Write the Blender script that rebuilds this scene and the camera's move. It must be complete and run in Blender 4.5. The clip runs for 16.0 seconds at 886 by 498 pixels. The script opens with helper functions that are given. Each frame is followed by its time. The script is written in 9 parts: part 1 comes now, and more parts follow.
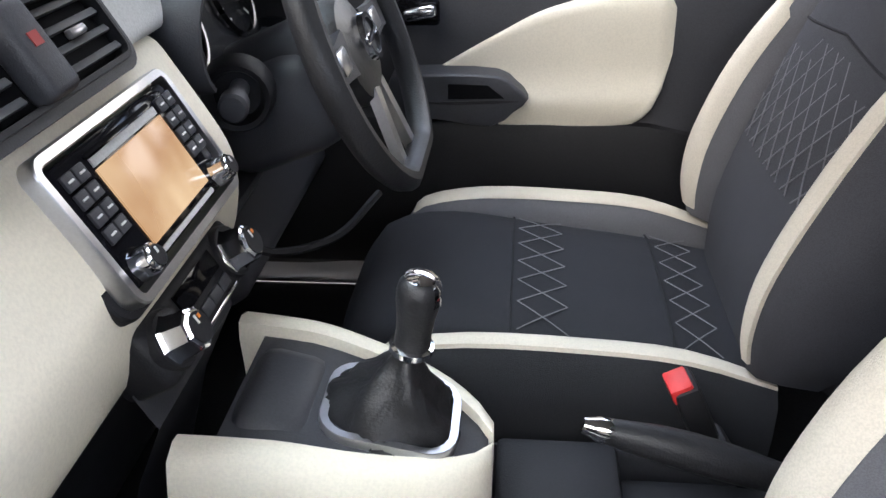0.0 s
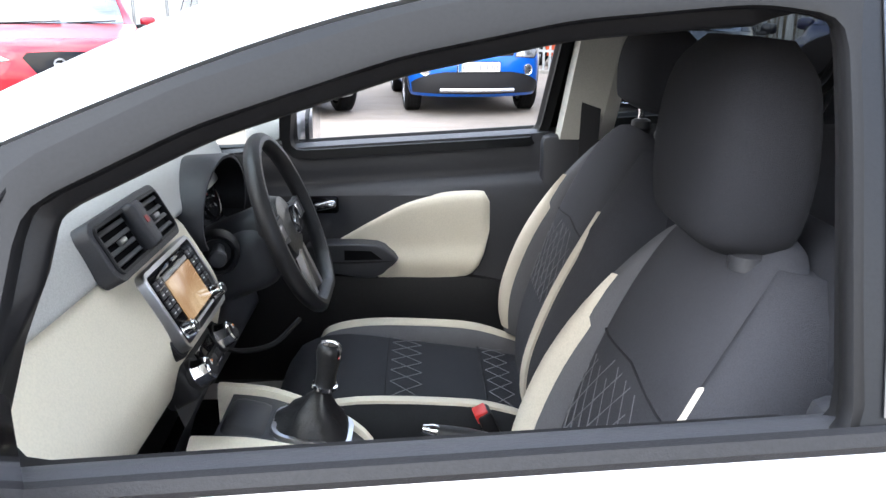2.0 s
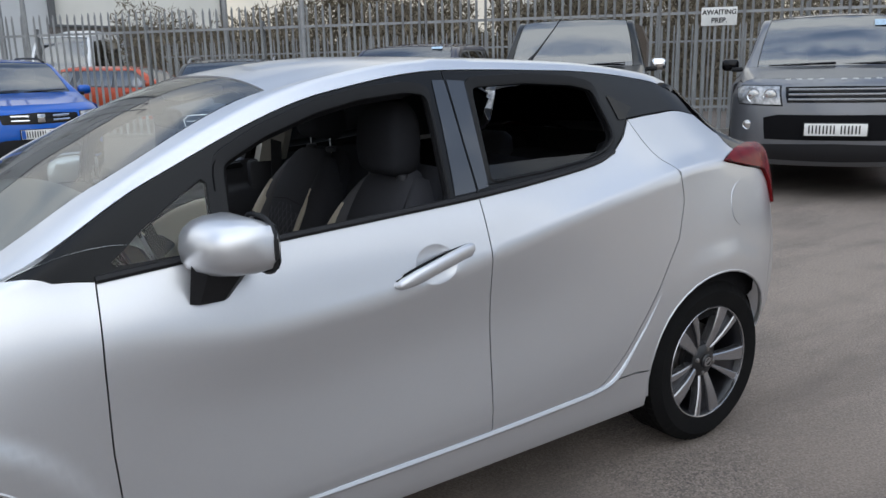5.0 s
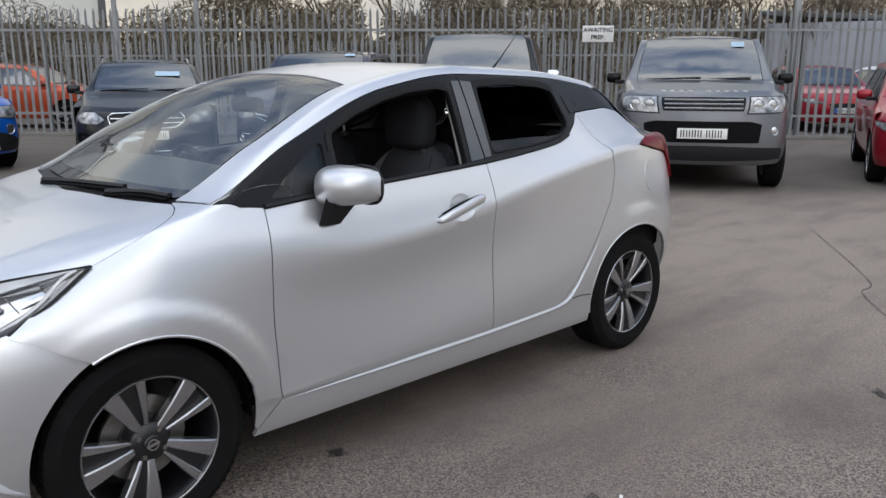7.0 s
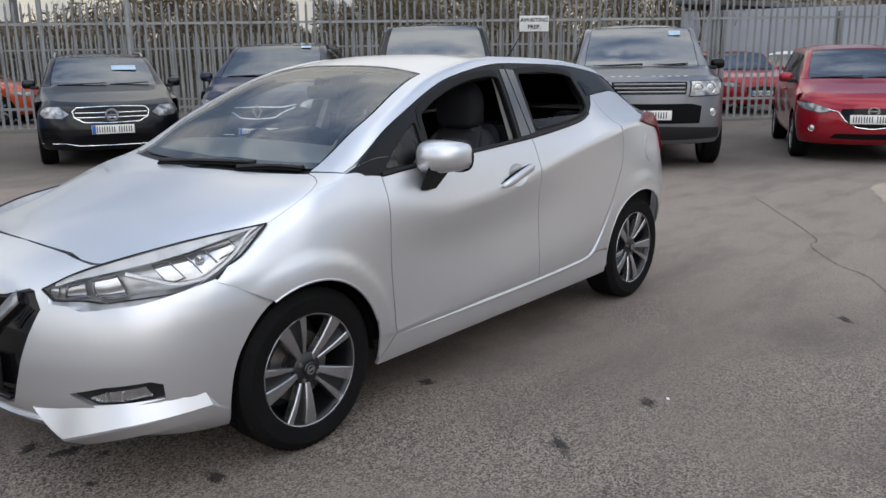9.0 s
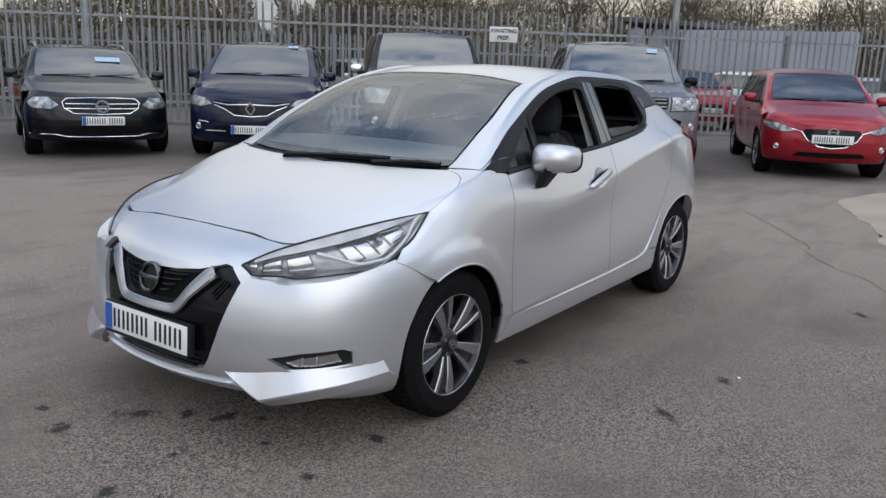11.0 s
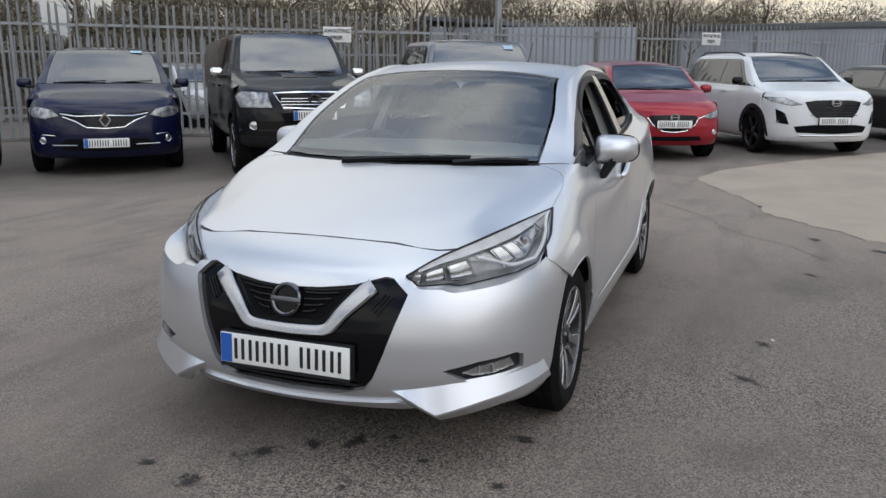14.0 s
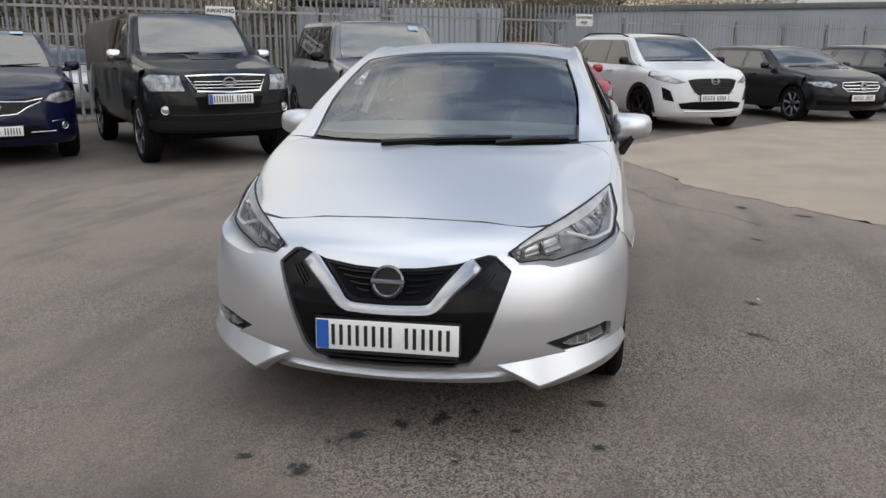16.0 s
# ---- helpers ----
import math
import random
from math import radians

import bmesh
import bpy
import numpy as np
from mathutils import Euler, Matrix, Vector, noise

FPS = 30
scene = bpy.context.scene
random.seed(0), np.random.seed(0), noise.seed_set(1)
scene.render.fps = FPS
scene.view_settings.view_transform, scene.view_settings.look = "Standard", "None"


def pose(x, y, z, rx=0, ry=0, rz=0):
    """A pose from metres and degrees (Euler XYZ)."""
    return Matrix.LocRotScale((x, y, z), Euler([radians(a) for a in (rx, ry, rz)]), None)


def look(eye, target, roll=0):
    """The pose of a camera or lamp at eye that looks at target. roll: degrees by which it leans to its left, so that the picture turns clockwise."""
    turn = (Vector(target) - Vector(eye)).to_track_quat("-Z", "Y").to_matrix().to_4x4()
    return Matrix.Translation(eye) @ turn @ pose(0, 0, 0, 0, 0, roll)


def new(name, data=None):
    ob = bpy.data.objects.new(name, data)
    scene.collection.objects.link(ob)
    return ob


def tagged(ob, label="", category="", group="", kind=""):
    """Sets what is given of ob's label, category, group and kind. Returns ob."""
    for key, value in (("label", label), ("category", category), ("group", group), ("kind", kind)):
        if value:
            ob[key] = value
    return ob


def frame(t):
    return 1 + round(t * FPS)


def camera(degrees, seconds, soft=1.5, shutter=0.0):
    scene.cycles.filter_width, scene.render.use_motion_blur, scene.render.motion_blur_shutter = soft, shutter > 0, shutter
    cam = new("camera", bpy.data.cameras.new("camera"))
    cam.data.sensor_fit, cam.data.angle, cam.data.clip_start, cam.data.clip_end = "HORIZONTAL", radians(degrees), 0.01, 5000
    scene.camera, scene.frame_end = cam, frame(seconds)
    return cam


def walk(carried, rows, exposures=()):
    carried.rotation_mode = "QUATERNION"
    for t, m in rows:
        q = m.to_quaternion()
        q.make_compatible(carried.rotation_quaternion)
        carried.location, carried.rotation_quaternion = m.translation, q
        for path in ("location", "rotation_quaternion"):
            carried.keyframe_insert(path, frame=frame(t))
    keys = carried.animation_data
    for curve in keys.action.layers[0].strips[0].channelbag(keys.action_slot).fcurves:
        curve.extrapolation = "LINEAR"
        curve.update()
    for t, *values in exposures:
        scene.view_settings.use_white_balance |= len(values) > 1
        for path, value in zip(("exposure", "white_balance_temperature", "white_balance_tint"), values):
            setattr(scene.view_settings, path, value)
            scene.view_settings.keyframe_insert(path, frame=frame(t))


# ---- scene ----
cam = camera(58.2, 16.0)
PATH = [
    (0, (-1.019, 0.659, 1.18), (-0.81, -1.065, 0.189), -1.6),
    (0.5, (-1.019, 0.755, 1.229), (-0.854, -1.04, 0.362), -0.7),
    (1, (-1.005, 0.915, 1.29), (-0.988, -0.946, 0.558), 1.5),
    (1.5, (-1.073, 1.083, 1.302), (-1.064, -0.812, 0.661), 0.9),
    (2, (-1.091, 1.304, 1.337), (-1.128, -0.613, 0.767), 0.2),
    (2.5, (-1.002, 1.515, 1.358), (-1.289, -0.402, 0.866), 0.1),
    (3, (-0.928, 1.745, 1.395), (-1.434, -0.139, 0.95), 0.1),
    (3.5, (-0.81, 2.009, 1.417), (-1.474, 0.16, 1.041), 0.4),
    (4, (-0.6, 2.204, 1.407), (-1.475, 0.441, 1.054), -1.3),
    (4.5, (-0.389, 2.412, 1.417), (-1.388, 0.728, 1.01), -1.9),
    (6.8, (0.769, 3.07, 1.408), (-0.536, 1.619, 0.972), 0.5),
    (7, (0.856, 3.081, 1.409), (-0.471, 1.649, 0.976), 0.1),
    (7.5, (1.101, 3.089, 1.416), (-0.297, 1.723, 0.995), -0.8),
    (8, (1.297, 3.139, 1.419), (-0.12, 1.795, 0.988), -0.1),
    (8.5, (1.522, 3.168, 1.417), (0.1, 1.838, 0.962), -0.5),
    (9, (1.742, 3.063, 1.415), (0.281, 1.777, 0.957), -0.7),
    (9.5, (1.96, 2.998, 1.435), (0.487, 1.727, 0.971), 0.1),
    (10, (2.204, 2.964, 1.442), (0.729, 1.696, 0.978), 1.4),
    (10.2, (2.307, 2.921, 1.443), (0.814, 1.671, 0.983), 1.7),
    (12.3, (2.797, 2.178, 1.394), (1.099, 1.216, 0.955), 1.0),
    (12.5, (2.869, 2.111, 1.398), (1.154, 1.181, 0.958), 0.9),
    (13, (2.999, 1.944, 1.39), (1.25, 1.079, 0.951), 0.8),
    (13.5, (3.07, 1.72, 1.394), (1.281, 0.939, 0.962), 0.8),
    (14, (3.142, 1.514, 1.392), (1.322, 0.807, 0.958), 0.2),
    (14.5, (3.265, 1.293, 1.4), (1.413, 0.688, 0.949), 0.1),
    (15, (3.292, 1.117, 1.387), (1.409, 0.62, 0.934), 0.3),
    (15.5, (3.321, 0.923, 1.39), (1.422, 0.502, 0.925), 0.3),
    (16, (3.445, 0.74, 1.396), (1.539, 0.367, 0.918), 0.0),
]
walk(cam, [(t, look(eye, target, roll)) for t, eye, target, roll in PATH], exposures=[(0, 2.82, 6300, 13), (0.5, 2.98, 6250, 13), (1.0, 3.02, 6200, 13), (1.5, 2.95, 6200, 12), (2.0, 2.5, 6200, 10), (2.5, 1.36, 6200, 10), (3.0, 0.45, 6100, 10), (3.5, 0.10, 6050, 10), (4.0, 0.05, 6000, 8), (7.0, 0.08, 6300, 10), (10.0, 0.06, 6250, 10), (12.5, -0.12, 5900, 11), (14.0, -0.08, 6250, 9), (16, 0.0, 6600, 9)])

# ---- light ----
world = bpy.data.worlds.new("world")
scene.world = world
world.use_nodes = True
wn, wl = world.node_tree.nodes, world.node_tree.links
wn.clear()
w_out = wn.new("ShaderNodeOutputWorld")
w_bg = wn.new("ShaderNodeBackground")
w_sky = wn.new("ShaderNodeTexSky")
w_sky.sky_type, w_sky.sun_disc = "NISHITA", False
w_sky.sun_elevation, w_sky.sun_rotation = radians(27), radians(47)
w_co = wn.new("ShaderNodeTexCoord")
w_map = wn.new("ShaderNodeMapping")
w_map.inputs["Scale"].default_value = (1.0, 1.0, 1.9)
w_map.inputs["Location"].default_value = (3.1, 1.7, 0.4)
w_noise = wn.new("ShaderNodeTexNoise")
w_noise.inputs["Scale"].default_value, w_noise.inputs["Detail"].default_value = 2.2, 5.0
w_ramp = wn.new("ShaderNodeValToRGB")
w_ramp.color_ramp.elements[0].position, w_ramp.color_ramp.elements[1].position = 0.20, 0.46
w_mix = wn.new("ShaderNodeMix")
w_mix.data_type = "RGBA"
w_cloud = wn.new("ShaderNodeMix")
w_cloud.data_type = "RGBA"
w_cloud.inputs[6].default_value, w_cloud.inputs[7].default_value = (5.6, 6.9, 9.2, 1), (18.2, 17.6, 16.2, 1)
wl.new(w_co.outputs["Generated"], w_map.inputs[0])
wl.new(w_map.outputs[0], w_noise.inputs["Vector"])
wl.new(w_noise.outputs["Fac"], w_ramp.inputs[0])
wl.new(w_ramp.outputs[0], w_mix.inputs[0])
w_soft = wn.new("ShaderNodeMapRange")
w_soft.inputs[1].default_value, w_soft.inputs[2].default_value = 0.42, 0.60
wl.new(w_noise.outputs["Fac"], w_soft.inputs[0])
wl.new(w_soft.outputs[0], w_cloud.inputs[0])
wl.new(w_sky.outputs[0], w_mix.inputs[6])
wl.new(w_cloud.outputs[2], w_mix.inputs[7])
# an overcast sky: about three times as bright overhead as at the horizon
w_sep, w_grad, w_mul = wn.new("ShaderNodeSeparateXYZ"), wn.new("ShaderNodeValToRGB"), wn.new("ShaderNodeMix")
w_grad.color_ramp.elements[0].position, w_grad.color_ramp.elements[0].color = 0.03, (1.02, 0.92, 0.76, 1)
w_grad.color_ramp.elements[1].position, w_grad.color_ramp.elements[1].color = 0.85, (1.30, 1.37, 1.49, 1)
low_sky = w_grad.color_ramp.elements.new(0.20)
low_sky.color = (0.90, 0.88, 0.86, 1)
w_mul.data_type, w_mul.blend_type = "RGBA", "MULTIPLY"
w_mul.inputs[0].default_value = 1.0
wl.new(w_co.outputs["Generated"], w_sep.inputs[0])
wl.new(w_sep.outputs["Z"], w_grad.inputs[0])
wl.new(w_mix.outputs[2], w_mul.inputs[6])
wl.new(w_grad.outputs[0], w_mul.inputs[7])
# the cloud is thinner towards the sun's side
w_dot, w_side, w_thin = wn.new("ShaderNodeVectorMath"), wn.new("ShaderNodeMapRange"), wn.new("ShaderNodeVectorMath")
w_dot.operation, w_thin.operation = "DOT_PRODUCT", "SCALE"
w_dot.inputs[1].default_value = (0.70, 0.68, 0.22)
w_side.inputs[1].default_value, w_side.inputs[2].default_value = -0.8, 0.9
w_side.inputs[3].default_value, w_side.inputs[4].default_value = 0.70, 1.22
wl.new(w_co.outputs["Generated"], w_dot.inputs[0])
wl.new(w_dot.outputs["Value"], w_side.inputs[0])
wl.new(w_mul.outputs[2], w_thin.inputs[0])
wl.new(w_side.outputs[0], w_thin.inputs["Scale"])
wl.new(w_thin.outputs[0], w_bg.inputs[0])
w_bg.inputs[1].default_value = 0.076
wl.new(w_bg.outputs[0], w_out.inputs[0])

sun = new("sun", bpy.data.lights.new("sun", "SUN"))
sun.data.energy, sun.data.angle, sun.data.color = 0.5, radians(50), (1.0, 0.95, 0.87)
sun.matrix_world = look((0, 0, 0), (-0.62, -0.66, -0.46))


# ---- materials ----
def mat(name, color, rough=0.5, metal=0.0, coat=0.0, grain=0.0, grain_size=300.0, stain=0.0, stain_size=3.0,
        bump=0.0, bump_size=200.0, spec=0.5, vary=0.0, emit=0.0, tint=None, coat_rough=0.04):
    """A principled material with variation at two scales, fine relief, and a shift from object to object."""
    m = bpy.data.materials.new(name)
    m.use_nodes = True
    n, k = m.node_tree.nodes, m.node_tree.links
    b = n["Principled BSDF"]
    b.inputs["Roughness"].default_value, b.inputs["Metallic"].default_value = rough, metal
    b.inputs["Coat Weight"].default_value, b.inputs["Coat Roughness"].default_value = coat, coat_rough
    b.inputs["Specular IOR Level"].default_value = spec
    base = n.new("ShaderNodeRGB")
    base.outputs[0].default_value = (*color, 1)
    colour = base.outputs[0]
    co = n.new("ShaderNodeTexCoord")

    def mixed(src, fac, dark):
        x = n.new("ShaderNodeMix")
        x.data_type = "RGBA"
        k.new(fac, x.inputs[0])
        k.new(src, x.inputs[6])
        x.inputs[7].default_value = (*dark, 1)
        return x.outputs[2]

    def field(size, detail, amount):
        t = n.new("ShaderNodeTexNoise")
        t.inputs["Scale"].default_value, t.inputs["Detail"].default_value = size, detail
        k.new(co.outputs["Object"], t.inputs["Vector"])
        r = n.new("ShaderNodeMapRange")
        r.inputs[1].default_value, r.inputs[2].default_value = 0.38, 0.66
        r.inputs[3].default_value, r.inputs[4].default_value = 0.0, amount
        k.new(t.outputs["Fac"], r.inputs[0])
        return r.outputs[0]
    other = tint or tuple(c * 0.45 for c in color)
    if stain:
        colour = mixed(colour, field(stain_size, 4, stain), other)
    if grain:
        colour = mixed(colour, field(grain_size, 2, grain), tuple(c * 0.4 for c in color))
    if vary:
        info = n.new("ShaderNodeObjectInfo")
        mul = n.new("ShaderNodeMath")
        mul.operation = "MULTIPLY"
        mul.inputs[1].default_value = vary
        k.new(info.outputs["Random"], mul.inputs[0])
        colour = mixed(colour, mul.outputs[0], tuple(c * 0.3 for c in color))
    k.new(colour, b.inputs["Base Color"])
    if bump:
        t = n.new("ShaderNodeTexNoise")
        t.inputs["Scale"].default_value, t.inputs["Detail"].default_value = bump_size, 3
        k.new(co.outputs["Object"], t.inputs["Vector"])
        u = n.new("ShaderNodeBump")
        u.inputs["Strength"].default_value, u.inputs["Distance"].default_value = bump, 0.004
        k.new(t.outputs["Fac"], u.inputs["Height"])
        k.new(u.outputs[0], b.inputs["Normal"])
    if emit:
        b.inputs["Emission Color"].default_value, b.inputs["Emission Strength"].default_value = (*color, 1), emit
    return m


def glass_mat(name, tint, gloss=1.5, rough=0.01, most=1.0):
    """A thin pane: clear or tinted, with a mirror on top that grows towards grazing angles."""
    m = bpy.data.materials.new(name)
    m.use_nodes = True
    n, k = m.node_tree.nodes, m.node_tree.links
    n.clear()
    out, mx = n.new("ShaderNodeOutputMaterial"), n.new("ShaderNodeMixShader")
    tr, gl, fr = n.new("ShaderNodeBsdfTransparent"), n.new("ShaderNodeBsdfGlossy"), n.new("ShaderNodeFresnel")
    tr.inputs[0].default_value = (*tint, 1)
    gl.inputs["Roughness"].default_value = rough
    fr.inputs["IOR"].default_value = gloss
    cap = n.new("ShaderNodeMath")
    cap.operation, cap.inputs[1].default_value = "MULTIPLY", most
    k.new(fr.outputs[0], cap.inputs[0])
    k.new(cap.outputs[0], mx.inputs[0])
    k.new(tr.outputs[0], mx.inputs[1])
    k.new(gl.outputs[0], mx.inputs[2])
    k.new(mx.outputs[0], out.inputs[0])
    return m


SILVER = mat("silver_paint", (0.655, 0.665, 0.695), 0.35, 0.80, 0.7, grain=0.10, grain_size=900, stain=0.05, stain_size=2.2, coat_rough=0.02)
GLOSS_BLACK = mat("gloss_black", (0.004, 0.004, 0.005), 0.08, 0, 0.0, grain=0.1, stain=0.2, spec=0.2)
FILM_BLACK = mat("pillar_film", (0.014, 0.015, 0.018), 0.28, 0, 1.0, grain=0.2, stain=0.15, stain_size=6)
FILM_BLACK.node_tree.nodes["Principled BSDF"].inputs["Coat IOR"].default_value = 1.64
BLACK = mat("black_plastic", (0.014, 0.014, 0.016), 0.5, spec=0.25, grain=0.4, bump=0.12, bump_size=500)
DARK = mat("dark_recess", (0.005, 0.005, 0.006), 0.8, grain=0.2, spec=0.1)
RUBBER = mat("tyre_rubber", (0.007, 0.007, 0.0075), 0.75, grain=0.4, grain_size=250, stain=0.35, stain_size=9, bump=0.25, bump_size=260, tint=(0.014, 0.0135, 0.013), spec=0.08)
REVEAL = mat("satin_black_trim", (0.007, 0.0075, 0.009), 0.30, grain=0.3, spec=0.20, bump=0.03, bump_size=500)
SEAL = mat("rubber_seal", (0.009, 0.009, 0.010), 0.5, grain=0.3, spec=0.2)
ALLOY = mat("machined_alloy", (0.38, 0.38, 0.40), 0.26, 0.9, grain=0.15, grain_size=500, stain=0.1)
ALLOY_DARK = mat("dark_painted_alloy", (0.008, 0.008, 0.010), 0.35, 0.0, 0.1, grain=0.2)
CHROME = mat("chrome", (0.78, 0.78, 0.8), 0.09, 1.0, grain=0.05)
DARK_CHROME = mat("dark_chrome", (0.13, 0.13, 0.14), 0.14, 1.0, grain=0.05)
SATIN = mat("satin_chrome", (0.55, 0.55, 0.57), 0.28, 1.0, grain=0.1)
V_SATIN = mat("grey_satin_chrome", (0.40, 0.40, 0.415), 0.22, 1.0, grain=0.1)
STEEL = mat("brake_steel", (0.28, 0.27, 0.26), 0.42, 0.9, stain=0.4, stain_size=25, tint=(0.12, 0.08, 0.06))
WINDSCREEN = glass_mat("windscreen_glass", (0.80, 0.87, 0.85), 2.6)
CLEAR = glass_mat("clear_glass", (0.86, 0.90, 0.88), 1.5)
PRIVACY = glass_mat("privacy_glass", (0.20, 0.22, 0.23), 1.5)
LENS = glass_mat("lamp_lens", (0.93, 0.93, 0.93), 1.45, most=0.55)
RED_LENS = mat("red_lamp_lens", (0.15, 0.008, 0.010), 0.16, 0, 0.0, spec=0.12, stain=0.5, stain_size=14, tint=(0.06, 0.004, 0.005))
PLATE = mat("white_plate", (0.78, 0.78, 0.76), 0.35, grain=0.1, stain=0.12, stain_size=12)
PLATE_BLUE = mat("plate_blue_band", (0.02, 0.10, 0.42), 0.35, grain=0.1)
INK = mat("black_characters", (0.012, 0.012, 0.012), 0.45, grain=0.1)
WHITE = mat("white_paint_small", (0.75, 0.75, 0.74), 0.5, grain=0.1)
LAMP = mat("lamp_reflector", (0.66, 0.67, 0.69), 0.16, 0.95, grain=0.1, stain=0.25, stain_size=20)
LAMP_GREY = mat("lamp_housing", (0.56, 0.565, 0.58), 0.32, 0.7, grain=0.2, stain=0.3, stain_size=24)
LAMP_DARK = mat("dark_lamp_web", (0.20, 0.20, 0.21), 0.35, 0.2, grain=0.2)
GUIDE = mat("frosted_light_guide", (0.64, 0.645, 0.66), 0.35, 0.2, grain=0.1, stain=0.4, stain_size=16, tint=(0.28, 0.285, 0.30))
DRL = mat("white_light_guide", (0.80, 0.81, 0.83), 0.3, 0.1, grain=0.05)


# ---- mesh tools ----
def mesh_of(name, verts, faces, material, sharp=35):
    me = bpy.data.meshes.new(name)
    me.from_pydata([tuple(v) for v in verts], [], faces)
    me.materials.append(material)
    me.shade_smooth()
    me.set_sharp_from_angle(angle=radians(sharp))
    me.update()
    return me


def put(name, verts, faces, material, parent=None, label="", sharp=35, at=None):
    """Links verts and faces as one mesh object, under a thing or a part where parent is given."""
    ob = new(name, mesh_of(name, verts, faces, material, sharp))
    if at is not None:
        ob.matrix_basis = at
    if parent is not None:
        ob.parent = parent
    if label:
        ob["label"] = label
    return ob


def part(name, bm, material, parent, label="", sharp=35, at=None):
    bmesh.ops.recalc_face_normals(bm, faces=bm.faces)
    me = bpy.data.meshes.new(name)
    bm.to_mesh(me)
    bm.free()
    me.materials.append(material)
    me.shade_smooth()
    me.set_sharp_from_angle(angle=radians(sharp))
    ob = new(name, me)
    ob.parent = parent
    if at is not None:
        ob.matrix_basis = at
    if label:
        ob["label"] = label
    return ob


def thing(name, label, category, group="", kind="", m=None):
    ob = new(name)
    ob.empty_display_size = 0.1
    if m is not None:
        ob.matrix_basis = m
    return tagged(ob, label, category, group, kind)


def bm_box(sx, sy, sz, at=None, bevel=0.0, seg=2, bm=None):
    """A box of full sizes round the origin of the pose at, with rounded edges."""
    own = bmesh.new()
    bmesh.ops.create_cube(own, size=1.0, matrix=Matrix.Diagonal((sx, sy, sz, 1)))
    if bevel:
        bmesh.ops.bevel(own, geom=own.edges[:], offset=bevel, segments=seg, affect="EDGES", profile=0.5)
    if at is not None:
        own.transform(at)
    if bm is None:
        return own
    me = bpy.data.meshes.new("joined")
    own.to_mesh(me)
    own.free()
    bm.from_mesh(me)
    bpy.data.meshes.remove(me)
    return bm


def lathe(profile, n=32, axis="y", at=None):
    """Turns the profile (radius, along) round an axis; closed where the radius is nought."""
    verts, faces = [], []
    for r, a in profile:
        for i in range(n):
            c, s = r * math.cos(2 * math.pi * i / n), r * math.sin(2 * math.pi * i / n)
            verts.append(Vector((c, a, s)) if axis == "y" else Vector((c, s, a)) if axis == "z" else Vector((a, c, s)))
    for j in range(len(profile) - 1):
        for i in range(n):
            a, b = j * n + i, j * n + (i + 1) % n
            faces.append((a, b, b + n, a + n) if axis != "z" else (a, a + n, b + n, b)[::-1])
    if at is not None:
        verts = [at @ v for v in verts]
    return verts, faces


def tube(points, radius, n=8, closed=False, flat=1.0):
    """A tube along points; radius may be a list."""
    pts = [Vector(p) for p in points]
    rad = radius if isinstance(radius, (list, tuple)) else [radius] * len(pts)
    verts, faces = [], []
    up = Vector((0, 0, 1))
    m = len(pts)
    for i, p in enumerate(pts):
        d = (pts[(i + 1) % m] - pts[i - 1]) if closed else (pts[min(i + 1, m - 1)] - pts[max(i - 1, 0)])
        d.normalize()
        if abs(d.dot(up)) > 0.95:
            side = d.cross(Vector((1, 0, 0))).normalized()
        else:
            side = d.cross(up).normalized()
        top = side.cross(d)
        for j in range(n):
            a = 2 * math.pi * j / n
            verts.append(p + side * (rad[i] * math.cos(a)) + top * (rad[i] * flat * math.sin(a)))
    for i in range(m if closed else m - 1):
        for j in range(n):
            a, b = i * n + j, i * n + (j + 1) % n
            c, e = ((i + 1) % m) * n + (j + 1) % n, ((i + 1) % m) * n + j
            faces.append((a, b, c, e))
    if not closed:
        faces.append(tuple(range(n))[::-1])
        faces.append(tuple((m - 1) * n + j for j in range(n)))
    return verts, faces


def loft(rings, closed=True, caps=True):
    """Joins rings of the same number of points into a skin."""
    n = len(rings[0])
    verts = [Vector(v) for r in rings for v in r]
    faces = []
    for i in range(len(rings) - 1):
        for j in range(n if closed else n - 1):
            faces.append((i * n + j, i * n + (j + 1) % n, (i + 1) * n + (j + 1) % n, (i + 1) * n + j))
    if caps and closed:
        faces.append(tuple(range(n))[::-1])
        faces.append(tuple((len(rings) - 1) * n + j for j in range(n)))
    return verts, faces


def fixed(name, verts, faces, material, parent, label="", sharp=35, at=None):
    """As put(), with the faces turned outwards."""
    bm = bmesh.new()
    vs = [bm.verts.new(v) for v in verts]
    for f in faces:
        if len(set(f)) == len(f):
            try:
                bm.faces.new([vs[i] for i in f])
            except ValueError:
                pass
    bmesh.ops.remove_doubles(bm, verts=bm.verts, dist=1e-5)
    return part(name, bm, material, parent, label, sharp, at)


def prism(poly, depth, to=lambda a, b, d: Vector((a, b, d))):
    """A plate with the outline poly and a depth; to() sets a point (a, b, d) in space."""
    n = len(poly)
    verts = [to(a, b, 0.0) for a, b in poly] + [to(a, b, depth) for a, b in poly]
    faces = [tuple(range(n)), tuple(range(n, 2 * n))[::-1]] + [(i, i + n, (i + 1) % n + n, (i + 1) % n) for i in range(n)]
    return verts, faces


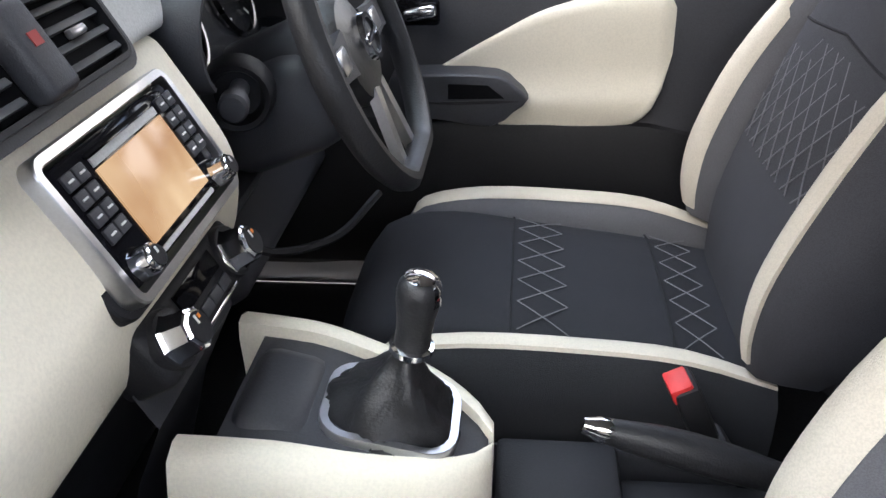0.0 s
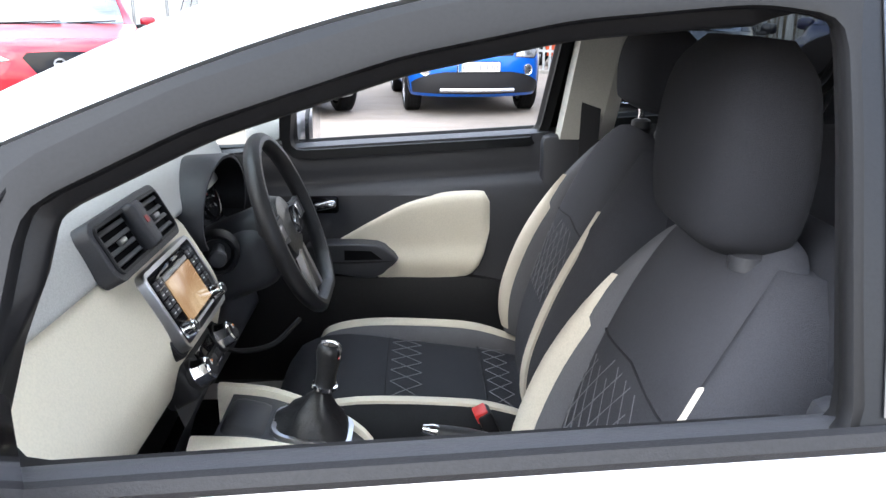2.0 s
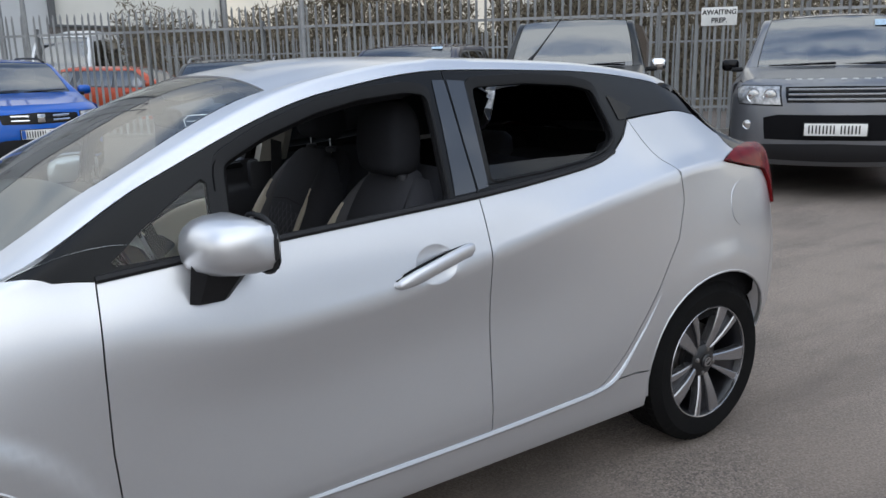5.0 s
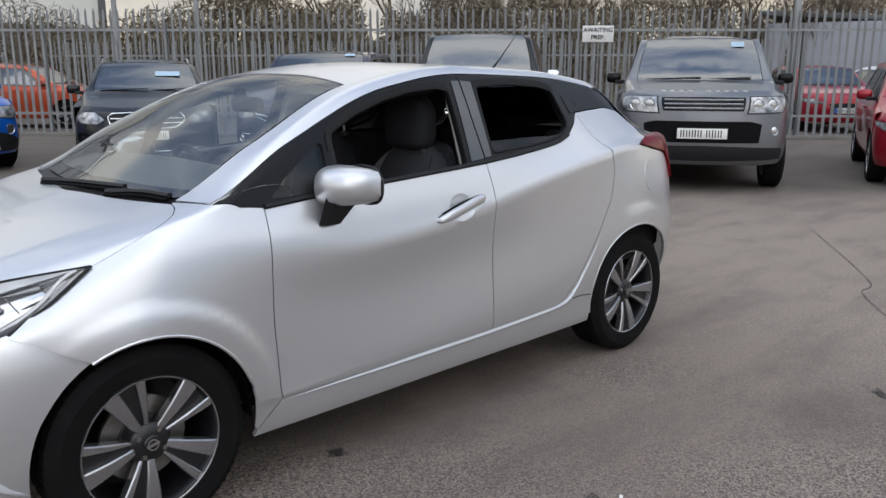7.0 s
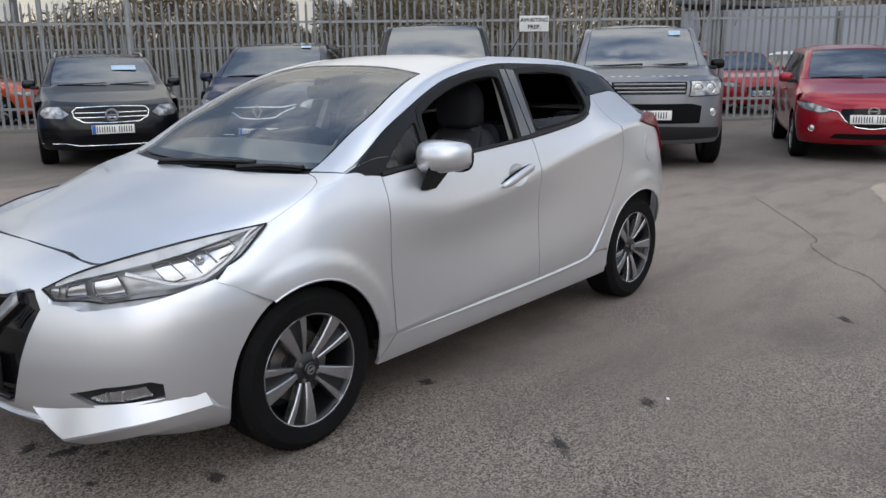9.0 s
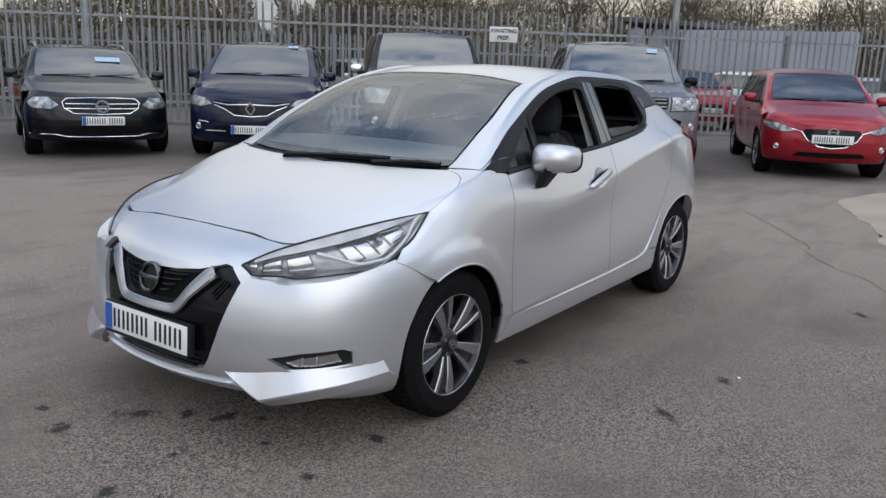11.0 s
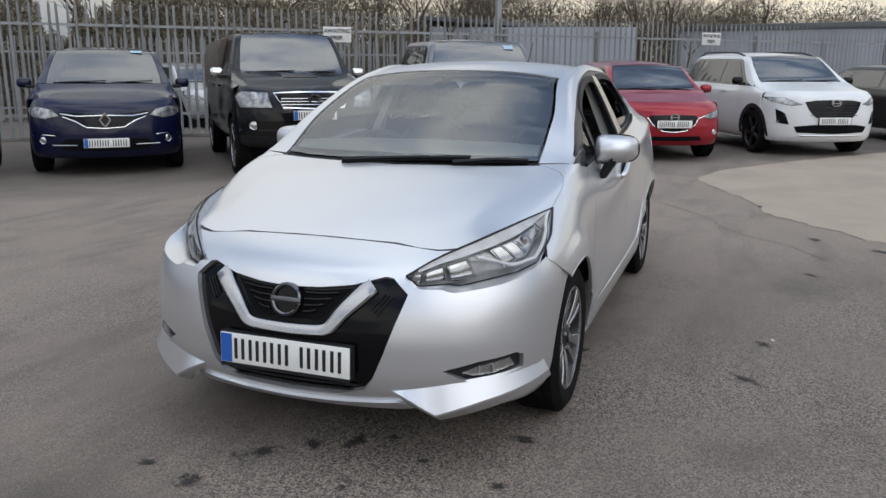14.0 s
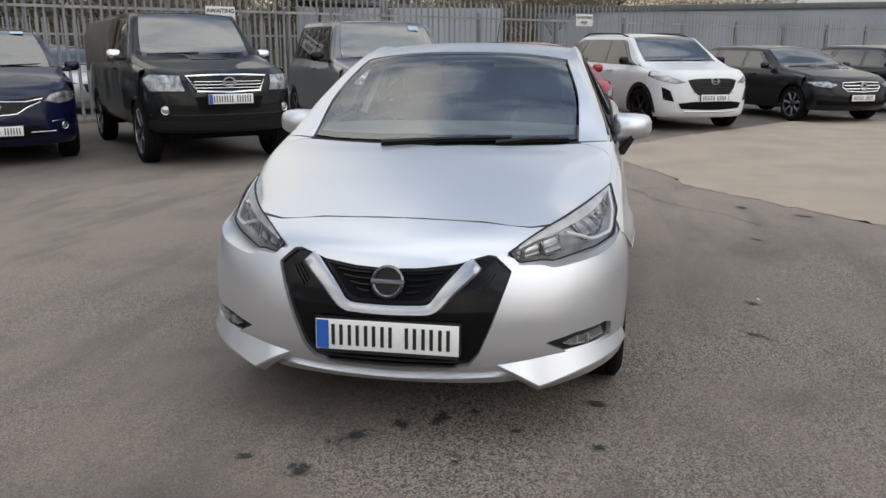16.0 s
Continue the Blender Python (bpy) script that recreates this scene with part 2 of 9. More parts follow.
class Curve:
    """A smooth curve through knots (monotone between them)."""

    def __init__(self, knots):
        knots = sorted(knots)
        self.x, self.y = [k[0] for k in knots], [k[1] for k in knots]
        n = len(knots)
        d = [(self.y[i + 1] - self.y[i]) / (self.x[i + 1] - self.x[i]) for i in range(n - 1)]
        m = [d[0]] + [0.0 if d[i - 1] * d[i] <= 0 else 2 * d[i - 1] * d[i] / (d[i - 1] + d[i]) for i in range(1, n - 1)] + [d[-1]]
        self.m = m

    def __call__(self, t):
        x, y, m = self.x, self.y, self.m
        if t <= x[0]:
            return y[0] + m[0] * (t - x[0])
        if t >= x[-1]:
            return y[-1] + m[-1] * (t - x[-1])
        i = 0
        while x[i + 1] < t:
            i += 1
        h = x[i + 1] - x[i]
        s = (t - x[i]) / h
        return ((1 + 2 * s) * (1 - s) ** 2 * y[i] + s * (1 - s) ** 2 * h * m[i] + s * s * (3 - 2 * s) * y[i + 1] - s * s * (1 - s) * h * m[i + 1])


def smooth_line(points, per=6, closed=False):
    """A Catmull-Rom line through points of any dimension."""
    pts = [np.array(p, float) for p in points]
    n, out = len(pts), []
    for i in range(n if closed else n - 1):
        p0 = pts[(i - 1) % n] if closed or i else 2 * pts[0] - pts[1]
        p1, p2 = pts[i], pts[(i + 1) % n]
        p3 = pts[(i + 2) % n] if closed or i + 2 < n else 2 * pts[-1] - pts[-2]
        for j in range(per):
            t = j / per
            out.append(0.5 * (2 * p1 + (p2 - p0) * t + (2 * p0 - 5 * p1 + 4 * p2 - p3) * t * t + (3 * p1 - p0 - 3 * p2 + p3) * t ** 3))
    if not closed:
        out.append(pts[-1])
    return [tuple(float(c) for c in p) for p in out]


class Skin:
    """A car's side and top: rails along x, from the sill (0) to the middle of the roof (10); v runs across them."""

    def __init__(self, rails):
        self.rails = [(Curve([(k[0], k[1]) for k in r]), Curve([(k[0], k[2]) for k in r])) for r in rails]
        self.n = len(rails) - 1
        self.arches = []
        self.creases = []

    def __call__(self, x, v):
        n = self.n
        i = max(0, min(int(math.floor(v)), n - 1))
        t = v - i

        def q(j):
            if j < 0:
                a, b = q(0), q(1)
                return (2 * a[0] - b[0], 2 * a[1] - b[1])
            if j > n:
                a = q(2 * n - j)
                return (-a[0], a[1])
            return (self.rails[j][0](x), self.rails[j][1](x))
        p0, p1, p2, p3 = q(i - 1), q(i), q(i + 1), q(i + 2)
        for j, fade in self.creases:
            k = max(0.0, min(1.0, fade(x)))
            if i + 1 == j:
                p3 = tuple(p3[c] * (1 - k) + (2 * p2[c] - p1[c]) * k for c in (0, 1))
            elif i == j:
                p0 = tuple(p0[c] * (1 - k) + (2 * p1[c] - p2[c]) * k for c in (0, 1))
        w = [0.5 * (2 * p1[c] + (p2[c] - p0[c]) * t + (2 * p0[c] - 5 * p1[c] + 4 * p2[c] - p3[c]) * t * t + (3 * p1[c] - p0[c] - 3 * p2[c] + p3[c]) * t ** 3) for c in (0, 1)]
        y, z = w
        for cx, cz, r, g in self.arches:
            d = math.hypot(x - cx, z - cz) - r
            if d < 0.11 and v < 5.6:
                k = 1.0 if d < 0.070 else max(0.0, 1 - (d - 0.070) / 0.026)
                if cx < -1:
                    k *= max(0.0, min(1.0, (x - cx + 0.36) / 0.2))
                k = k * k * (3 - 2 * k)
                y += g * k * max(0.0, min(1.0, (0.26 - x + cx) / 0.25)) * max(0.0, min(1.0, (5.6 - v) / 0.4)) * max(0.0, min(1.0, (z - 0.27) / 0.12))
        return Vector((x, y, z))

    def v(self, x, z, lo=0.0, hi=8.0):
        for _ in range(26):
            mid = (lo + hi) / 2
            if self(x, mid).z < z:
                lo = mid
            else:
                hi = mid
        return lo

    def xz(self, pts):
        return [(x, self.v(x, z)) for x, z in pts]


class Nose:
    """A car's front: at each height a rounded outline from the middle (angle 0) to the side; u is the angle."""

    def __init__(self, front, half, back, power=2 / 3):
        self.front, self.half, self.back, self.power = Curve(front), Curve(half), back, power

    def __call__(self, u, z):
        s = -1 if u < 0 else 1
        c = max(math.cos(u), 0.0)
        return Vector((self.back + (self.front(z) - self.back) * c ** self.power, self.half(z) * math.sin(u), z))

    def u_y(self, y, z):
        return math.asin(max(-1, min(1, y / self.half(z))))

    def u_x(self, x, z):
        return math.acos(max(0, min(1, ((x - self.back) / (self.front(z) - self.back)) ** (1 / self.power))))

    def yz(self, pts):
        return [(self.u_y(y, z), z) for y, z in pts]


def inside(p, poly):
    c, n = False, len(poly)
    for i in range(n):
        a, b = poly[i], poly[i - 1]
        if (a[1] > p[1]) != (b[1] > p[1]) and p[0] < (b[0] - a[0]) * (p[1] - a[1]) / (b[1] - a[1]) + a[0]:
            c = not c
    return c


def panel(f, outline, su, sw, step=0.03, holes=(), gap=0.002, lift=0.0, flange=0.015, core=(-1.2, 0, 0.75), mirror=False, both=False):
    """A sheet of the surface f(u, w) cut to an outline (with holes), its rim folded in. su and sw: how many metres
    a unit of u and of w is about. mirror: the other side of the car. both: both halves, joined in the middle."""
    from_2d = lambda p: (p[0] * su / step, p[1] * sw / step)
    loops = []
    for k, loop in enumerate([outline, *holes]):
        pts = []
        turn = sum(loop[i - 1][0] * loop[i][1] - loop[i][0] * loop[i - 1][1] for i in range(len(loop)))
        turn = (1 if turn > 0 else -1) * (-1 if k else 1)
        for i in range(len(loop)):
            a, b = from_2d(loop[i]), from_2d(loop[(i + 1) % len(loop)])
            d = math.hypot(b[0] - a[0], b[1] - a[1])
            if d < 1e-6:
                continue
            m = max(1, int(round(d)))
            bulge = [turn * 0.004 * j * (m - j) / m / d for j in range(m)]
            pts += [(a[0] + (b[0] - a[0]) * j / m + (b[1] - a[1]) * bulge[j], a[1] + (b[1] - a[1]) * j / m - (b[0] - a[0]) * bulge[j]) for j in range(m)]
        area = sum(pts[i - 1][0] * pts[i][1] - pts[i][0] * pts[i - 1][1] for i in range(len(pts)))
        sign = (1 if area > 0 else -1) * (-1 if k else 1)
        g, n, out = gap / step, len(pts), []
        for i in range(n):
            a, p, b = pts[i - 1], pts[i], pts[(i + 1) % n]
            tx, ty = b[0] - a[0], b[1] - a[1]
            d = math.hypot(tx, ty) or 1
            out.append((p[0] - ty / d * g * sign, p[1] + tx / d * g * sign))
        loops.append(out)
    flat, edges, rim = [], [], []
    for out in loops:
        o = len(flat)
        flat += out
        rim.append(list(range(o, o + len(out))))
        edges += [(o + i, o + (i + 1) % len(out)) for i in range(len(out))]
    xs, ys = [p[0] for p in loops[0]], [p[1] for p in loops[0]]
    for crease, fade in (f.creases if isinstance(f, Skin) else ()):
        y, x = crease * sw / step, min(xs)
        while x < max(xs):
            if fade(x * step / su) > 0 and inside((x, y), loops[0]) and not any(inside((x, y), h) for h in loops[1:]) and min((p[0] - x) ** 2 + (p[1] - y) ** 2 for p in flat) > 0.12:
                flat.append((x, y))
            x += 0.5
    allb = np.array(flat)
    j = 0
    y = math.floor(min(ys)) + 0.5
    while y < max(ys):
        x = math.floor(min(xs)) + (0.5 if j % 2 else 0.0)
        while x < max(xs):
            if inside((x, y), loops[0]) and not any(inside((x, y), h) for h in loops[1:]) and np.min((allb[:, 0] - x) ** 2 + (allb[:, 1] - y) ** 2) > 0.30:
                flat.append((x, y))
            x += 1.0
        y += 0.9
        j += 1
    from mathutils.geometry import delaunay_2d_cdt
    v2, _, tri, orig, _, _ = delaunay_2d_cdt([Vector(p) for p in flat], edges, [], 0, 1e-7)
    back = {}
    for i, o in enumerate(orig):
        for q in o:
            back[q] = i
    uv = [(p.x * step / su, p.y * step / sw) for p in v2]
    e = 1e-3
    pos, nor = [], []
    c = Vector(core)
    for u, w in uv:
        p = f(u, w)
        n = (f(u + e, w) - f(u - e, w)).cross(f(u, w + e) - f(u, w - e))
        n = n.normalized() if n.length > 1e-12 else (p - c).normalized()
        if n.dot(p - c) < 0:
            n.negate()
        pos.append(p + n * lift)
        nor.append(n)
    faces = []
    for t in tri:
        m = (sum(v2[i].x for i in t) / 3, sum(v2[i].y for i in t) / 3)
        if inside(m, loops[0]) and not any(inside(m, h) for h in loops[1:]):
            n = (pos[t[1]] - pos[t[0]]).cross(pos[t[2]] - pos[t[0]])
            if n.length < 4e-7:
                continue
            faces.append(tuple(t) if n.dot(nor[t[0]]) > 0 else tuple(t)[::-1])
    verts = list(pos)
    if flange:
        for r in rim:
            ids = [back[i] for i in r]
            first = len(verts)
            verts += [pos[i] - nor[i] * flange for i in ids]
            n = len(ids)
            for i in range(n):
                a, b = ids[i], ids[(i + 1) % n]
                if both and abs(pos[a].y) < 0.006 and abs(pos[b].y) < 0.006:
                    continue
                faces.append((a, b, first + (i + 1) % n, first + i))
    if both:
        verts = [Vector((p.x, 0.0 if abs(p.y) < 0.006 else p.y, p.z)) for p in verts]
        n = len(verts)
        verts += [Vector((p.x, -p.y, p.z)) for p in verts]
        faces += [tuple(i + n for i in t)[::-1] for t in faces]
    elif mirror:
        verts = [Vector((p.x, -p.y, p.z)) for p in verts]
        faces = [t[::-1] for t in faces]
    bm = bmesh.new()
    vs = [bm.verts.new(p) for p in verts]
    for t in faces:
        if len(set(t)) == len(t):
            try:
                bm.faces.new([vs[i] for i in t])
            except ValueError:
                pass
    bmesh.ops.remove_doubles(bm, verts=bm.verts, dist=2e-5)
    loose = [p for p in bm.verts if not p.link_faces]
    bmesh.ops.delete(bm, geom=loose, context="VERTS")
    return bm


def sheet(name, bm, material, parent, label="", sharp=56):
    me = bpy.data.meshes.new(name)
    bm.to_mesh(me)
    bm.free()
    me.materials.append(material)
    me.shade_smooth()
    me.set_sharp_from_angle(angle=radians(sharp))
    ob = new(name, me)
    ob.parent = parent
    if label:
        ob["label"] = label
    return ob


def arc(cx, cz, r, a0, a1, n=14):
    return [(cx + r * math.cos(radians(a0 + (a1 - a0) * i / n)), cz + r * math.sin(radians(a0 + (a1 - a0) * i / n))) for i in range(n + 1)]


# ---- wheels and plates, for every vehicle ----
TYRE_CACHE = {}


def wheel(parent, at, r=0.31, width=0.2, rim=0.216, spokes=5, style="twin", face=ALLOY, pocket=ALLOY_DARK, detail=1):
    """One wheel, its outer side towards +y of the pose at."""
    key = (r, width, rim, spokes, style, face.name, pocket.name, detail)
    h = width / 2
    if key not in TYRE_CACHE:
        prof = [(rim - 0.004, -h + 0.012), (rim + 0.004, -h + 0.004), (rim + 0.03, -h), (r - 0.035, -h - 0.002), (r - 0.012, -h + 0.014)]
        for i in range(4):
            a, b = -h + 0.02 + (width - 0.04) * i / 4, -h + 0.02 + (width - 0.04) * (i + 1) / 4
            prof += [(r, a + 0.004), (r, b - 0.004)]
            if i < 3:
                prof += [(r - 0.008, b - 0.003), (r - 0.008, b + 0.003)]
        prof += [(r - 0.012, h - 0.014), (r - 0.035, h + 0.002), (rim + 0.032, h), (rim + 0.016, h - 0.003), (rim + 0.004, h - 0.006), (rim - 0.004, h - 0.014)]
        n = 192 if detail else 32
        tv, tf = lathe(prof, n)
        if detail:
            # cross grooves over the tread and its shoulders
            for j, (pr, pa) in enumerate(prof):
                if pr > r - 0.013:
                    for i in range(0, n, 4 if j % 2 else 3):
                        q = tv[j * n + (i + j // 5) % n]
                        s = (pr - 0.0035) / pr
                        q.x, q.z = q.x * s, q.z * s
        tyre = mesh_of("tyre", tv, tf, RUBBER, 30)
        bv, bf = lathe([(rim - 0.002, h - 0.012), (rim - 0.010, h - 0.02), (rim - 0.016, h - 0.05), (rim - 0.03, -h + 0.01), (0.08, -h + 0.005), (0.08, h - 0.07), (0.0, h - 0.07)], n)
        barrel = mesh_of("rim_barrel", bv, bf, pocket)
        lv, lf = lathe([(rim - 0.007, h - 0.022), (rim - 0.006, h - 0.008), (rim - 0.002, h - 0.006), (rim + 0.002, h - 0.012)], n)
        lip = mesh_of("rim_lip", lv, lf, face)
        cv, cf = lathe([(0.0, h - 0.012), (0.024, h - 0.013), (0.028, h - 0.017), (0.028, h - 0.03)], 24)
        cap = mesh_of("centre_cap", cv, cf, pocket)
        hv, hf = lathe([(0.028, h - 0.022), (0.046, h - 0.024), (0.062, h - 0.036), (0.066, h - 0.07)], 32)
        hub = mesh_of("hub", hv, hf, pocket)
        TYRE_CACHE[key] = dict(tyre=tyre, rim_barrel=barrel, rim_lip=lip, centre_cap=cap, hub=hub)
        # a spoke: a raised, tapered bar from the hub to the rim, turned a little as it goes out
        w0, w1, lean = (0.014, 0.024, 0.030) if style == "twin" else (0.022, 0.030, 0.0)

        r_in = 0.050 if style == "twin" else 0.066

        def bar(sgn, w0, w1, y_in, y_out, off0, off1):
            out = []
            for t in range(5):
                s = t / 4
                rr = r_in + (rim - 0.010 - r_in) * s
                mid = sgn * (off0 + (off1 - off0) * s)
                ww = w0 + (w1 - w0) * s
                yy = y_in + (y_out - y_in) * s + 0.006 * math.sin(math.pi * s)
                out.append([(mid - ww, yy - 0.004, rr), (mid - ww + 0.004, yy, rr), (mid + ww - 0.004, yy, rr), (mid + ww, yy - 0.004, rr), (mid + ww, yy - 0.034, rr), (mid - ww, yy - 0.034, rr)])
            v, f = loft(out)
            return v, f
        if style == "twin":
            v1, f1 = bar(1, 0.012, 0.029, h - 0.030, h - 0.010, 0.013, 0.047)
            v2, f2 = bar(-1, 0.006, 0.016, h - 0.036, h - 0.012, 0.013, 0.052)
            TYRE_CACHE[key]["spoke_a"] = mesh_of("spoke", v1, f1, face, 25)
            TYRE_CACHE[key]["spoke_b"] = mesh_of("spoke", v2, f2, face, 25)
            v3, f3 = bar(1, 0.018, 0.040, h - 0.046, h - 0.034, 0.0, 0.0)
            TYRE_CACHE[key]["web"] = mesh_of("spoke_web", v3, f3, pocket, 25)
        else:
            v1, f1 = bar(1, w0, w1, h - 0.026, h - 0.014, 0, 0)
            TYRE_CACHE[key]["spoke_a"] = mesh_of("spoke", v1, f1, face, 25)
    c = TYRE_CACHE[key]
    root = new("wheel", c["rim_barrel"])
    root.parent = parent
    root.matrix_basis = at

    def under(name, me, m=None):
        o = new(name, me)
        o.parent = root
        if m is not None:
            o.matrix_basis = m
    for name in ("tyre", "rim_lip", "hub", "centre_cap"):
        under(name, c[name])
    for i in range(spokes):
        m = pose(0, 0, 0, 0, 360 * i / spokes + 8)
        under("spoke", c["spoke_a"], m)
        if "spoke_b" in c:
            under("spoke", c["spoke_b"], m)
            under("spoke_web", c["web"], m)
    if detail:
        bv, bf = lathe([(0.0, 0.0), (0.007, 0.0), (0.009, -0.004), (0.009, -0.02)], 6)
        bolt = mesh_of("wheel_bolt", bv, bf, STEEL)
        for i in range(4):
            a = radians(45 + 90 * i)
            under("wheel_bolt", bolt, pose(0.046 * math.cos(a), h - 0.019, 0.046 * math.sin(a)))
        dv, df = lathe([(0.06, h - 0.085), (0.135, h - 0.085), (0.135, h - 0.1), (0.06, h - 0.1)], 40)
        under("brake_disc", mesh_of("brake_disc", dv, df, STEEL))
        gv, gf = lathe([(0.014, h - 0.0105), (0.018, h - 0.0105), (0.018, h - 0.0125)], 20)
        under("cap_ring", mesh_of("cap_ring", gv, gf, SATIN))
        gv, gf = prism([(-0.02, -0.004), (0.02, -0.004), (0.02, 0.004), (-0.02, 0.004)], 0.002, lambda a, b, d: Vector((a, h - 0.0125 + d, b)))
        under("cap_bar", mesh_of("cap_bar", gv, gf, SATIN))
    return root


def number_plate(parent, m, groups=(4, 3), white=PLATE, band=True):
    """A plate in the pose m: x to its right, y up, z out of its face. Its characters are plain bars."""
    p = part("number_plate", bm_box(0.52, 0.111, 0.006, None, 0.003), white, parent, "white number plate with black characters", at=m)
    if band:
        part("blue_band", bm_box(0.045, 0.105, 0.002, pose(-0.234, 0, 0.0035)), PLATE_BLUE, p)
    n = sum(groups)
    step, x = 0.060, -0.180 if band else -0.205
    bar = None
    for g in groups:
        for _ in range(g):
            for dx in (-0.0145, 0.0145):
                if bar is None:
                    o = part("character_bar", bm_box(0.0125, 0.076, 0.002, None), INK, p, at=pose(x + dx, 0, 0.0036))
                    bar = o.data
                else:
                    o = new("character_bar", bar)
                    o.parent, o.matrix_basis = p, pose(x + dx, 0, 0.0036)
            x += step
        x += 0.028
    return p


def facing(x, y, z, yaw=0.0, tilt=0.0):
    """A pose on a car's front: x to the car's left, y up, z forward."""
    return pose(x, y, z) @ pose(0, 0, 0, 0, 0, yaw) @ Matrix(((0, 0, 1, 0), (1, 0, 0, 0), (0, 1, 0, 0), (0, 0, 0, 1))) @ pose(0, 0, 0, tilt)


# ---- the silver hatchback: outside ----
CAR = thing("hatchback_car", "silver five-door hatchback with open front window and dark pillars on tarmac", "car",
            m=pose(-1.3, 0.004, 0, 0, 0, 0.75) @ pose(1.3, 0, 0))
RAILS = [
    [(0.7, 0.50, 0.19), (0.4, 0.60, 0.19), (-2.3, 0.60, 0.19), (-2.7, 0.58, 0.26), (-3.05, 0.45, 0.30), (-3.17, 0.3, 0.32)],
    [(0.7, 0.70, 0.2), (0.4, 0.79, 0.2), (-0.4, 0.822, 0.2), (-2.1, 0.822, 0.205), (-2.7, 0.79, 0.26), (-3.0, 0.66, 0.30), (-3.17, 0.40, 0.32)],
    [(0.7, 0.70, 0.33), (0.4, 0.815, 0.33), (-0.44, 0.857, 0.333), (-1.2, 0.858, 0.338), (-2.1, 0.858, 0.35), (-2.7, 0.855, 0.40), (-2.92, 0.80, 0.43), (-3.07, 0.64, 0.44), (-3.17, 0.42, 0.44)],
    [(0.7, 0.70, 0.5), (0.4, 0.83, 0.50), (0.0, 0.872, 0.50), (-0.44, 0.858, 0.385), (-0.88, 0.861, 0.39), (-1.46, 0.862, 0.42), (-2.0, 0.866, 0.49), (-2.5, 0.876, 0.56), (-2.75, 0.868, 0.60), (-2.93, 0.818, 0.62), (-3.07, 0.67, 0.62), (-3.17, 0.45, 0.62)],
    [(0.7, 0.69, 0.62), (0.36, 0.828, 0.66), (0.0, 0.872, 0.68), (-0.44, 0.852, 0.64), (-0.8, 0.847, 0.63), (-1.3, 0.845, 0.66), (-2.0, 0.860, 0.75), (-2.5, 0.876, 0.80), (-2.75, 0.858, 0.80), (-2.93, 0.802, 0.80), (-3.06, 0.66, 0.80), (-3.16, 0.45, 0.80)],
    [(0.7, 0.66, 0.67), (0.36, 0.815, 0.72), (0.1, 0.822, 0.81), (-0.1, 0.838, 0.85), (-0.44, 0.846, 0.85), (-0.8, 0.862, 0.805), (-1.2, 0.865, 0.83), (-1.5, 0.866, 0.893), (-2.0, 0.868, 1.0), (-2.5, 0.838, 1.06), (-2.8, 0.79, 1.045), (-2.95, 0.745, 1.02), (-3.03, 0.66, 0.99), (-3.13, 0.45, 0.96)],
    [(0.7, 0.60, 0.70), (0.36, 0.735, 0.765), (0.1, 0.771, 0.868), (-0.1, 0.797, 0.934), (-0.3, 0.80, 0.968), (-0.44, 0.795, 0.978), (-0.8, 0.80, 1.005), (-1.37, 0.80, 1.04), (-1.54, 0.80, 1.056), (-1.94, 0.795, 1.09), (-2.2, 0.775, 1.125), (-2.5, 0.745, 1.13), (-2.8, 0.725, 1.10), (-2.94, 0.70, 1.085), (-3.02, 0.60, 1.05), (-3.11, 0.42, 1.02)],
    [(0.7, 0.54, 0.715), (0.5, 0.62, 0.79), (0.36, 0.66, 0.815), (0.1, 0.712, 0.900), (-0.1, 0.748, 0.962), (-0.27, 0.765, 1.005), (-0.6, 0.705, 1.175), (-1.1, 0.625, 1.355), (-1.5, 0.603, 1.405), (-2.0, 0.598, 1.392), (-2.45, 0.57, 1.345), (-2.62, 0.58, 1.28), (-2.9, 0.60, 1.10), (-3.08, 0.45, 1.03)],
    [(0.7, 0.44, 0.74), (0.5, 0.505, 0.808), (0.2, 0.56, 0.900), (0.0, 0.60, 0.952), (-0.20, 0.635, 1.000), (-0.5, 0.622, 1.165), (-0.974, 0.545, 1.365), (-1.4, 0.53, 1.424), (-2.0, 0.52, 1.414), (-2.5, 0.49, 1.372), (-2.66, 0.47, 1.335), (-2.78, 0.49, 1.24), (-2.95, 0.54, 1.09), (-3.08, 0.40, 1.03)],
    [(0.7, 0.27, 0.755), (0.58, 0.31, 0.795), (0.4, 0.33, 0.856), (0.2, 0.34, 0.914), (0.0, 0.35, 0.964), (-0.15, 0.36, 0.995), (-0.5, 0.35, 1.195), (-0.98, 0.30, 1.398), (-1.4, 0.30, 1.447), (-2.0, 0.30, 1.434), (-2.5, 0.29, 1.392), (-2.68, 0.28, 1.355), (-2.78, 0.29, 1.26), (-2.95, 0.31, 1.10), (-3.08, 0.25, 1.03)],
    [(0.7, 0.0, 0.762), (0.62, 0.0, 0.797), (0.4, 0.0, 0.868), (0.2, 0.0, 0.922), (0.0, 0.0, 0.968), (-0.10, 0.0, 0.992), (-0.5, 0.0, 1.212), (-0.98, 0.0, 1.406), (-1.4, 0.0, 1.456), (-2.0, 0.0, 1.443), (-2.5, 0.0, 1.40), (-2.69, 0.0, 1.362), (-2.79, 0.0, 1.26), (-2.95, 0.0, 1.10), (-3.1, 0.0, 1.03)],
]
SKIN = Skin(RAILS)
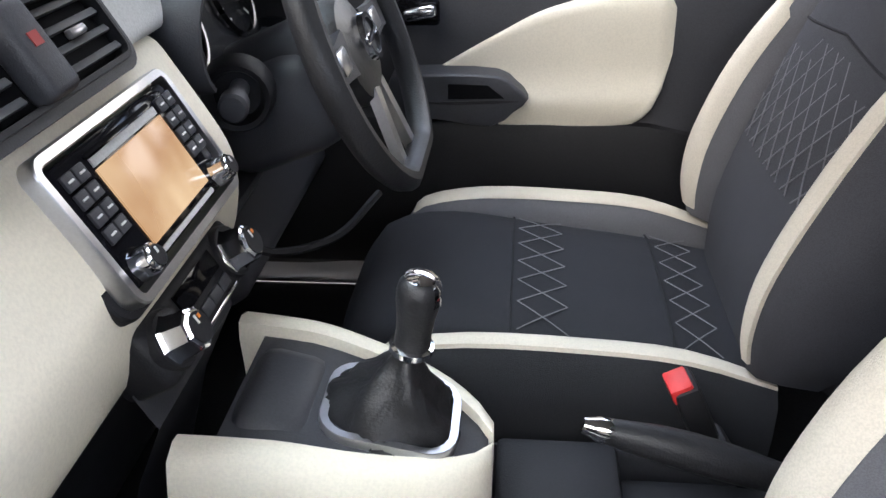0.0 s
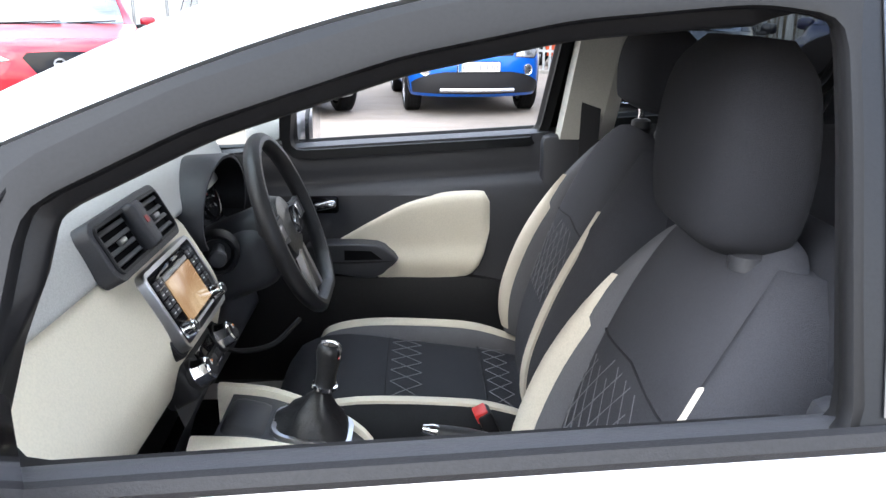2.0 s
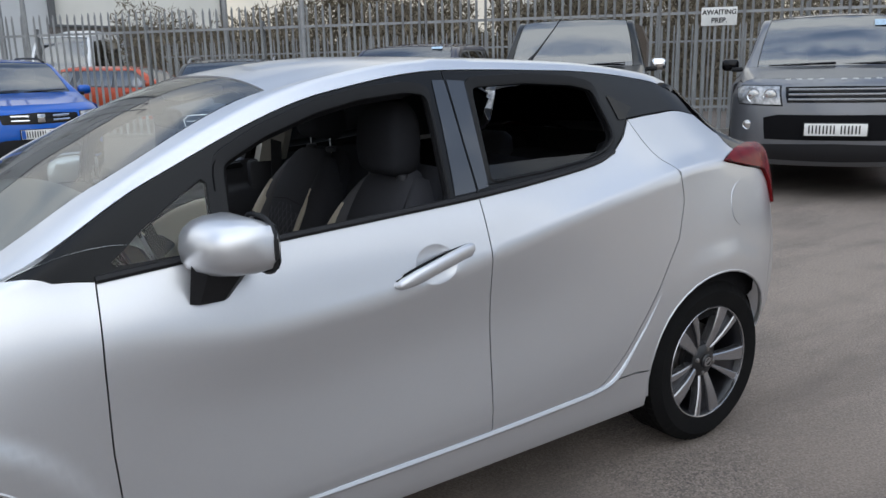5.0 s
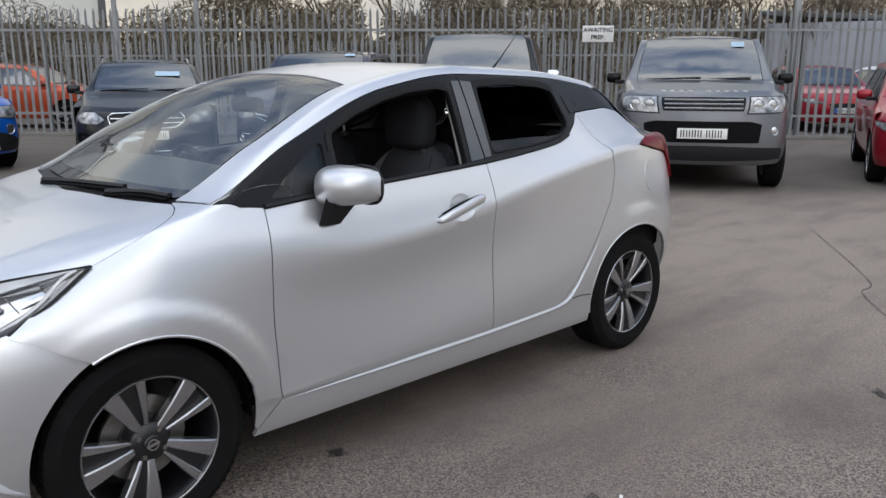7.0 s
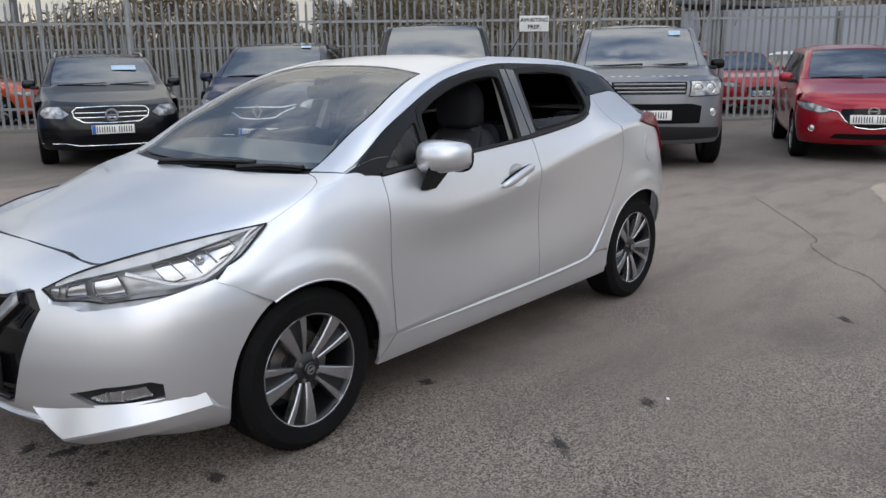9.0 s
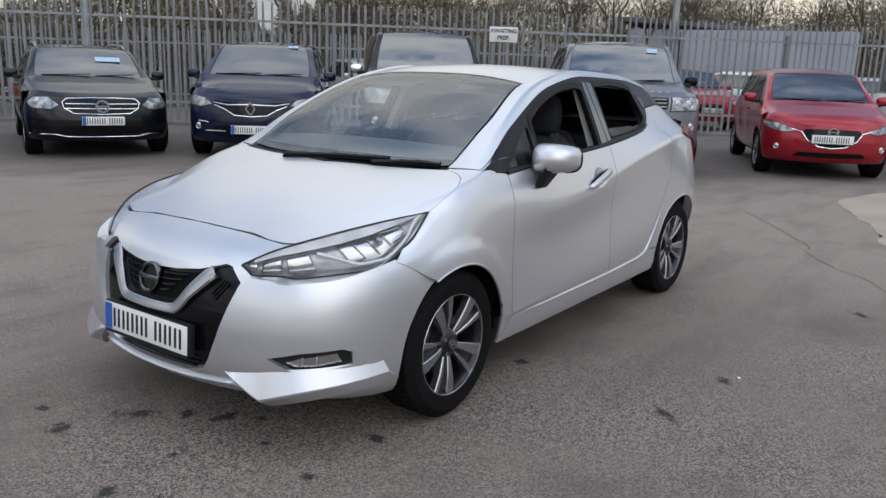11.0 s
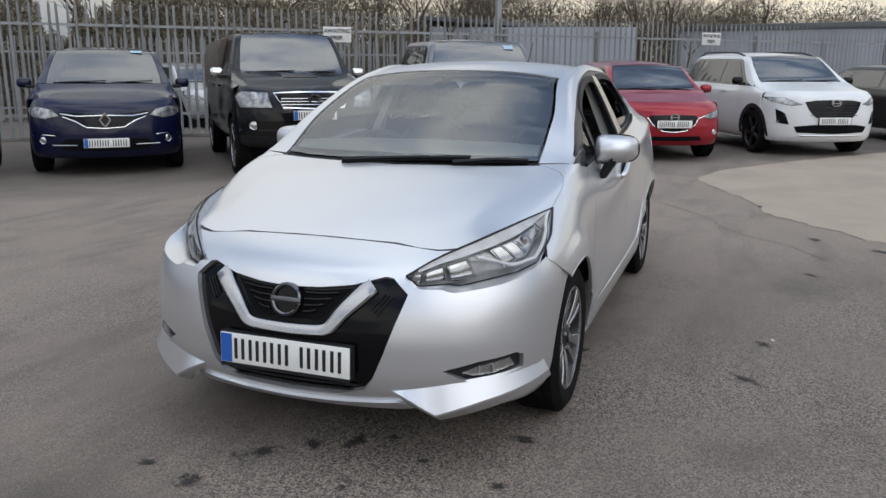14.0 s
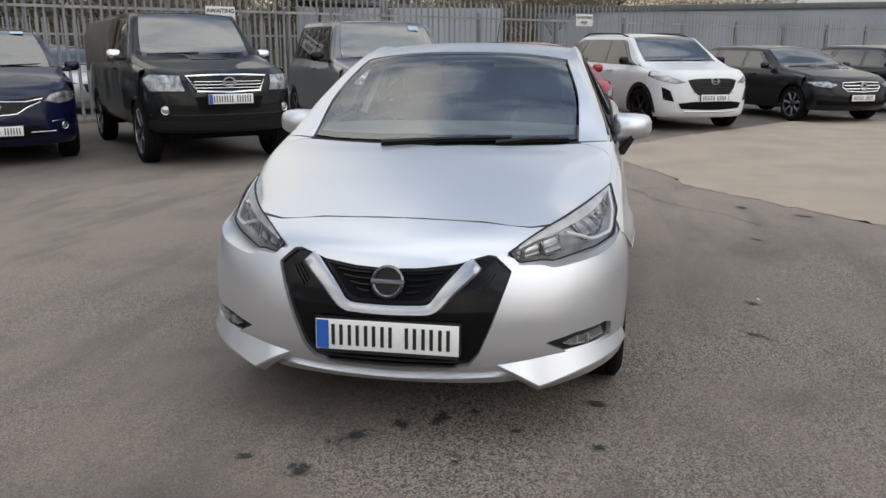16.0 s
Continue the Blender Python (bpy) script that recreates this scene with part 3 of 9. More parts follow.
NOSE = Nose([(0.19, 0.70), (0.24, 0.80), (0.30, 0.848), (0.38, 0.866), (0.46, 0.866), (0.55, 0.853), (0.62, 0.832), (0.66, 0.814), (0.70, 0.792), (0.735, 0.752), (0.763, 0.704), (0.782, 0.660), (0.798, 0.610), (0.815, 0.545)],
            [(0.19, 0.79), (0.25, 0.83), (0.36, 0.852), (0.5, 0.856), (0.6, 0.853), (0.7, 0.836), (0.76, 0.79), (0.80, 0.74), (0.82, 0.7)], 0.12, 0.571)
AF, AR = (0.0, 0.31, 0.347), (-2.525, 0.32, 0.352)
SKIN.creases = [(5, lambda x: min((-0.55 - x) / 0.4, (x + 2.8) / 0.3)), (3, lambda x: min((-0.50 - x) / 0.25, (x + 2.15) / 0.2)), (8, lambda x: min(0.8, (x + 0.12) / 0.15, (0.56 - x) / 0.2))]
SKIN.arches = [(*AF, 0.011), (*AR, 0.012)]
SEAM_DOOR = [(-0.444, 0.978), (-0.432, 0.8), (-0.428, 0.6), (-0.437, 0.42), (-0.444, 0.335)]
SEAM_HOOD = [(0.05, 6.14), (-0.03, 6.36), (-0.10, 6.72), (-0.158, 7.2), (-0.19, 7.7), (-0.20, 7.95)]
BELT = [(-0.444, 0.978), (-0.8, 1.006), (-1.1, 1.024), (-1.37, 1.040), (-1.484, 1.048)]
BELT_R = [(-1.484, 1.048), (-1.7, 1.068), (-1.95, 1.098), (-2.06, 1.128), (-2.14, 1.175), (-2.20, 1.225)]
SEAM_REAR = [(-2.20, 1.225), (-2.29, 1.07), (-2.32, 0.95), (-2.29, 0.82), (-2.20, 0.66), (-2.08, 0.50), (-1.96, 0.385), (-1.92, 0.365)]


def side(name, pts, material=SILVER, parent=CAR, label="", step=0.03, zs=True, **kw):
    """A panel on each side of the car; pts as (x, z) or as (x, v)."""
    poly = SKIN.xz(pts) if zs else pts
    out = []
    for mirror in (False, True):
        out.append(sheet(name, panel(SKIN, poly, 1.0, 0.16, step, mirror=mirror, **kw), material, parent, label))
    return out


# bonnet, roof, windscreen
hood = [(0.612, 10), (0.605, 9.5), (0.59, 9.0), (0.60, 8.5), (0.59, 8.0), (0.535, 7.25), (0.40, 6.85), (0.25, 6.45), (0.108, 6.05), *SEAM_HOOD, (-0.168, 8.5), (-0.128, 9.2), (-0.09, 10)]
sheet("bonnet", panel(SKIN, hood, 1.0, 0.19, 0.035, both=True, gap=0.0012), SILVER, CAR, "silver bonnet with soft creases")
roof = [(-0.970, 10), (-0.970, 9), (-0.966, 8.0), (-0.6, 8.0), (-0.22, 8.02), (-0.27, 7.06), (-0.6, 7.0), (-1.1, 7.0), (-1.5, 7.0), (-2.0, 7.0), (-2.5, 7.0), (-2.58, 7.4), (-2.64, 8), (-2.67, 9), (-2.68, 10)]
sheet("roof", panel(SKIN, roof, 1.0, 0.17, 0.04, both=True, gap=0.0), SILVER, CAR, "silver roof with windscreen pillars")
screen = [(-0.135, 10), (-0.172, 9.2), (-0.205, 8.5), (-0.24, 8.06), (-0.6, 8.06), (-0.985, 8.06), (-0.990, 9), (-0.990, 10)]
ws = sheet("windscreen", panel(SKIN, screen, 1.0, 0.19, 0.05, both=True, gap=0.003, lift=-0.004, flange=0), WINDSCREEN, CAR, "windscreen glass reflecting the sky")
ws.visible_shadow = False
band = [(-0.135, 10), (-0.172, 9.2), (-0.205, 8.5), (-0.24, 8.06), (-0.6, 8.06), (-0.985, 8.06), (-0.990, 9), (-0.990, 10), (-0.925, 10), (-0.925, 9), (-0.915, 8.2), (-0.6, 8.13), (-0.285, 8.13), (-0.265, 8.5), (-0.235, 9.2), (-0.20, 10)]
sheet("windscreen_border", panel(SKIN, band, 1.0, 0.19, 0.04, both=True, gap=0.002, lift=-0.010, flange=0), DARK, CAR, "black printed border of the windscreen")
cowl = [(-0.06, 10), (-0.10, 9.2), (-0.14, 8.5), (-0.17, 7.9), (-0.26, 8.0), (-0.25, 8.5), (-0.21, 9.2), (-0.17, 10)]
sheet("scuttle", panel(SKIN, cowl, 1.0, 0.19, 0.05, both=True, lift=-0.012, flange=0.01), BLACK, CAR, "black plastic scuttle below the windscreen")

# front wing
wing = SKIN.xz([(0.355, 0.722), (0.30, 0.755), (0.2, 0.815)]) + [(0.108, 6.05), *SEAM_HOOD, (-0.21, 8.0)] + SKIN.xz([(-0.27, 1.003), (-0.36, 0.988)]) + SKIN.xz(SEAM_DOOR + [(-0.40, 0.30), (-0.345, 0.25)] + arc(*AF[:2], AF[2], 190, 62, 20) + [(0.20, 0.636), (0.24, 0.659), (0.28, 0.681), (0.32, 0.703)])
side("front_wing", wing, zs=False, step=0.021)
# doors
side("front_door", BELT[::-1] + SEAM_DOOR[1:] + [(-0.8, 0.338), (-1.2, 0.341), (-1.478, 0.345), (-1.484, 0.6)], step=0.028, holes=[SKIN.xz([(-1.298 + 0.066 * math.cos(a), 0.889 + 0.054 * math.sin(a)) for a in np.linspace(0, 2 * math.pi, 28, endpoint=False)])])
side("rear_door", BELT_R + SEAM_REAR[1:] + [(-1.7, 0.349), (-1.478, 0.345), (-1.484, 0.6)], step=0.028)
# sill, rear quarter
side("sill", SKIN.xz([(-0.345, 0.25), (-0.40, 0.30), (-0.444, 0.335), (-1.2, 0.341), (-1.478, 0.345), (-1.92, 0.365), (-2.0, 0.374), (-2.10, 0.376), (-2.175, 0.365), (-2.17, 0.30)]) + [(-2.17, 1.25), (-1.2, 1.25), (-0.335, 1.25)], zs=False)
# the sill's rounded upper edge, running up behind the rear door
for sgn in (1, -1):
    path = []
    for x, z in smooth_line([(-0.455, 0.327), (-0.8, 0.329), (-1.2, 0.332), (-1.48, 0.336), (-1.75, 0.345), (-1.92, 0.355), (-2.01, 0.385), (-2.105, 0.49), (-2.20, 0.62), (-2.25, 0.70)], 5):
        p = SKIN(x, SKIN.v(x, z))
        path.append((p.x, sgn * (p.y - 0.004), p.z))
    n = len(path)
    v, f = tube(path, [0.011 * min(1.0, 0.3 + 4 * i / n, (n - i) / (0.35 * n)) + 0.001 for i in range(n)], 8)
    fixed("sill_edge", v, f, SILVER, CAR)
LAMP_R = [(-2.565, 1.060), (-2.70, 1.088), (-2.84, 1.094), (-2.95, 1.080), (-3.02, 1.04), (-3.01, 0.93), (-2.965, 0.862), (-2.93, 0.862), (-2.905, 0.95), (-2.86, 1.000), (-2.72, 1.028)]
quarter = SEAM_REAR + [(-2.0, 0.376), (-2.10, 0.378)] + arc(*AR[:2], AR[2], 8, 168, 20) + [(-2.36 - 0.5, 0.39), (-2.87, 0.6), (-2.89, 0.76)] + [(-2.93, 0.862), (-2.905, 0.95), (-2.86, 1.000), (-2.72, 1.028), (-2.565, 1.060), (-2.70, 1.088), (-2.70, 1.14), (-2.62, 1.215), (-2.4, 1.235)]
side("rear_quarter", [p for p in quarter], step=0.023)
side("tail_lamp", LAMP_R, RED_LENS, label="dark red tail lamp", step=0.025, lift=0.012)
bumper_r = [(-2.86, 0.39), (-2.87, 0.6), (-2.89, 0.76), (-2.93, 0.862), (-2.965, 0.862), (-3.01, 0.93), (-3.05, 0.93), (-3.14, 0.9), (-3.16, 0.6), (-3.14, 0.4), (-3.0, 0.34), (-2.83, 0.33)]
side("rear_bumper", bumper_r, step=0.035)
hatch = SKIN.xz([(-2.70, 1.14), (-2.70, 1.088), (-2.84, 1.094), (-2.95, 1.080), (-3.02, 1.04)]) + [(-3.07, 6.5), (-3.08, 8), (-3.1, 10), (-2.72, 10), (-2.71, 9), (-2.68, 8), (-2.62, 7.3)]
sheet("tailgate", panel(SKIN, hatch, 1.0, 0.17, 0.05, both=True), GLOSS_BLACK, CAR, "tailgate with dark glass")

# dark pillars and window frames


def rounded(pts, times=2, q=0.22):
    """Cuts the corners of an outline."""
    for _ in range(times):
        out = []
        for i in range(len(pts)):
            a, b = pts[i], pts[(i + 1) % len(pts)]
            d = math.hypot(b[0] - a[0], b[1] - a[1])
            k = min(q, 0.013 / d)
            out += [(a[0] + (b[0] - a[0]) * k, a[1] + (b[1] - a[1]) * k), (b[0] + (a[0] - b[0]) * k, b[1] + (a[1] - b[1]) * k)]
        pts = out
    return pts


WIN_F = rounded([(-0.757, 1.004), (-0.765, 1.110), (-0.775, 1.196), (-0.90, 1.254), (-1.06, 1.305), (-1.2, 1.333), (-1.35, 1.346), (-1.418, 1.336), (-1.41, 1.25), (-1.385, 1.040), (-1.2, 1.029), (-1.0, 1.018)])
WIN_Q = rounded([(-0.475, 1.004), (-0.60, 1.008), (-0.712, 1.014), (-0.728, 1.172), (-0.66, 1.134), (-0.56, 1.070)], 1)
WIN_R = rounded([(-1.545, 1.082), (-1.56, 1.2), (-1.585, 1.352), (-1.8, 1.358), (-2.0, 1.345), (-2.09, 1.325), (-2.10, 1.20), (-2.09, 1.165), (-2.03, 1.135), (-1.93, 1.112), (-1.75, 1.094)])
frame_f = [(-0.275, 1.003), (-0.36, 0.988), *BELT] + [(-1.488, 1.2), (-1.50, 1.403)]
frame_f_v = SKIN.xz(frame_f[:-1]) + [(-1.50, 6.995), (-1.3, 6.995), (-1.1, 6.995), (-0.85, 6.995), (-0.6, 6.995), (-0.4, 6.995)]
side("front_window_frame", frame_f_v, REVEAL, zs=False, label="satin black window frame", step=0.028, holes=[SKIN.xz(WIN_F), SKIN.xz(WIN_Q)], lift=-0.002)
frame_r_v = SKIN.xz(BELT_R + [(-2.4, 1.235), (-2.62, 1.215)]) + [(-2.60, 7.0), (-2.45, 6.995), (-2.2, 6.995), (-2.0, 6.995), (-1.75, 6.995), (-1.50, 6.995)] + SKIN.xz([(-1.488, 1.2)])
side("rear_window_frame", frame_r_v, REVEAL, zs=False, label="satin black window frame", step=0.028, holes=[SKIN.xz(WIN_R)], lift=-0.002)
side("pillar_film", [(-1.408, 1.058), (-1.482, 1.064), (-1.486, 1.2), (-1.495, 1.375), (-1.452, 1.375), (-1.436, 1.25)], FILM_BLACK, label="glossy dark film on the pillar", lift=0.0012, gap=0.0, flange=0.002, step=0.03)
side("pillar_film", [(-1.490, 1.066), (-1.528, 1.072), (-1.543, 1.2), (-1.566, 1.37), (-1.504, 1.375), (-1.493, 1.2)], FILM_BLACK, label="glossy dark film on the pillar", lift=0.0012, gap=0.0, flange=0.002, step=0.03)
for pts, mtl, nm, lab in ((WIN_Q, CLEAR, "quarter_light", "small fixed pane before the mirror"), ):
    for o in side(nm, pts, mtl, label=lab, lift=-0.010, flange=0, gap=-0.006, step=0.04):
        o.visible_shadow = False
GLASS_R = [(-1.54, 1.07), (-1.552, 1.138), (-1.80, 1.142), (-2.02, 1.145), (-2.09, 1.165), (-2.03, 1.12), (-1.93, 1.10), (-1.75, 1.085)]
sheet("rear_door_glass", panel(SKIN, SKIN.xz(GLASS_R), 1.0, 0.16, 0.04, lift=-0.014, flange=0), PRIVACY, CAR, "lowered tinted window glass")
for o in (sheet("rear_door_glass", panel(SKIN, SKIN.xz(WIN_R), 1.0, 0.16, 0.05, lift=-0.014, flange=0, gap=-0.006, mirror=True), PRIVACY, CAR, "tinted window glass"),):
    o.visible_shadow = False
side("vent_window", [(-2.15, 1.305), (-2.155, 1.225), (-2.19, 1.225), (-2.255, 1.262)], GLOSS_BLACK, lift=0.0012, gap=0, flange=0, label="small dark corner pane")
# rubber weather strips along the openings and the belt
for pts in (WIN_F, WIN_R):
    cx, cz = sum(p[0] for p in pts) / len(pts), sum(p[1] for p in pts) / len(pts)
    ring = [(x, z) for x, z in pts]
    for sgn in (1, -1):
        path = []
        for x, v in SKIN.xz(ring):
            p = SKIN(x, v)
            path.append(p)
        n, rings = len(path), []
        for i, p in enumerate(path):
            d = path[(i + 1) % n] - path[i - 1]
            w = Vector((-d.z, 0, d.x)).normalized()
            if w.dot(Vector((cx, p.y, cz)) - p) < 0:
                w.negate()
            k = max(0.0, min(1.0, (p.z - 1.06) / 0.08))
            k *= max(0.0, min(1.0, (p.x + 1.405) / 0.05))
            deep = 0.066 if p.x > -1.36 else 0.034
            rings.append([(p.x + w.x * a, sgn * (p.y - b), p.z + w.z * a) for a, b in ((-0.006, 0.0), (0.001, -0.001), (0.003, 0.004), (0.003, 0.016), (0.020 * k - 0.004, 0.022), (0.025 * k - 0.006, 0.032), (0.020 * k - 0.006, 0.040), (0.016 * k - 0.008, deep), (-0.03, deep + 0.004), (-0.03, 0.012))])
        v, f = loft(rings + rings[:1], caps=False)
        fixed("weather_strip", v, f, SEAL, CAR, "black rubber window seal and reveal", 60)
# a fine groove round the opening, between the door's frame and its film
for pts in (WIN_F,):
    cx, cz = sum(p[0] for p in pts) / len(pts), sum(p[1] for p in pts) / len(pts)
    for sgn in (1, -1):
        path = []
        for i, (x, z) in enumerate(pts):
            dx, dz = pts[(i + 1) % len(pts)][0] - pts[i - 1][0], pts[(i + 1) % len(pts)][1] - pts[i - 1][1]
            d = math.hypot(dx, dz)
            nx, nz = -dz / d, dx / d
            if nx * (cx - x) + nz * (cz - z) > 0:
                nx, nz = -nx, -nz
            x, z = x + nx * 0.024, z + nz * 0.020
            p = SKIN(x, min(SKIN.v(x, z), 6.97))
            if z > 1.12 and x > -1.37:
                path.append((p.x, sgn * (p.y - 0.0015), p.z))
        start = max(range(len(path)), key=lambda i: (Vector(path[i]) - Vector(path[i - 1])).length)
        v, f = tube(path[start:] + path[:start], 0.0022, 5)
        fixed("frame_groove", v, f, DARK, CAR)
for sgn in (1, -1):
    for line in (BELT, BELT_R[:4]):
        path = []
        for x, z in smooth_line(line, 4):
            p = SKIN(x, SKIN.v(x, z + 0.004))
            path.append((p.x, sgn * (p.y + 0.003), p.z))
        v, f = tube(path, 0.0095, 6)
        fixed("belt_strip", v, f, BLACK, CAR, "black plastic strip below the window")

# front bumper with its openings
GRILLE = [(0.0, 0.656), (0.12, 0.661), (0.24, 0.676), (0.31, 0.696), (0.345, 0.705), (0.372, 0.701), (0.428, 0.652), (0.398, 0.56), (0.360, 0.45), (0.322, 0.36), (0.288, 0.315), (0.20, 0.292), (0.0, 0.282)]
FOG = [(0.555, 0.392), (0.66, 0.418), (0.765, 0.432), (0.785, 0.420), (0.785, 0.372), (0.70, 0.352), (0.63, 0.350)]
top_line = [(0.0, 0.7985), (0.2, 0.7955), (0.31, 0.7915), (0.39, 0.7850), (0.478, 0.777), (0.555, 0.779), (0.50, 0.757), (0.458, 0.735), (0.414, 0.712), (0.452, 0.672), (0.530, 0.670), (0.575, 0.658), (0.725, 0.680), (0.785, 0.706), (0.80, 0.720)]
bump = NOSE.yz(top_line) + [(min(math.pi / 2, NOSE.u_x(x, z) + (0.0042 if x < 0.3 else 0.002)), z) for x, z in [(0.352, 0.730), (0.26, 0.677), (0.168, 0.628), *arc(*AF[:2], AF[2] + 0.002, 62, -18, 14)]] + [(NOSE.u_x(0.33, 0.20), 0.20)] + NOSE.yz([(0.6, 0.215), (0.4, 0.225), (0.2, 0.228), (0.0, 0.228)] + GRILLE[::-1])
BUMP = sheet("front_bumper", panel(NOSE, bump, 0.8, 1.0, 0.026, holes=[NOSE.yz(FOG)], both=True, core=(0.1, 0, 0.5), gap=0.0012, flange=0.022), SILVER, CAR, "silver front bumper")
ncore = (0.1, 0, 0.5)
sheet("grille", panel(NOSE, NOSE.yz(GRILLE), 0.8, 1.0, 0.03, both=True, core=ncore, gap=-0.004, lift=-0.018, flange=0), GLOSS_BLACK, BUMP, "gloss black grille")
# upper grille: dark mesh recess, wing bars, ring badge
sheet("grille_mesh", panel(NOSE, NOSE.yz([(0.0, 0.652), (0.12, 0.656), (0.235, 0.668), (0.20, 0.63), (0.15, 0.565), (0.12, 0.55), (0.0, 0.547)]), 0.8, 1.0, 0.03, both=True, core=ncore, lift=-0.014, flange=0.004), DARK, BUMP, "dark upper grille")


def on_nose(y, z, out=0.0):
    u = NOSE.u_y(y, z)
    p, e = NOSE(u, z), 1e-3
    n = (NOSE(u + e, z) - NOSE(u - e, z)).cross(NOSE(u, z + e) - NOSE(u, z - e)).normalized()
    if n.x < 0:
        n.negate()
    return p + n * out


for sgn in (1, -1):
    for k in range(4):
        z = 0.575 + 0.021 * k
        y1 = 0.115 + 0.026 * k
        path = [on_nose(0.066, z + 0.004, -0.004), on_nose((0.066 + y1) / 2, z + 0.005, -0.004), on_nose(y1, z + 0.012, -0.006)]
        v, f = tube([(p.x, sgn * p.y, p.z) for p in path], 0.0045, 6)
        fixed("grille_bar", v, f, GLOSS_BLACK, BUMP)
    # fine honeycomb rows beside the chrome
    for k in range(3):
        path = [on_nose(0.352 + 0.012 * k, 0.655 - 0.004 * k, -0.012), on_nose(0.31 + 0.010 * k, 0.60 - 0.01 * k, -0.012)]
        v, f = tube([(p.x, sgn * p.y, p.z) for p in path], 0.003, 5)
        fixed("grille_bar", v, f, BLACK, BUMP)
# chrome V
line = smooth_line([(-0.306, 0.680), (-0.268, 0.642), (-0.215, 0.588), (-0.178, 0.542), (-0.155, 0.524), (-0.12, 0.517), (0.0, 0.514), (0.12, 0.517), (0.155, 0.524), (0.178, 0.542), (0.215, 0.588), (0.268, 0.642), (0.306, 0.680)], 5)
rings = []
for i, (y, z) in enumerate(line):
    y0, z0 = line[max(i - 1, 0)]
    y1, z1 = line[min(i + 1, len(line) - 1)]
    d = math.hypot(y1 - y0, z1 - z0)
    ny, nz = -(z1 - z0) / d, (y1 - y0) / d
    w = 0.018 + 0.011 * min(1, max(0.0, abs(y) - 0.12) / 0.16)
    ring = []
    for a, o in ((-1, -0.016), (-1, 0.001), (-0.72, 0.006), (0.5, 0.004), (1, -0.002), (1, -0.016)):
        yy, zz = y + ny * w * a, z + nz * w * a
        p = on_nose(abs(yy), zz, o)
        ring.append((p.x, p.y if yy > 0 else -p.y, p.z))
    rings.append(ring)
v, f = loft(rings)
fixed("chrome_surround", v, f, V_SATIN, BUMP, "satin chrome V round the badge")
# plain ring badge
m = facing(on_nose(0, 0.612, 0.0).x, 0, 0.612, 0, -16)
v, f = lathe([(0.046, 0.0), (0.046, 0.01), (0.052, 0.014), (0.060, 0.010), (0.061, 0.0)], 36, "z")
fixed("badge_ring", v, f, DARK_CHROME, BUMP, "plain chrome ring badge", at=m)
part("badge_bar", bm_box(0.122, 0.020, 0.010, pose(0, 0, 0.009), 0.003), DARK_CHROME, BUMP, at=m)
v, f = lathe([(0.0, 0.003), (0.048, 0.003)], 24, "z")
fixed("badge_disc", v, f, GLOSS_BLACK, BUMP, at=m)
# plate on its plinth
m = facing(0.874, 0, 0.420, 0, -3)
part("plate_plinth", bm_box(0.53, 0.12, 0.03, pose(0, 0, -0.016), 0.004), BLACK, BUMP, at=m)
number_plate(BUMP, m)
part("dealer_strip", bm_box(0.52, 0.013, 0.004, pose(0, -0.062, 0), 0.001), BLACK, BUMP, at=m)
# lower slats
for k in range(3):
    z = 0.30 + 0.022 * k
    path = [on_nose(abs(y), z, -0.012) * 1 for y in np.linspace(0, 0.26, 7)]
    pts = [(p.x, -p.y, p.z) for p in path[::-1]] + [(p.x, p.y, p.z) for p in path[1:]]
    v, f = tube(pts, 0.004, 6)
    fixed("lower_slat", v, f, BLACK, BUMP)
# fog lamps and side lips
for mirror in (False, True):
    sgn = -1 if mirror else 1
    sheet("fog_recess", panel(NOSE, NOSE.yz(FOG), 0.8, 1.0, 0.03, core=ncore, gap=-0.004, lift=-0.020, flange=0, mirror=mirror), BLACK, BUMP, "black fog lamp recess")
    lampf = [(0.615, 0.382), (0.66, 0.400), (0.755, 0.417), (0.766, 0.385), (0.70, 0.368), (0.645, 0.366)]
    lo = sheet("fog_lamp", panel(NOSE, NOSE.yz(lampf), 0.8, 1.0, 0.02, core=ncore, lift=-0.010, flange=0.01, mirror=mirror), LAMP, BUMP, "rectangular fog lamp")
    g = sheet("fog_lens", panel(NOSE, NOSE.yz(lampf), 0.8, 1.0, 0.03, core=ncore, lift=-0.004, flange=0.004, mirror=mirror), LENS, lo)
    g.visible_shadow = False
    for y in (0.665, 0.705):
        p = on_nose(y, 0.387, -0.006)
        part("fog_rib", bm_box(0.012, 0.004, 0.028, pose(p.x, sgn * p.y, p.z, 0, 0, sgn * 40)), LAMP_GREY, lo)
    rows = []
    for t in np.linspace(0, 1, 21):
        y = 0.385 + 0.445 * t
        zt = 0.316 + 0.030 * min(1, t / 0.36) + 0.030 * max(0.0, t - 0.36) / 0.64
        zr = 0.313 - 0.043 * min(1, t / 0.30) + 0.050 * max(0.0, t - 0.30) / 0.70
        out = 0.002 + 0.062 * min(1, t / 0.30) - 0.044 * max(0.0, t - 0.30) / 0.70
        ring = [on_nose(y, zt, -0.004), on_nose(y, zr + 0.006, out * 0.97), on_nose(y, zr, out), on_nose(y, zr - 0.004 - 0.036 * min(1, t / 0.3), out * 0.72), on_nose(y, zr - 0.012 - 0.034 * min(1, t / 0.3), -0.03)]
        rows.append([(p.x, sgn * p.y, p.z) for p in ring])
    v, f = loft(rows)
    fixed("side_lip", v, f, SILVER, BUMP, "silver side lip of the bumper", 22)
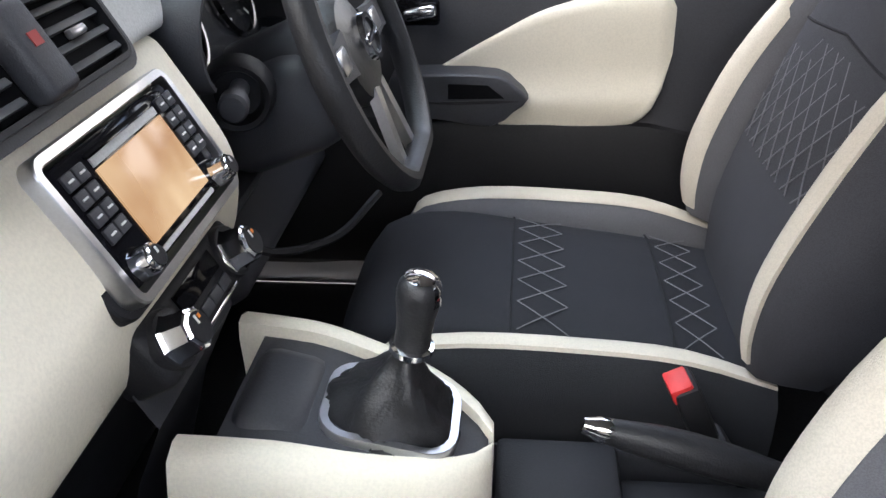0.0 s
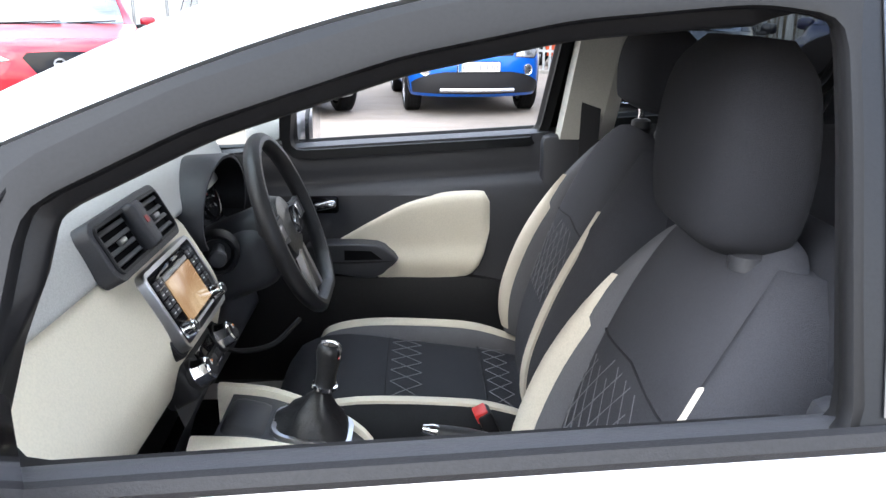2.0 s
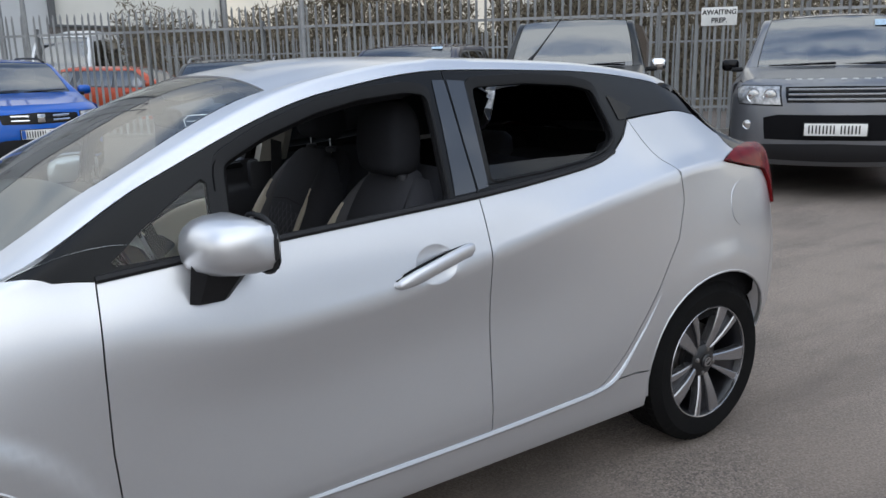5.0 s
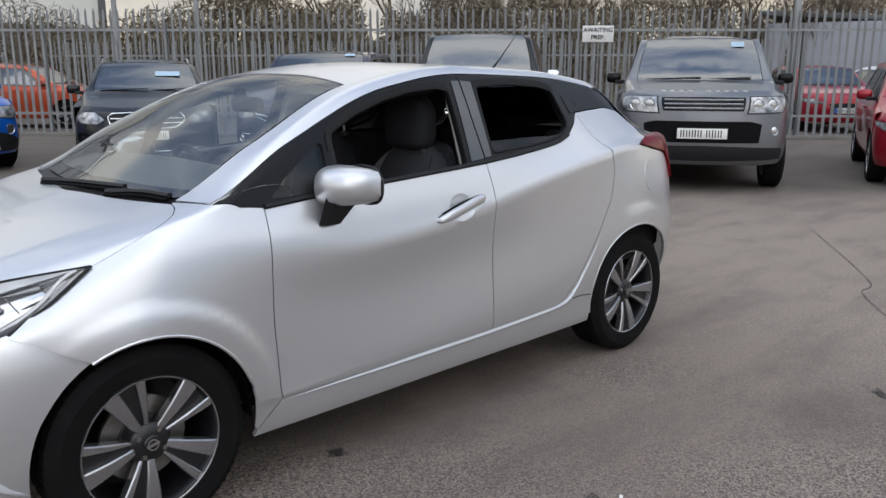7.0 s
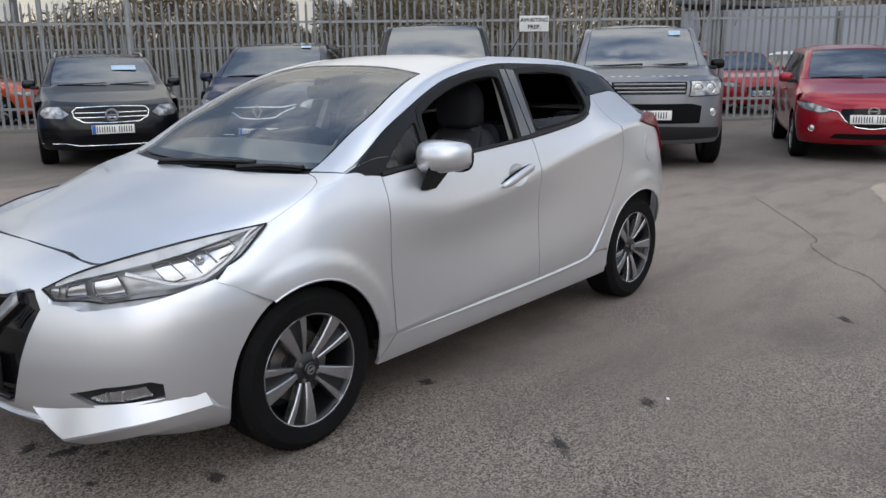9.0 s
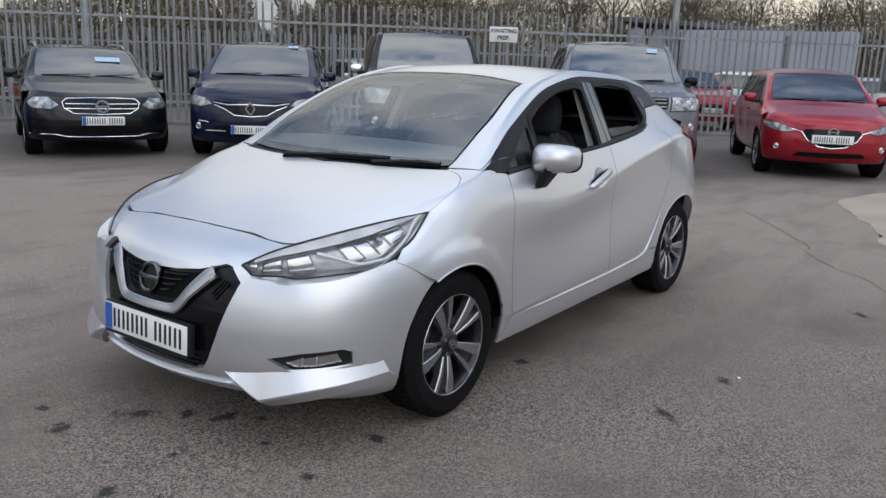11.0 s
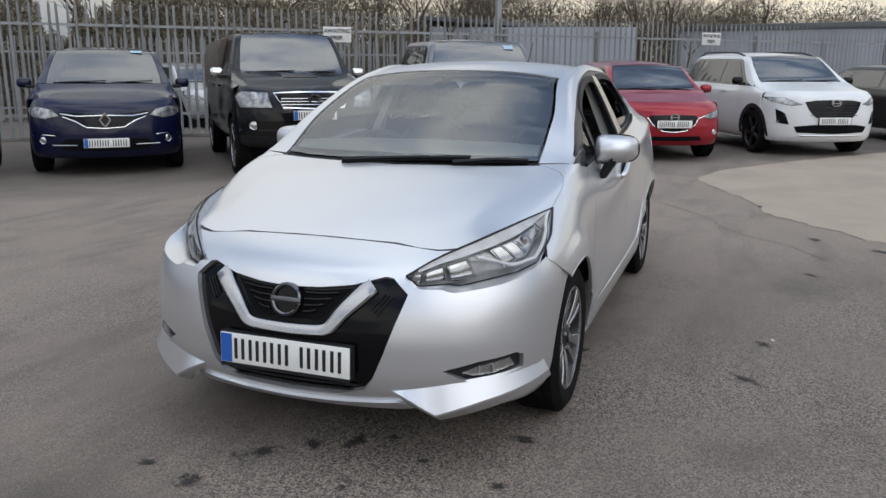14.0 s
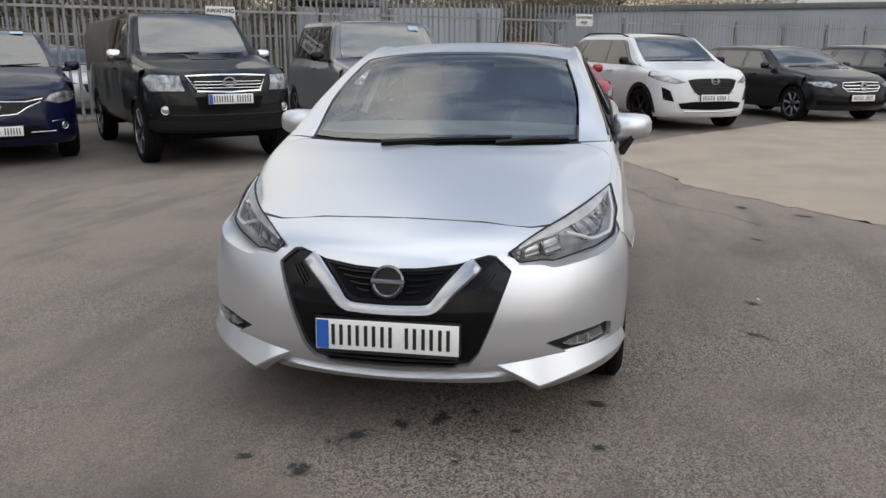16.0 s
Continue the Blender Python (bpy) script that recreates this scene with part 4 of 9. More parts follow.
under = NOSE.yz([(0, 0.238), (0.2, 0.238), (0.4, 0.24), (0.46, 0.25), (0.4, 0.275), (0.2, 0.262), (0, 0.258)])
sheet("lower_lip", panel(NOSE, under, 0.8, 1.0, 0.03, both=True, core=(0.1, 0, 0.4), lift=0.012, flange=0.03, gap=0), SILVER, BUMP, "silver lower lip")

# headlamps: a clear cover over reflectors
TOPL = smooth_line([(0.742, 0.415, 0.713), (0.655, 0.500, 0.766), (0.52, 0.605, 0.812), (0.33, 0.700, 0.850), (0.108, 0.772, 0.872)], 6)


def dense(points, each):
    """A line of straight stretches, each cut into so many steps."""
    out = []
    for (a, b), n in zip(zip(points, points[1:]), each):
        out += [tuple(a[k] + (b[k] - a[k]) * i / n for k in range(3)) for i in range(n)]
    return out + [points[-1]]


BOTL = dense([(0.742, 0.415, 0.713), (0.722, 0.452, 0.672), (0.655, 0.530, 0.672), (0.615, 0.572, 0.660), (0.44, 0.722, 0.682), (0.36, 0.787, 0.712), (0.23, 0.797, 0.792), (0.108, 0.772, 0.872)], (4, 4, 2, 6, 4, 5, 5))


def lamp_point(s, t, depth=0.0):
    """A point of the headlamp: s along it, t from its upper to its lower edge, set back by depth."""
    a = np.array(TOPL[0]) * 0
    ia = s * (len(TOPL) - 1)
    ib = s * (len(BOTL) - 1)

    def pick(line, i):
        k = min(int(i), len(line) - 2)
        return np.array(line[k]) * (1 - (i - k)) + np.array(line[k + 1]) * (i - k)
    p = pick(TOPL, ia) * (1 - t) + pick(BOTL, ib) * t
    b = 0.022 * math.sin(math.pi * t) * min(1, 5 * s * (1 - s) + 0.05)
    n = np.array((0.62 - 0.35 * s, 0.45 + 0.35 * s, 0.45))
    n = n / np.linalg.norm(n)
    return Vector(p + n * (b - depth * min(1, 8 * s * (1 - s)) * min(1, 6 * t * (1 - t) + 0.12)))


def lamp_sheet(s0, s1, t0, t1, depth, ns=14, nt=8, mirror=False):
    verts = []
    for i in range(ns + 1):
        for j in range(nt + 1):
            p = lamp_point(s0 + (s1 - s0) * i / ns, t0 + (t1 - t0) * j / nt, depth)
            verts.append(Vector((p.x, -p.y if mirror else p.y, p.z)))
    faces = [(i * (nt + 1) + j, (i + 1) * (nt + 1) + j, (i + 1) * (nt + 1) + j + 1, i * (nt + 1) + j + 1) for i in range(ns) for j in range(nt)]
    if not mirror:
        faces = [q[::-1] for q in faces]
    return verts, faces


for mirror in (False, True):
    sgn = -1 if mirror else 1
    v, f = lamp_sheet(0, 1, 0, 1, 0.055, 20, 10, mirror)
    hl = put("headlamp", v, f, LAMP_GREY, CAR, "swept clear headlamp with a light guide")
    v, f = lamp_sheet(0.0, 1, 0.0, 1, 0.0, 26, 10, mirror)
    cov = put("lamp_cover", v, f, LENS, hl, "clear lamp cover")
    cov.visible_shadow = False
    # white upper light guide and its hooked lower arm
    v, f = lamp_sheet(0.10, 0.97, 0.04, 0.26, 0.010, 24, 3, mirror)
    put("light_guide", v, f, GUIDE, hl, "pale grey light guide")
    hook = [lamp_point(s, t, 0.016) for s, t in smooth_line([(0.955, 0.24), (0.89, 0.55), (0.82, 0.80), (0.74, 0.88), (0.64, 0.86), (0.55, 0.80), (0.49, 0.60), (0.43, 0.38)], 4)]
    n = len(hook)
    v, f = tube([(p.x, sgn * p.y, p.z) for p in hook], [0.0055 + 0.0045 * i / n for i in range(n)], 6, flat=0.8)
    fixed("light_guide", v, f, DRL, hl)
    # bright reflector chambers parted by dark webs
    for s0, s1, t0, t1, dep in ((0.53, 0.84, 0.27, 0.76, 0.046), (0.30, 0.40, 0.34, 0.80, 0.036), (0.17, 0.27, 0.36, 0.82, 0.030), (0.07, 0.14, 0.38, 0.84, 0.020)):
        v, f = lamp_sheet(s0, s1, t0, t1, dep, 8, 6, mirror)
        put("reflector", v, f, LAMP, hl, "bright reflector bowl")
        ring = [lamp_point(a, b, dep * 0.72) for a, b in ((s0, t0), (s1, t0), (s1, t1), (s0, t1))]
        v, f = tube([(p.x, sgn * p.y, p.z) for p in ring], 0.0035, 5, True)
        fixed("chamber_edge", v, f, LAMP_DARK, hl)
    for s0 in (0.60, 0.67, 0.74):
        ring = [lamp_point(s0 + 0.02 * (b - 0.5), b, 0.040) for b in (0.30, 0.5, 0.72)]
        v, f = tube([(p.x, sgn * p.y, p.z) for p in ring], 0.0022, 5)
        fixed("reflector_rib", v, f, LAMP_DARK, hl)
    c = lamp_point(0.70, 0.46, 0.035)
    v, f = lathe([(0.0, 0.020), (0.010, 0.019), (0.016, 0.010), (0.018, 0.0)], 20, "x")
    fixed("bulb_shield", v, f, CHROME, hl, at=pose(c.x, sgn * c.y, c.z, 0, 0, sgn * 25))
    for edge, r_ in ((1, 0.0045), (0, 0.0030)):
        rim = [lamp_point(s, edge, -0.002) for s in np.linspace(0.0, 1.0, 40)]
        v, f = tube([(p.x, sgn * p.y, p.z) for p in rim], r_, 6)
        fixed("lamp_border", v, f, BLACK, hl)

# the bumper's shelf below each lamp
for sgn in (1, -1):
    rows = []
    front = smooth_line([(0.414, 0.712), (0.452, 0.672), (0.530, 0.670), (0.575, 0.658), (0.725, 0.680), (0.785, 0.706), (0.80, 0.720)], 4)
    for i, (y, z) in enumerate(front):
        s = i / (len(front) - 1)
        a = on_nose(y, z, -0.001)
        q = s * 0.78 * (len(BOTL) - 1)
        k = min(int(q), len(BOTL) - 2)
        b = Vector(BOTL[k]) * (1 - (q - k)) + Vector(BOTL[k + 1]) * (q - k)
        mid = (a + b) / 2 + Vector((0, 0, 0.004))
        rows.append([(p.x, sgn * p.y, p.z) for p in (a + Vector((0, 0, -0.01)), a, mid, b, b + Vector((-0.02, -0.01, -0.01)))])
    v, f = loft(rows, closed=False)
    fixed("lamp_shelf", v, f, SILVER, BUMP)

# wings' wheel housings, floor of the car, wheels
for sgn in (1, -1):
    for cx, cz, r in (AF, AR):
        ring = []
        for yy in (0.822 if cx > -1 else 0.79, 0.60):
            ring.append([(cx + (r - 0.002 if yy > 0.7 else r + 0.02) * math.cos(a), sgn * yy, cz + (r - 0.002 if yy > 0.7 else r + 0.02) * math.sin(a)) for a in np.linspace(radians(-4), radians(184), 25)])
        ring.append([(cx + 0.001 * math.cos(a), sgn * 0.60, cz + 0.001 * math.sin(a)) for a in np.linspace(radians(-4), radians(184), 25)])
        v, f = loft(ring, closed=False)
        fixed("wheel_housing", v, f, DARK, CAR, "black wheel arch liner")
        lipring = [(cx + r * math.cos(a), sgn * (SKIN(cx + r * math.cos(a), SKIN.v(cx + r * math.cos(a), max(0.25, cz + r * math.sin(a)))).y - 0.004), cz + r * math.sin(a)) for a in np.linspace(radians(-8 if cx < -1 else 62), radians(188), 22)]
        v, f = tube(lipring, 0.006, 6)
        fixed("arch_lip", v, f, SILVER, CAR)
    wheel(CAR, pose(0, sgn * 0.752, 0.31, 0, 12, 0 if sgn > 0 else 180))
    wheel(CAR, pose(-2.525, sgn * 0.752, 0.31, 0, 30, 0 if sgn > 0 else 180))
part("underbody", bm_box(3.4, 1.18, 0.05, pose(-1.2, 0, 0.235), 0.02), DARK, CAR, "dark underside")
part("firewall", bm_box(0.06, 1.5, 0.62, pose(-0.33, 0, 0.56), 0.02), DARK, CAR)
part("engine_cover", bm_box(0.7, 1.1, 0.3, pose(0.15, 0, 0.5), 0.05), DARK, CAR)

# door mirrors and handles
for sgn in (1, -1):
    tag = "silver door mirror on a black foot"
    rings = []
    for s, w, hgt, dx in ((0.0, 0.02, 0.03, 0.0), (0.03, 0.065, 0.060, 0.004), (0.10, 0.095, 0.068, 0.012), (0.2, 0.105, 0.070, 0.016), (0.5, 0.108, 0.068, 0.01), (0.8, 0.100, 0.060, -0.012), (0.93, 0.082, 0.050, -0.026), (1.0, 0.05, 0.028, -0.035)):
        y = 0.79 + 0.195 * s
        ring = []
        for a in range(20):
            ang = 2 * math.pi * a / 20
            cx, cz = math.cos(ang), math.sin(ang)
            px = w * (abs(cx) ** 0.7) * (1 if cx > 0 else -0.42)
            pz = hgt * (abs(cz) ** 0.75) * (1 if cz > 0 else -1)
            ring.append((-0.738 + dx + px, sgn * y, 1.030 + pz + 0.006 * s))
        rings.append(ring)
    v, f = loft(rings)
    mir = fixed("door_mirror", v, f, SILVER, CAR, tag)
    rings = []
    for s, w, hgt in ((0.0, 0.0, 0.058), (0.05, 0.0, 0.066), (0.5, 0.0, 0.064), (0.9, 0.0, 0.05), (1.0, 0, 0.03)):
        rings.append([(-0.787 - 0.012 * math.cos(0), sgn * (0.805 + 0.17 * s), 1.030 + k * hgt) for k in (-1, -0.5, 0, 0.5, 1)])
    v, f = loft(rings, closed=False)
    fixed("mirror_glass", v, f, CHROME, mir, "mirror glass")
    edge = [(-0.785, sgn * (0.892 + 0.094 * (abs(math.cos(a)) ** 0.7) * (1 if math.cos(a) > 0 else -1)), 1.032 + 0.064 * (abs(math.sin(a)) ** 0.75) * (1 if math.sin(a) > 0 else -1)) for a in np.linspace(0, 2 * math.pi, 28, endpoint=False)]
    v, f = tube(edge, 0.006, 6, True)
    fixed("mirror_rim", v, f, BLACK, mir)
    v, f = loft([[(-0.675 - 0.03 * s + a * (0.046 + 0.034 * s), sgn * (0.835 + 0.050 * s + b * (0.022 + 0.010 * s)), 0.900 + 0.10 * s) for a, b in ((1, 0), (0.6, 0.9), (-0.6, 0.9), (-1, 0), (-0.6, -0.9), (0.6, -0.9))] for s in (0, 0.3, 0.7, 1.0)])
    fixed("mirror_foot", v, f, BLACK, mir, "black mirror foot")
    # handle with its bowl
    hp = [(-1.160, 0.852), (-1.20, 0.864), (-1.28, 0.887), (-1.36, 0.906), (-1.425, 0.917)]
    line = smooth_line(hp, 4)
    rings = []
    for i, (x, z) in enumerate(line):
        s = i / (len(line) - 1)
        p = SKIN(x, SKIN.v(x, z))
        rise = 0.020 + 0.016 * math.sin(math.pi * min(1, 1.1 * s)) if 0 < i < len(line) - 1 else 0.010
        hh = (0.010 + 0.009 * min(1, 3 * s)) * (1 if 0 < i < len(line) - 1 else 0.6)
        rings.append([(x, sgn * (p.y + rise - 0.014 + 0.014 * math.copysign(abs(math.cos(a)) ** 0.6, math.cos(a))), z + hh * math.copysign(abs(math.sin(a)) ** 0.7, math.sin(a))) for a in np.linspace(0, 2 * math.pi, 12, endpoint=False)])
    v, f = loft(rings)
    DH = fixed("door_handle", v, f, SILVER, CAR, "silver bow door handle", 50)
    v, f = tube([(x, sgn * (SKIN(x, SKIN.v(x, z)).y + 0.002), z) for x, z in line[1:-1]], [0.006] * 3 + [0.009] * (len(line) - 5), 6, flat=2.2)
    fixed("handle_seat", v, f, DARK, DH)
    # the bowl behind it: a hollow pressed into the door
    rings = []
    for k, dep in ((1.06, -0.0006), (1.0, -0.0010), (0.94, 0.0005), (0.80, 0.003), (0.55, 0.006), (0.25, 0.008), (0.02, 0.0085)):
        ring = []
        for a in np.linspace(0, 2 * math.pi, 28, endpoint=False):
            x, z = -1.298 + 0.066 * k * math.cos(a), 0.889 + 0.054 * k * math.sin(a)
            p = SKIN(x, SKIN.v(x, z))
            ring.append((x, sgn * (p.y - dep), z))
        rings.append(ring)
    v, f = loft(rings, caps=False)
    put("handle_bowl", v, [q if sgn > 0 else q[::-1] for q in f], SILVER, CAR, sharp=70)
fuel = [(-2.66 + 0.075 * math.cos(a), 0.90 + 0.082 * math.sin(a)) for a in np.linspace(0, 2 * math.pi, 24, endpoint=False)]
sheet("fuel_flap", panel(SKIN, SKIN.xz(fuel), 1.0, 0.16, 0.03, lift=0.002, flange=0.003, gap=0), SILVER, CAR, "round fuel flap")

# wipers, aerial
for a, b, c in (((-0.105, -0.26, 1.001), (-0.136, 0.02, 1.017), (-0.182, 0.33, 1.026)), ((-0.148, 0.26, 1.004), (-0.194, 0.43, 1.018), (-0.224, 0.585, 1.018))):
    v, f = tube(smooth_line([a, b, c], 5), [0.015] * 3 + [0.011] * 8, 6, flat=0.8)
    WP = fixed("wiper", v, f, BLACK, CAR, "black wiper arm and blade")
    v, f = tube([Vector(q) + Vector((0.012, 0, -0.012)) for q in smooth_line([a, b, c], 5)], 0.006, 6)
    fixed("blade", v, f, DARK, WP)
v, f = tube([(-2.35, 0, 1.41), (-2.42, 0, 1.47), (-2.55, 0, 1.60)], [0.010, 0.004, 0.002], 6)
fixed("aerial", v, f, BLACK, CAR)


# ---- the silver hatchback: inside ----
PAD = mat("dash_soft_pad", (0.50, 0.505, 0.50), 0.62, grain=0.25, grain_size=400, bump=0.15, bump_size=500)
SOFT_BLACK = mat("soft_black_trim", (0.033, 0.034, 0.040), 0.50, grain=0.3, grain_size=400, bump=0.15, bump_size=600)
BEIGE = mat("beige_trim", (0.79, 0.735, 0.61), 0.55, grain=0.12, grain_size=300, stain=0.08, stain_size=6, bump=0.12, bump_size=420)
BEIGE_CLOTH = mat("beige_cloth_band", (0.64, 0.585, 0.49), 0.85, grain=0.2, grain_size=500, bump=0.3, bump_size=700)
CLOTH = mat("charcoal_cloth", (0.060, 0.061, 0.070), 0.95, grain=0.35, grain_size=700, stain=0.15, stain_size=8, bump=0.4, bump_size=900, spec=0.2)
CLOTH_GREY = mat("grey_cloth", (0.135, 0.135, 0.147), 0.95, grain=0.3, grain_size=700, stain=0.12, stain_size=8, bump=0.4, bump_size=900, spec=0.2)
CLOTH_DARK = mat("shaded_black_cloth", (0.026, 0.027, 0.031), 0.95, grain=0.35, grain_size=700, bump=0.4, bump_size=900, spec=0.2)
# charcoal cloth again, its colour darkened where less light reaches the seat
CLOTH_SHADED = mat("shaded_charcoal_cloth", (0.032, 0.033, 0.039), 0.95, grain=0.35, grain_size=700, stain=0.15, stain_size=8, bump=0.4, bump_size=900, spec=0.2)
STITCH = mat("pale_stitching", (0.155, 0.155, 0.17), 0.9, grain=0.2)
CARPET = mat("black_carpet", (0.012, 0.012, 0.013), 0.98, grain=0.5, grain_size=200, bump=0.5, bump_size=500, spec=0.1)
LINING = mat("pale_headlining", (0.56, 0.55, 0.50), 0.95, grain=0.15, grain_size=300, bump=0.2, bump_size=600)
LEATHER = mat("black_leather", (0.018, 0.018, 0.020), 0.42, grain=0.3, grain_size=200, bump=0.2, bump_size=350)
RED_BUTTON = mat("red_button", (0.55, 0.03, 0.03), 0.4, grain=0.05)
STRAP = mat("belt_webbing", (0.03, 0.03, 0.034), 0.8, grain=0.3, grain_size=900)
DIAL = mat("dial_face", (0.02, 0.021, 0.024), 0.25, 0, 0.4, grain=0.1)


def screen_mat():
    """A lit navigation map: tan, paler towards one corner."""
    m = bpy.data.materials.new("lit_map_screen")
    m.use_nodes = True
    n, k = m.node_tree.nodes, m.node_tree.links
    b = n["Principled BSDF"]
    co, no, ra = n.new("ShaderNodeTexCoord"), n.new("ShaderNodeTexNoise"), n.new("ShaderNodeValToRGB")
    no.inputs["Scale"].default_value, no.inputs["Detail"].default_value = 9, 3
    ra.color_ramp.elements[0].color, ra.color_ramp.elements[1].color = (0.36, 0.185, 0.075, 1), (0.62, 0.44, 0.25, 1)
    ra.color_ramp.elements[0].position, ra.color_ramp.elements[1].position = 0.35, 0.7
    k.new(co.outputs["Object"], no.inputs["Vector"])
    k.new(no.outputs["Fac"], ra.inputs[0])
    k.new(ra.outputs[0], b.inputs["Emission Color"])
    b.inputs["Emission Strength"].default_value = 0.20
    b.inputs["Base Color"].default_value = (0.02, 0.02, 0.02, 1)
    b.inputs["Roughness"].default_value = 0.2
    return m


SCREEN = screen_mat()


def swept(profile, ys, f=None):
    """A skin from a profile (x, z), carried along y; f(x, y, z) may bend it."""
    rings = []
    for y in ys:
        rings.append([f(x, y, z) if f else (x, y, z) for x, z in profile])
    return loft(rings, closed=False)


SLAT = mat("dark_grey_slat", (0.06, 0.061, 0.065), 0.4, grain=0.2)


# dashboard: soft pad, beige face, black underside
def bend(x, y, z):
    k = abs(y - 0.02) / 0.75
    return (x + 0.05 * k ** 3, y, z - 0.02 * k ** 2)


ys = np.linspace(-0.77, 0.77, 27)
pad = smooth_line([(-0.24, 0.975), (-0.34, 1.03), (-0.46, 1.062), (-0.56, 1.066), (-0.600, 1.052), (-0.616, 1.030), (-0.627, 1.005), (-0.634, 0.985), (-0.628, 0.974), (-0.59, 0.965)], 3)
v, f = swept(pad, ys, bend)
DASH = fixed("dashboard", v, f, PAD, CAR, "dashboard with grey soft pad and beige face")
face = smooth_line([(-0.59, 0.980), (-0.622, 0.979), (-0.640, 0.970), (-0.655, 0.945), (-0.677, 0.905), (-0.696, 0.865), (-0.702, 0.83), (-0.696, 0.785), (-0.675, 0.742), (-0.60, 0.715)], 3)
v, f = swept(face, np.linspace(-0.125, 0.77, 20), lambda x, y, z: bend(x, y, z + (0.0 if y < 0.2 else -0.01 * (y - 0.2))))
fixed("beige_face", v, f, BEIGE, DASH, "beige dashboard face")
low = smooth_line([(-0.60, 0.745), (-0.655, 0.735), (-0.645, 0.71), (-0.60, 0.64), (-0.55, 0.55), (-0.50, 0.40), (-0.36, 0.32)], 3)
v, f = swept(low, np.linspace(-0.76, 0.76, 12), bend)
fixed("lower_dash", v, f, SOFT_BLACK, DASH, "black lower dashboard")
part("footwell_back", bm_box(0.04, 1.5, 0.6, pose(-0.37, 0, 0.6)), CARPET, CAR)
part("glovebox_seam", bm_box(0.004, 0.44, 0.006, pose(-0.661, 0.45, 0.768)), DARK, DASH)

HUM = Matrix(((0, 0.464, -0.886, -0.688), (-1, 0, 0, 0.058), (0, 0.886, 0.464, 0.897), (0, 0, 0, 1)))


def rrect(w, h, r, n=5):
    out = []
    for cx, cy, a0 in ((w / 2 - r, h / 2 - r, 0), (-w / 2 + r, h / 2 - r, 90), (-w / 2 + r, -h / 2 + r, 180), (w / 2 - r, -h / 2 + r, 270)):
        for i in range(n + 1):
            a = radians(a0 + 90 * i / n)
            out.append((cx + r * math.cos(a), cy + r * math.sin(a)))
    return out


def frame_ring(w, h, r, t, z0, z1):
    """A rounded rectangular frame of bar width t between two depths."""
    outer, inner = rrect(w, h, r), rrect(w - 2 * t, h - 2 * t, max(r - t, 0.002))
    rings = [[(x, y, z0) for x, y in outer], [(x, y, z1 - 0.002) for x, y in outer], [(x * 0.99, y * 0.985, z1) for x, y in outer], [(x, y, z1) for x, y in inner], [(x, y, z0) for x, y in inner]]
    return loft(rings, caps=False)


def dial(parent, m, r, depth, body=BLACK, ring=CHROME, name="knob", n=24):
    v, f = lathe([(0, depth), (r * 0.62, depth), (r * 0.70, depth - 0.003), (r * 0.8, depth - 0.004), (r * 0.9, 0.004), (r, 0.0)], n, "z")
    k = fixed(name, v, f, ring, parent, at=m)
    v, f = lathe([(0, depth + 0.001), (r * 0.58, depth + 0.001), (r * 0.60, depth - 0.004)], 20, "z")
    fixed("knob_face", v, f, body, k)
    part("knob_mark", bm_box(0.002, r * 0.35, 0.001, pose(0, r * 0.3, depth + 0.0015)), WHITE, k)
    return k


HUM = HUM @ pose(0.012, 0, 0) @ Matrix.Diagonal((0.91, 0.94, 1, 1))
HU = part("media_unit", bm_box(0.238, 0.122, 0.05, pose(0, 0, -0.020), 0.008), GLOSS_BLACK, CAR, "navigation unit with tan map screen and silver frame", at=HUM)
v, f = frame_ring(0.262, 0.146, 0.016, 0.009, -0.045, 0.008)
fixed("silver_frame", v, f, SATIN, HU)
v, f = frame_ring(0.282, 0.162, 0.024, 0.011, -0.040, -0.010)
fixed("recess", v, f, BLACK, HU)
part("screen", bm_box(0.136, 0.080, 0.003, pose(0.004, -0.004, 0.0065), 0.001), SCREEN, HU, "lit tan map screen")
part("disc_slot", bm_box(0.13, 0.004, 0.003, pose(0.0, 0.050, 0.006), 0.001), DARK, HU)
part("status_strip", bm_box(0.134, 0.008, 0.002, pose(0.004, 0.042, 0.006), 0.0005), PAD, HU)
part("status_strip", bm_box(0.134, 0.005, 0.002, pose(0.004, -0.053, 0.006), 0.0005), PAD, HU)
key = None
for sx in (-1, 1):
    for row in range(4):
        for col in range(2):
            m = pose(sx * 0.094 + (col - 0.5) * 0.019 + 0.002, 0.042 - 0.0175 * row, 0.006)
            if key is None:
                key = part("button", bm_box(0.0165, 0.0145, 0.004, None, 0.0012), SOFT_BLACK, HU, at=m)
            else:
                o = new("button", key.data)
                o.parent, o.matrix_basis = HU, m
            part("button_mark", bm_box(0.008, 0.0018, 0.001, m @ pose(0, 0, 0.0024)), WHITE, HU)
    dial(HU, pose(sx * 0.098 + 0.003, -0.045, 0.004), 0.0165, 0.020)

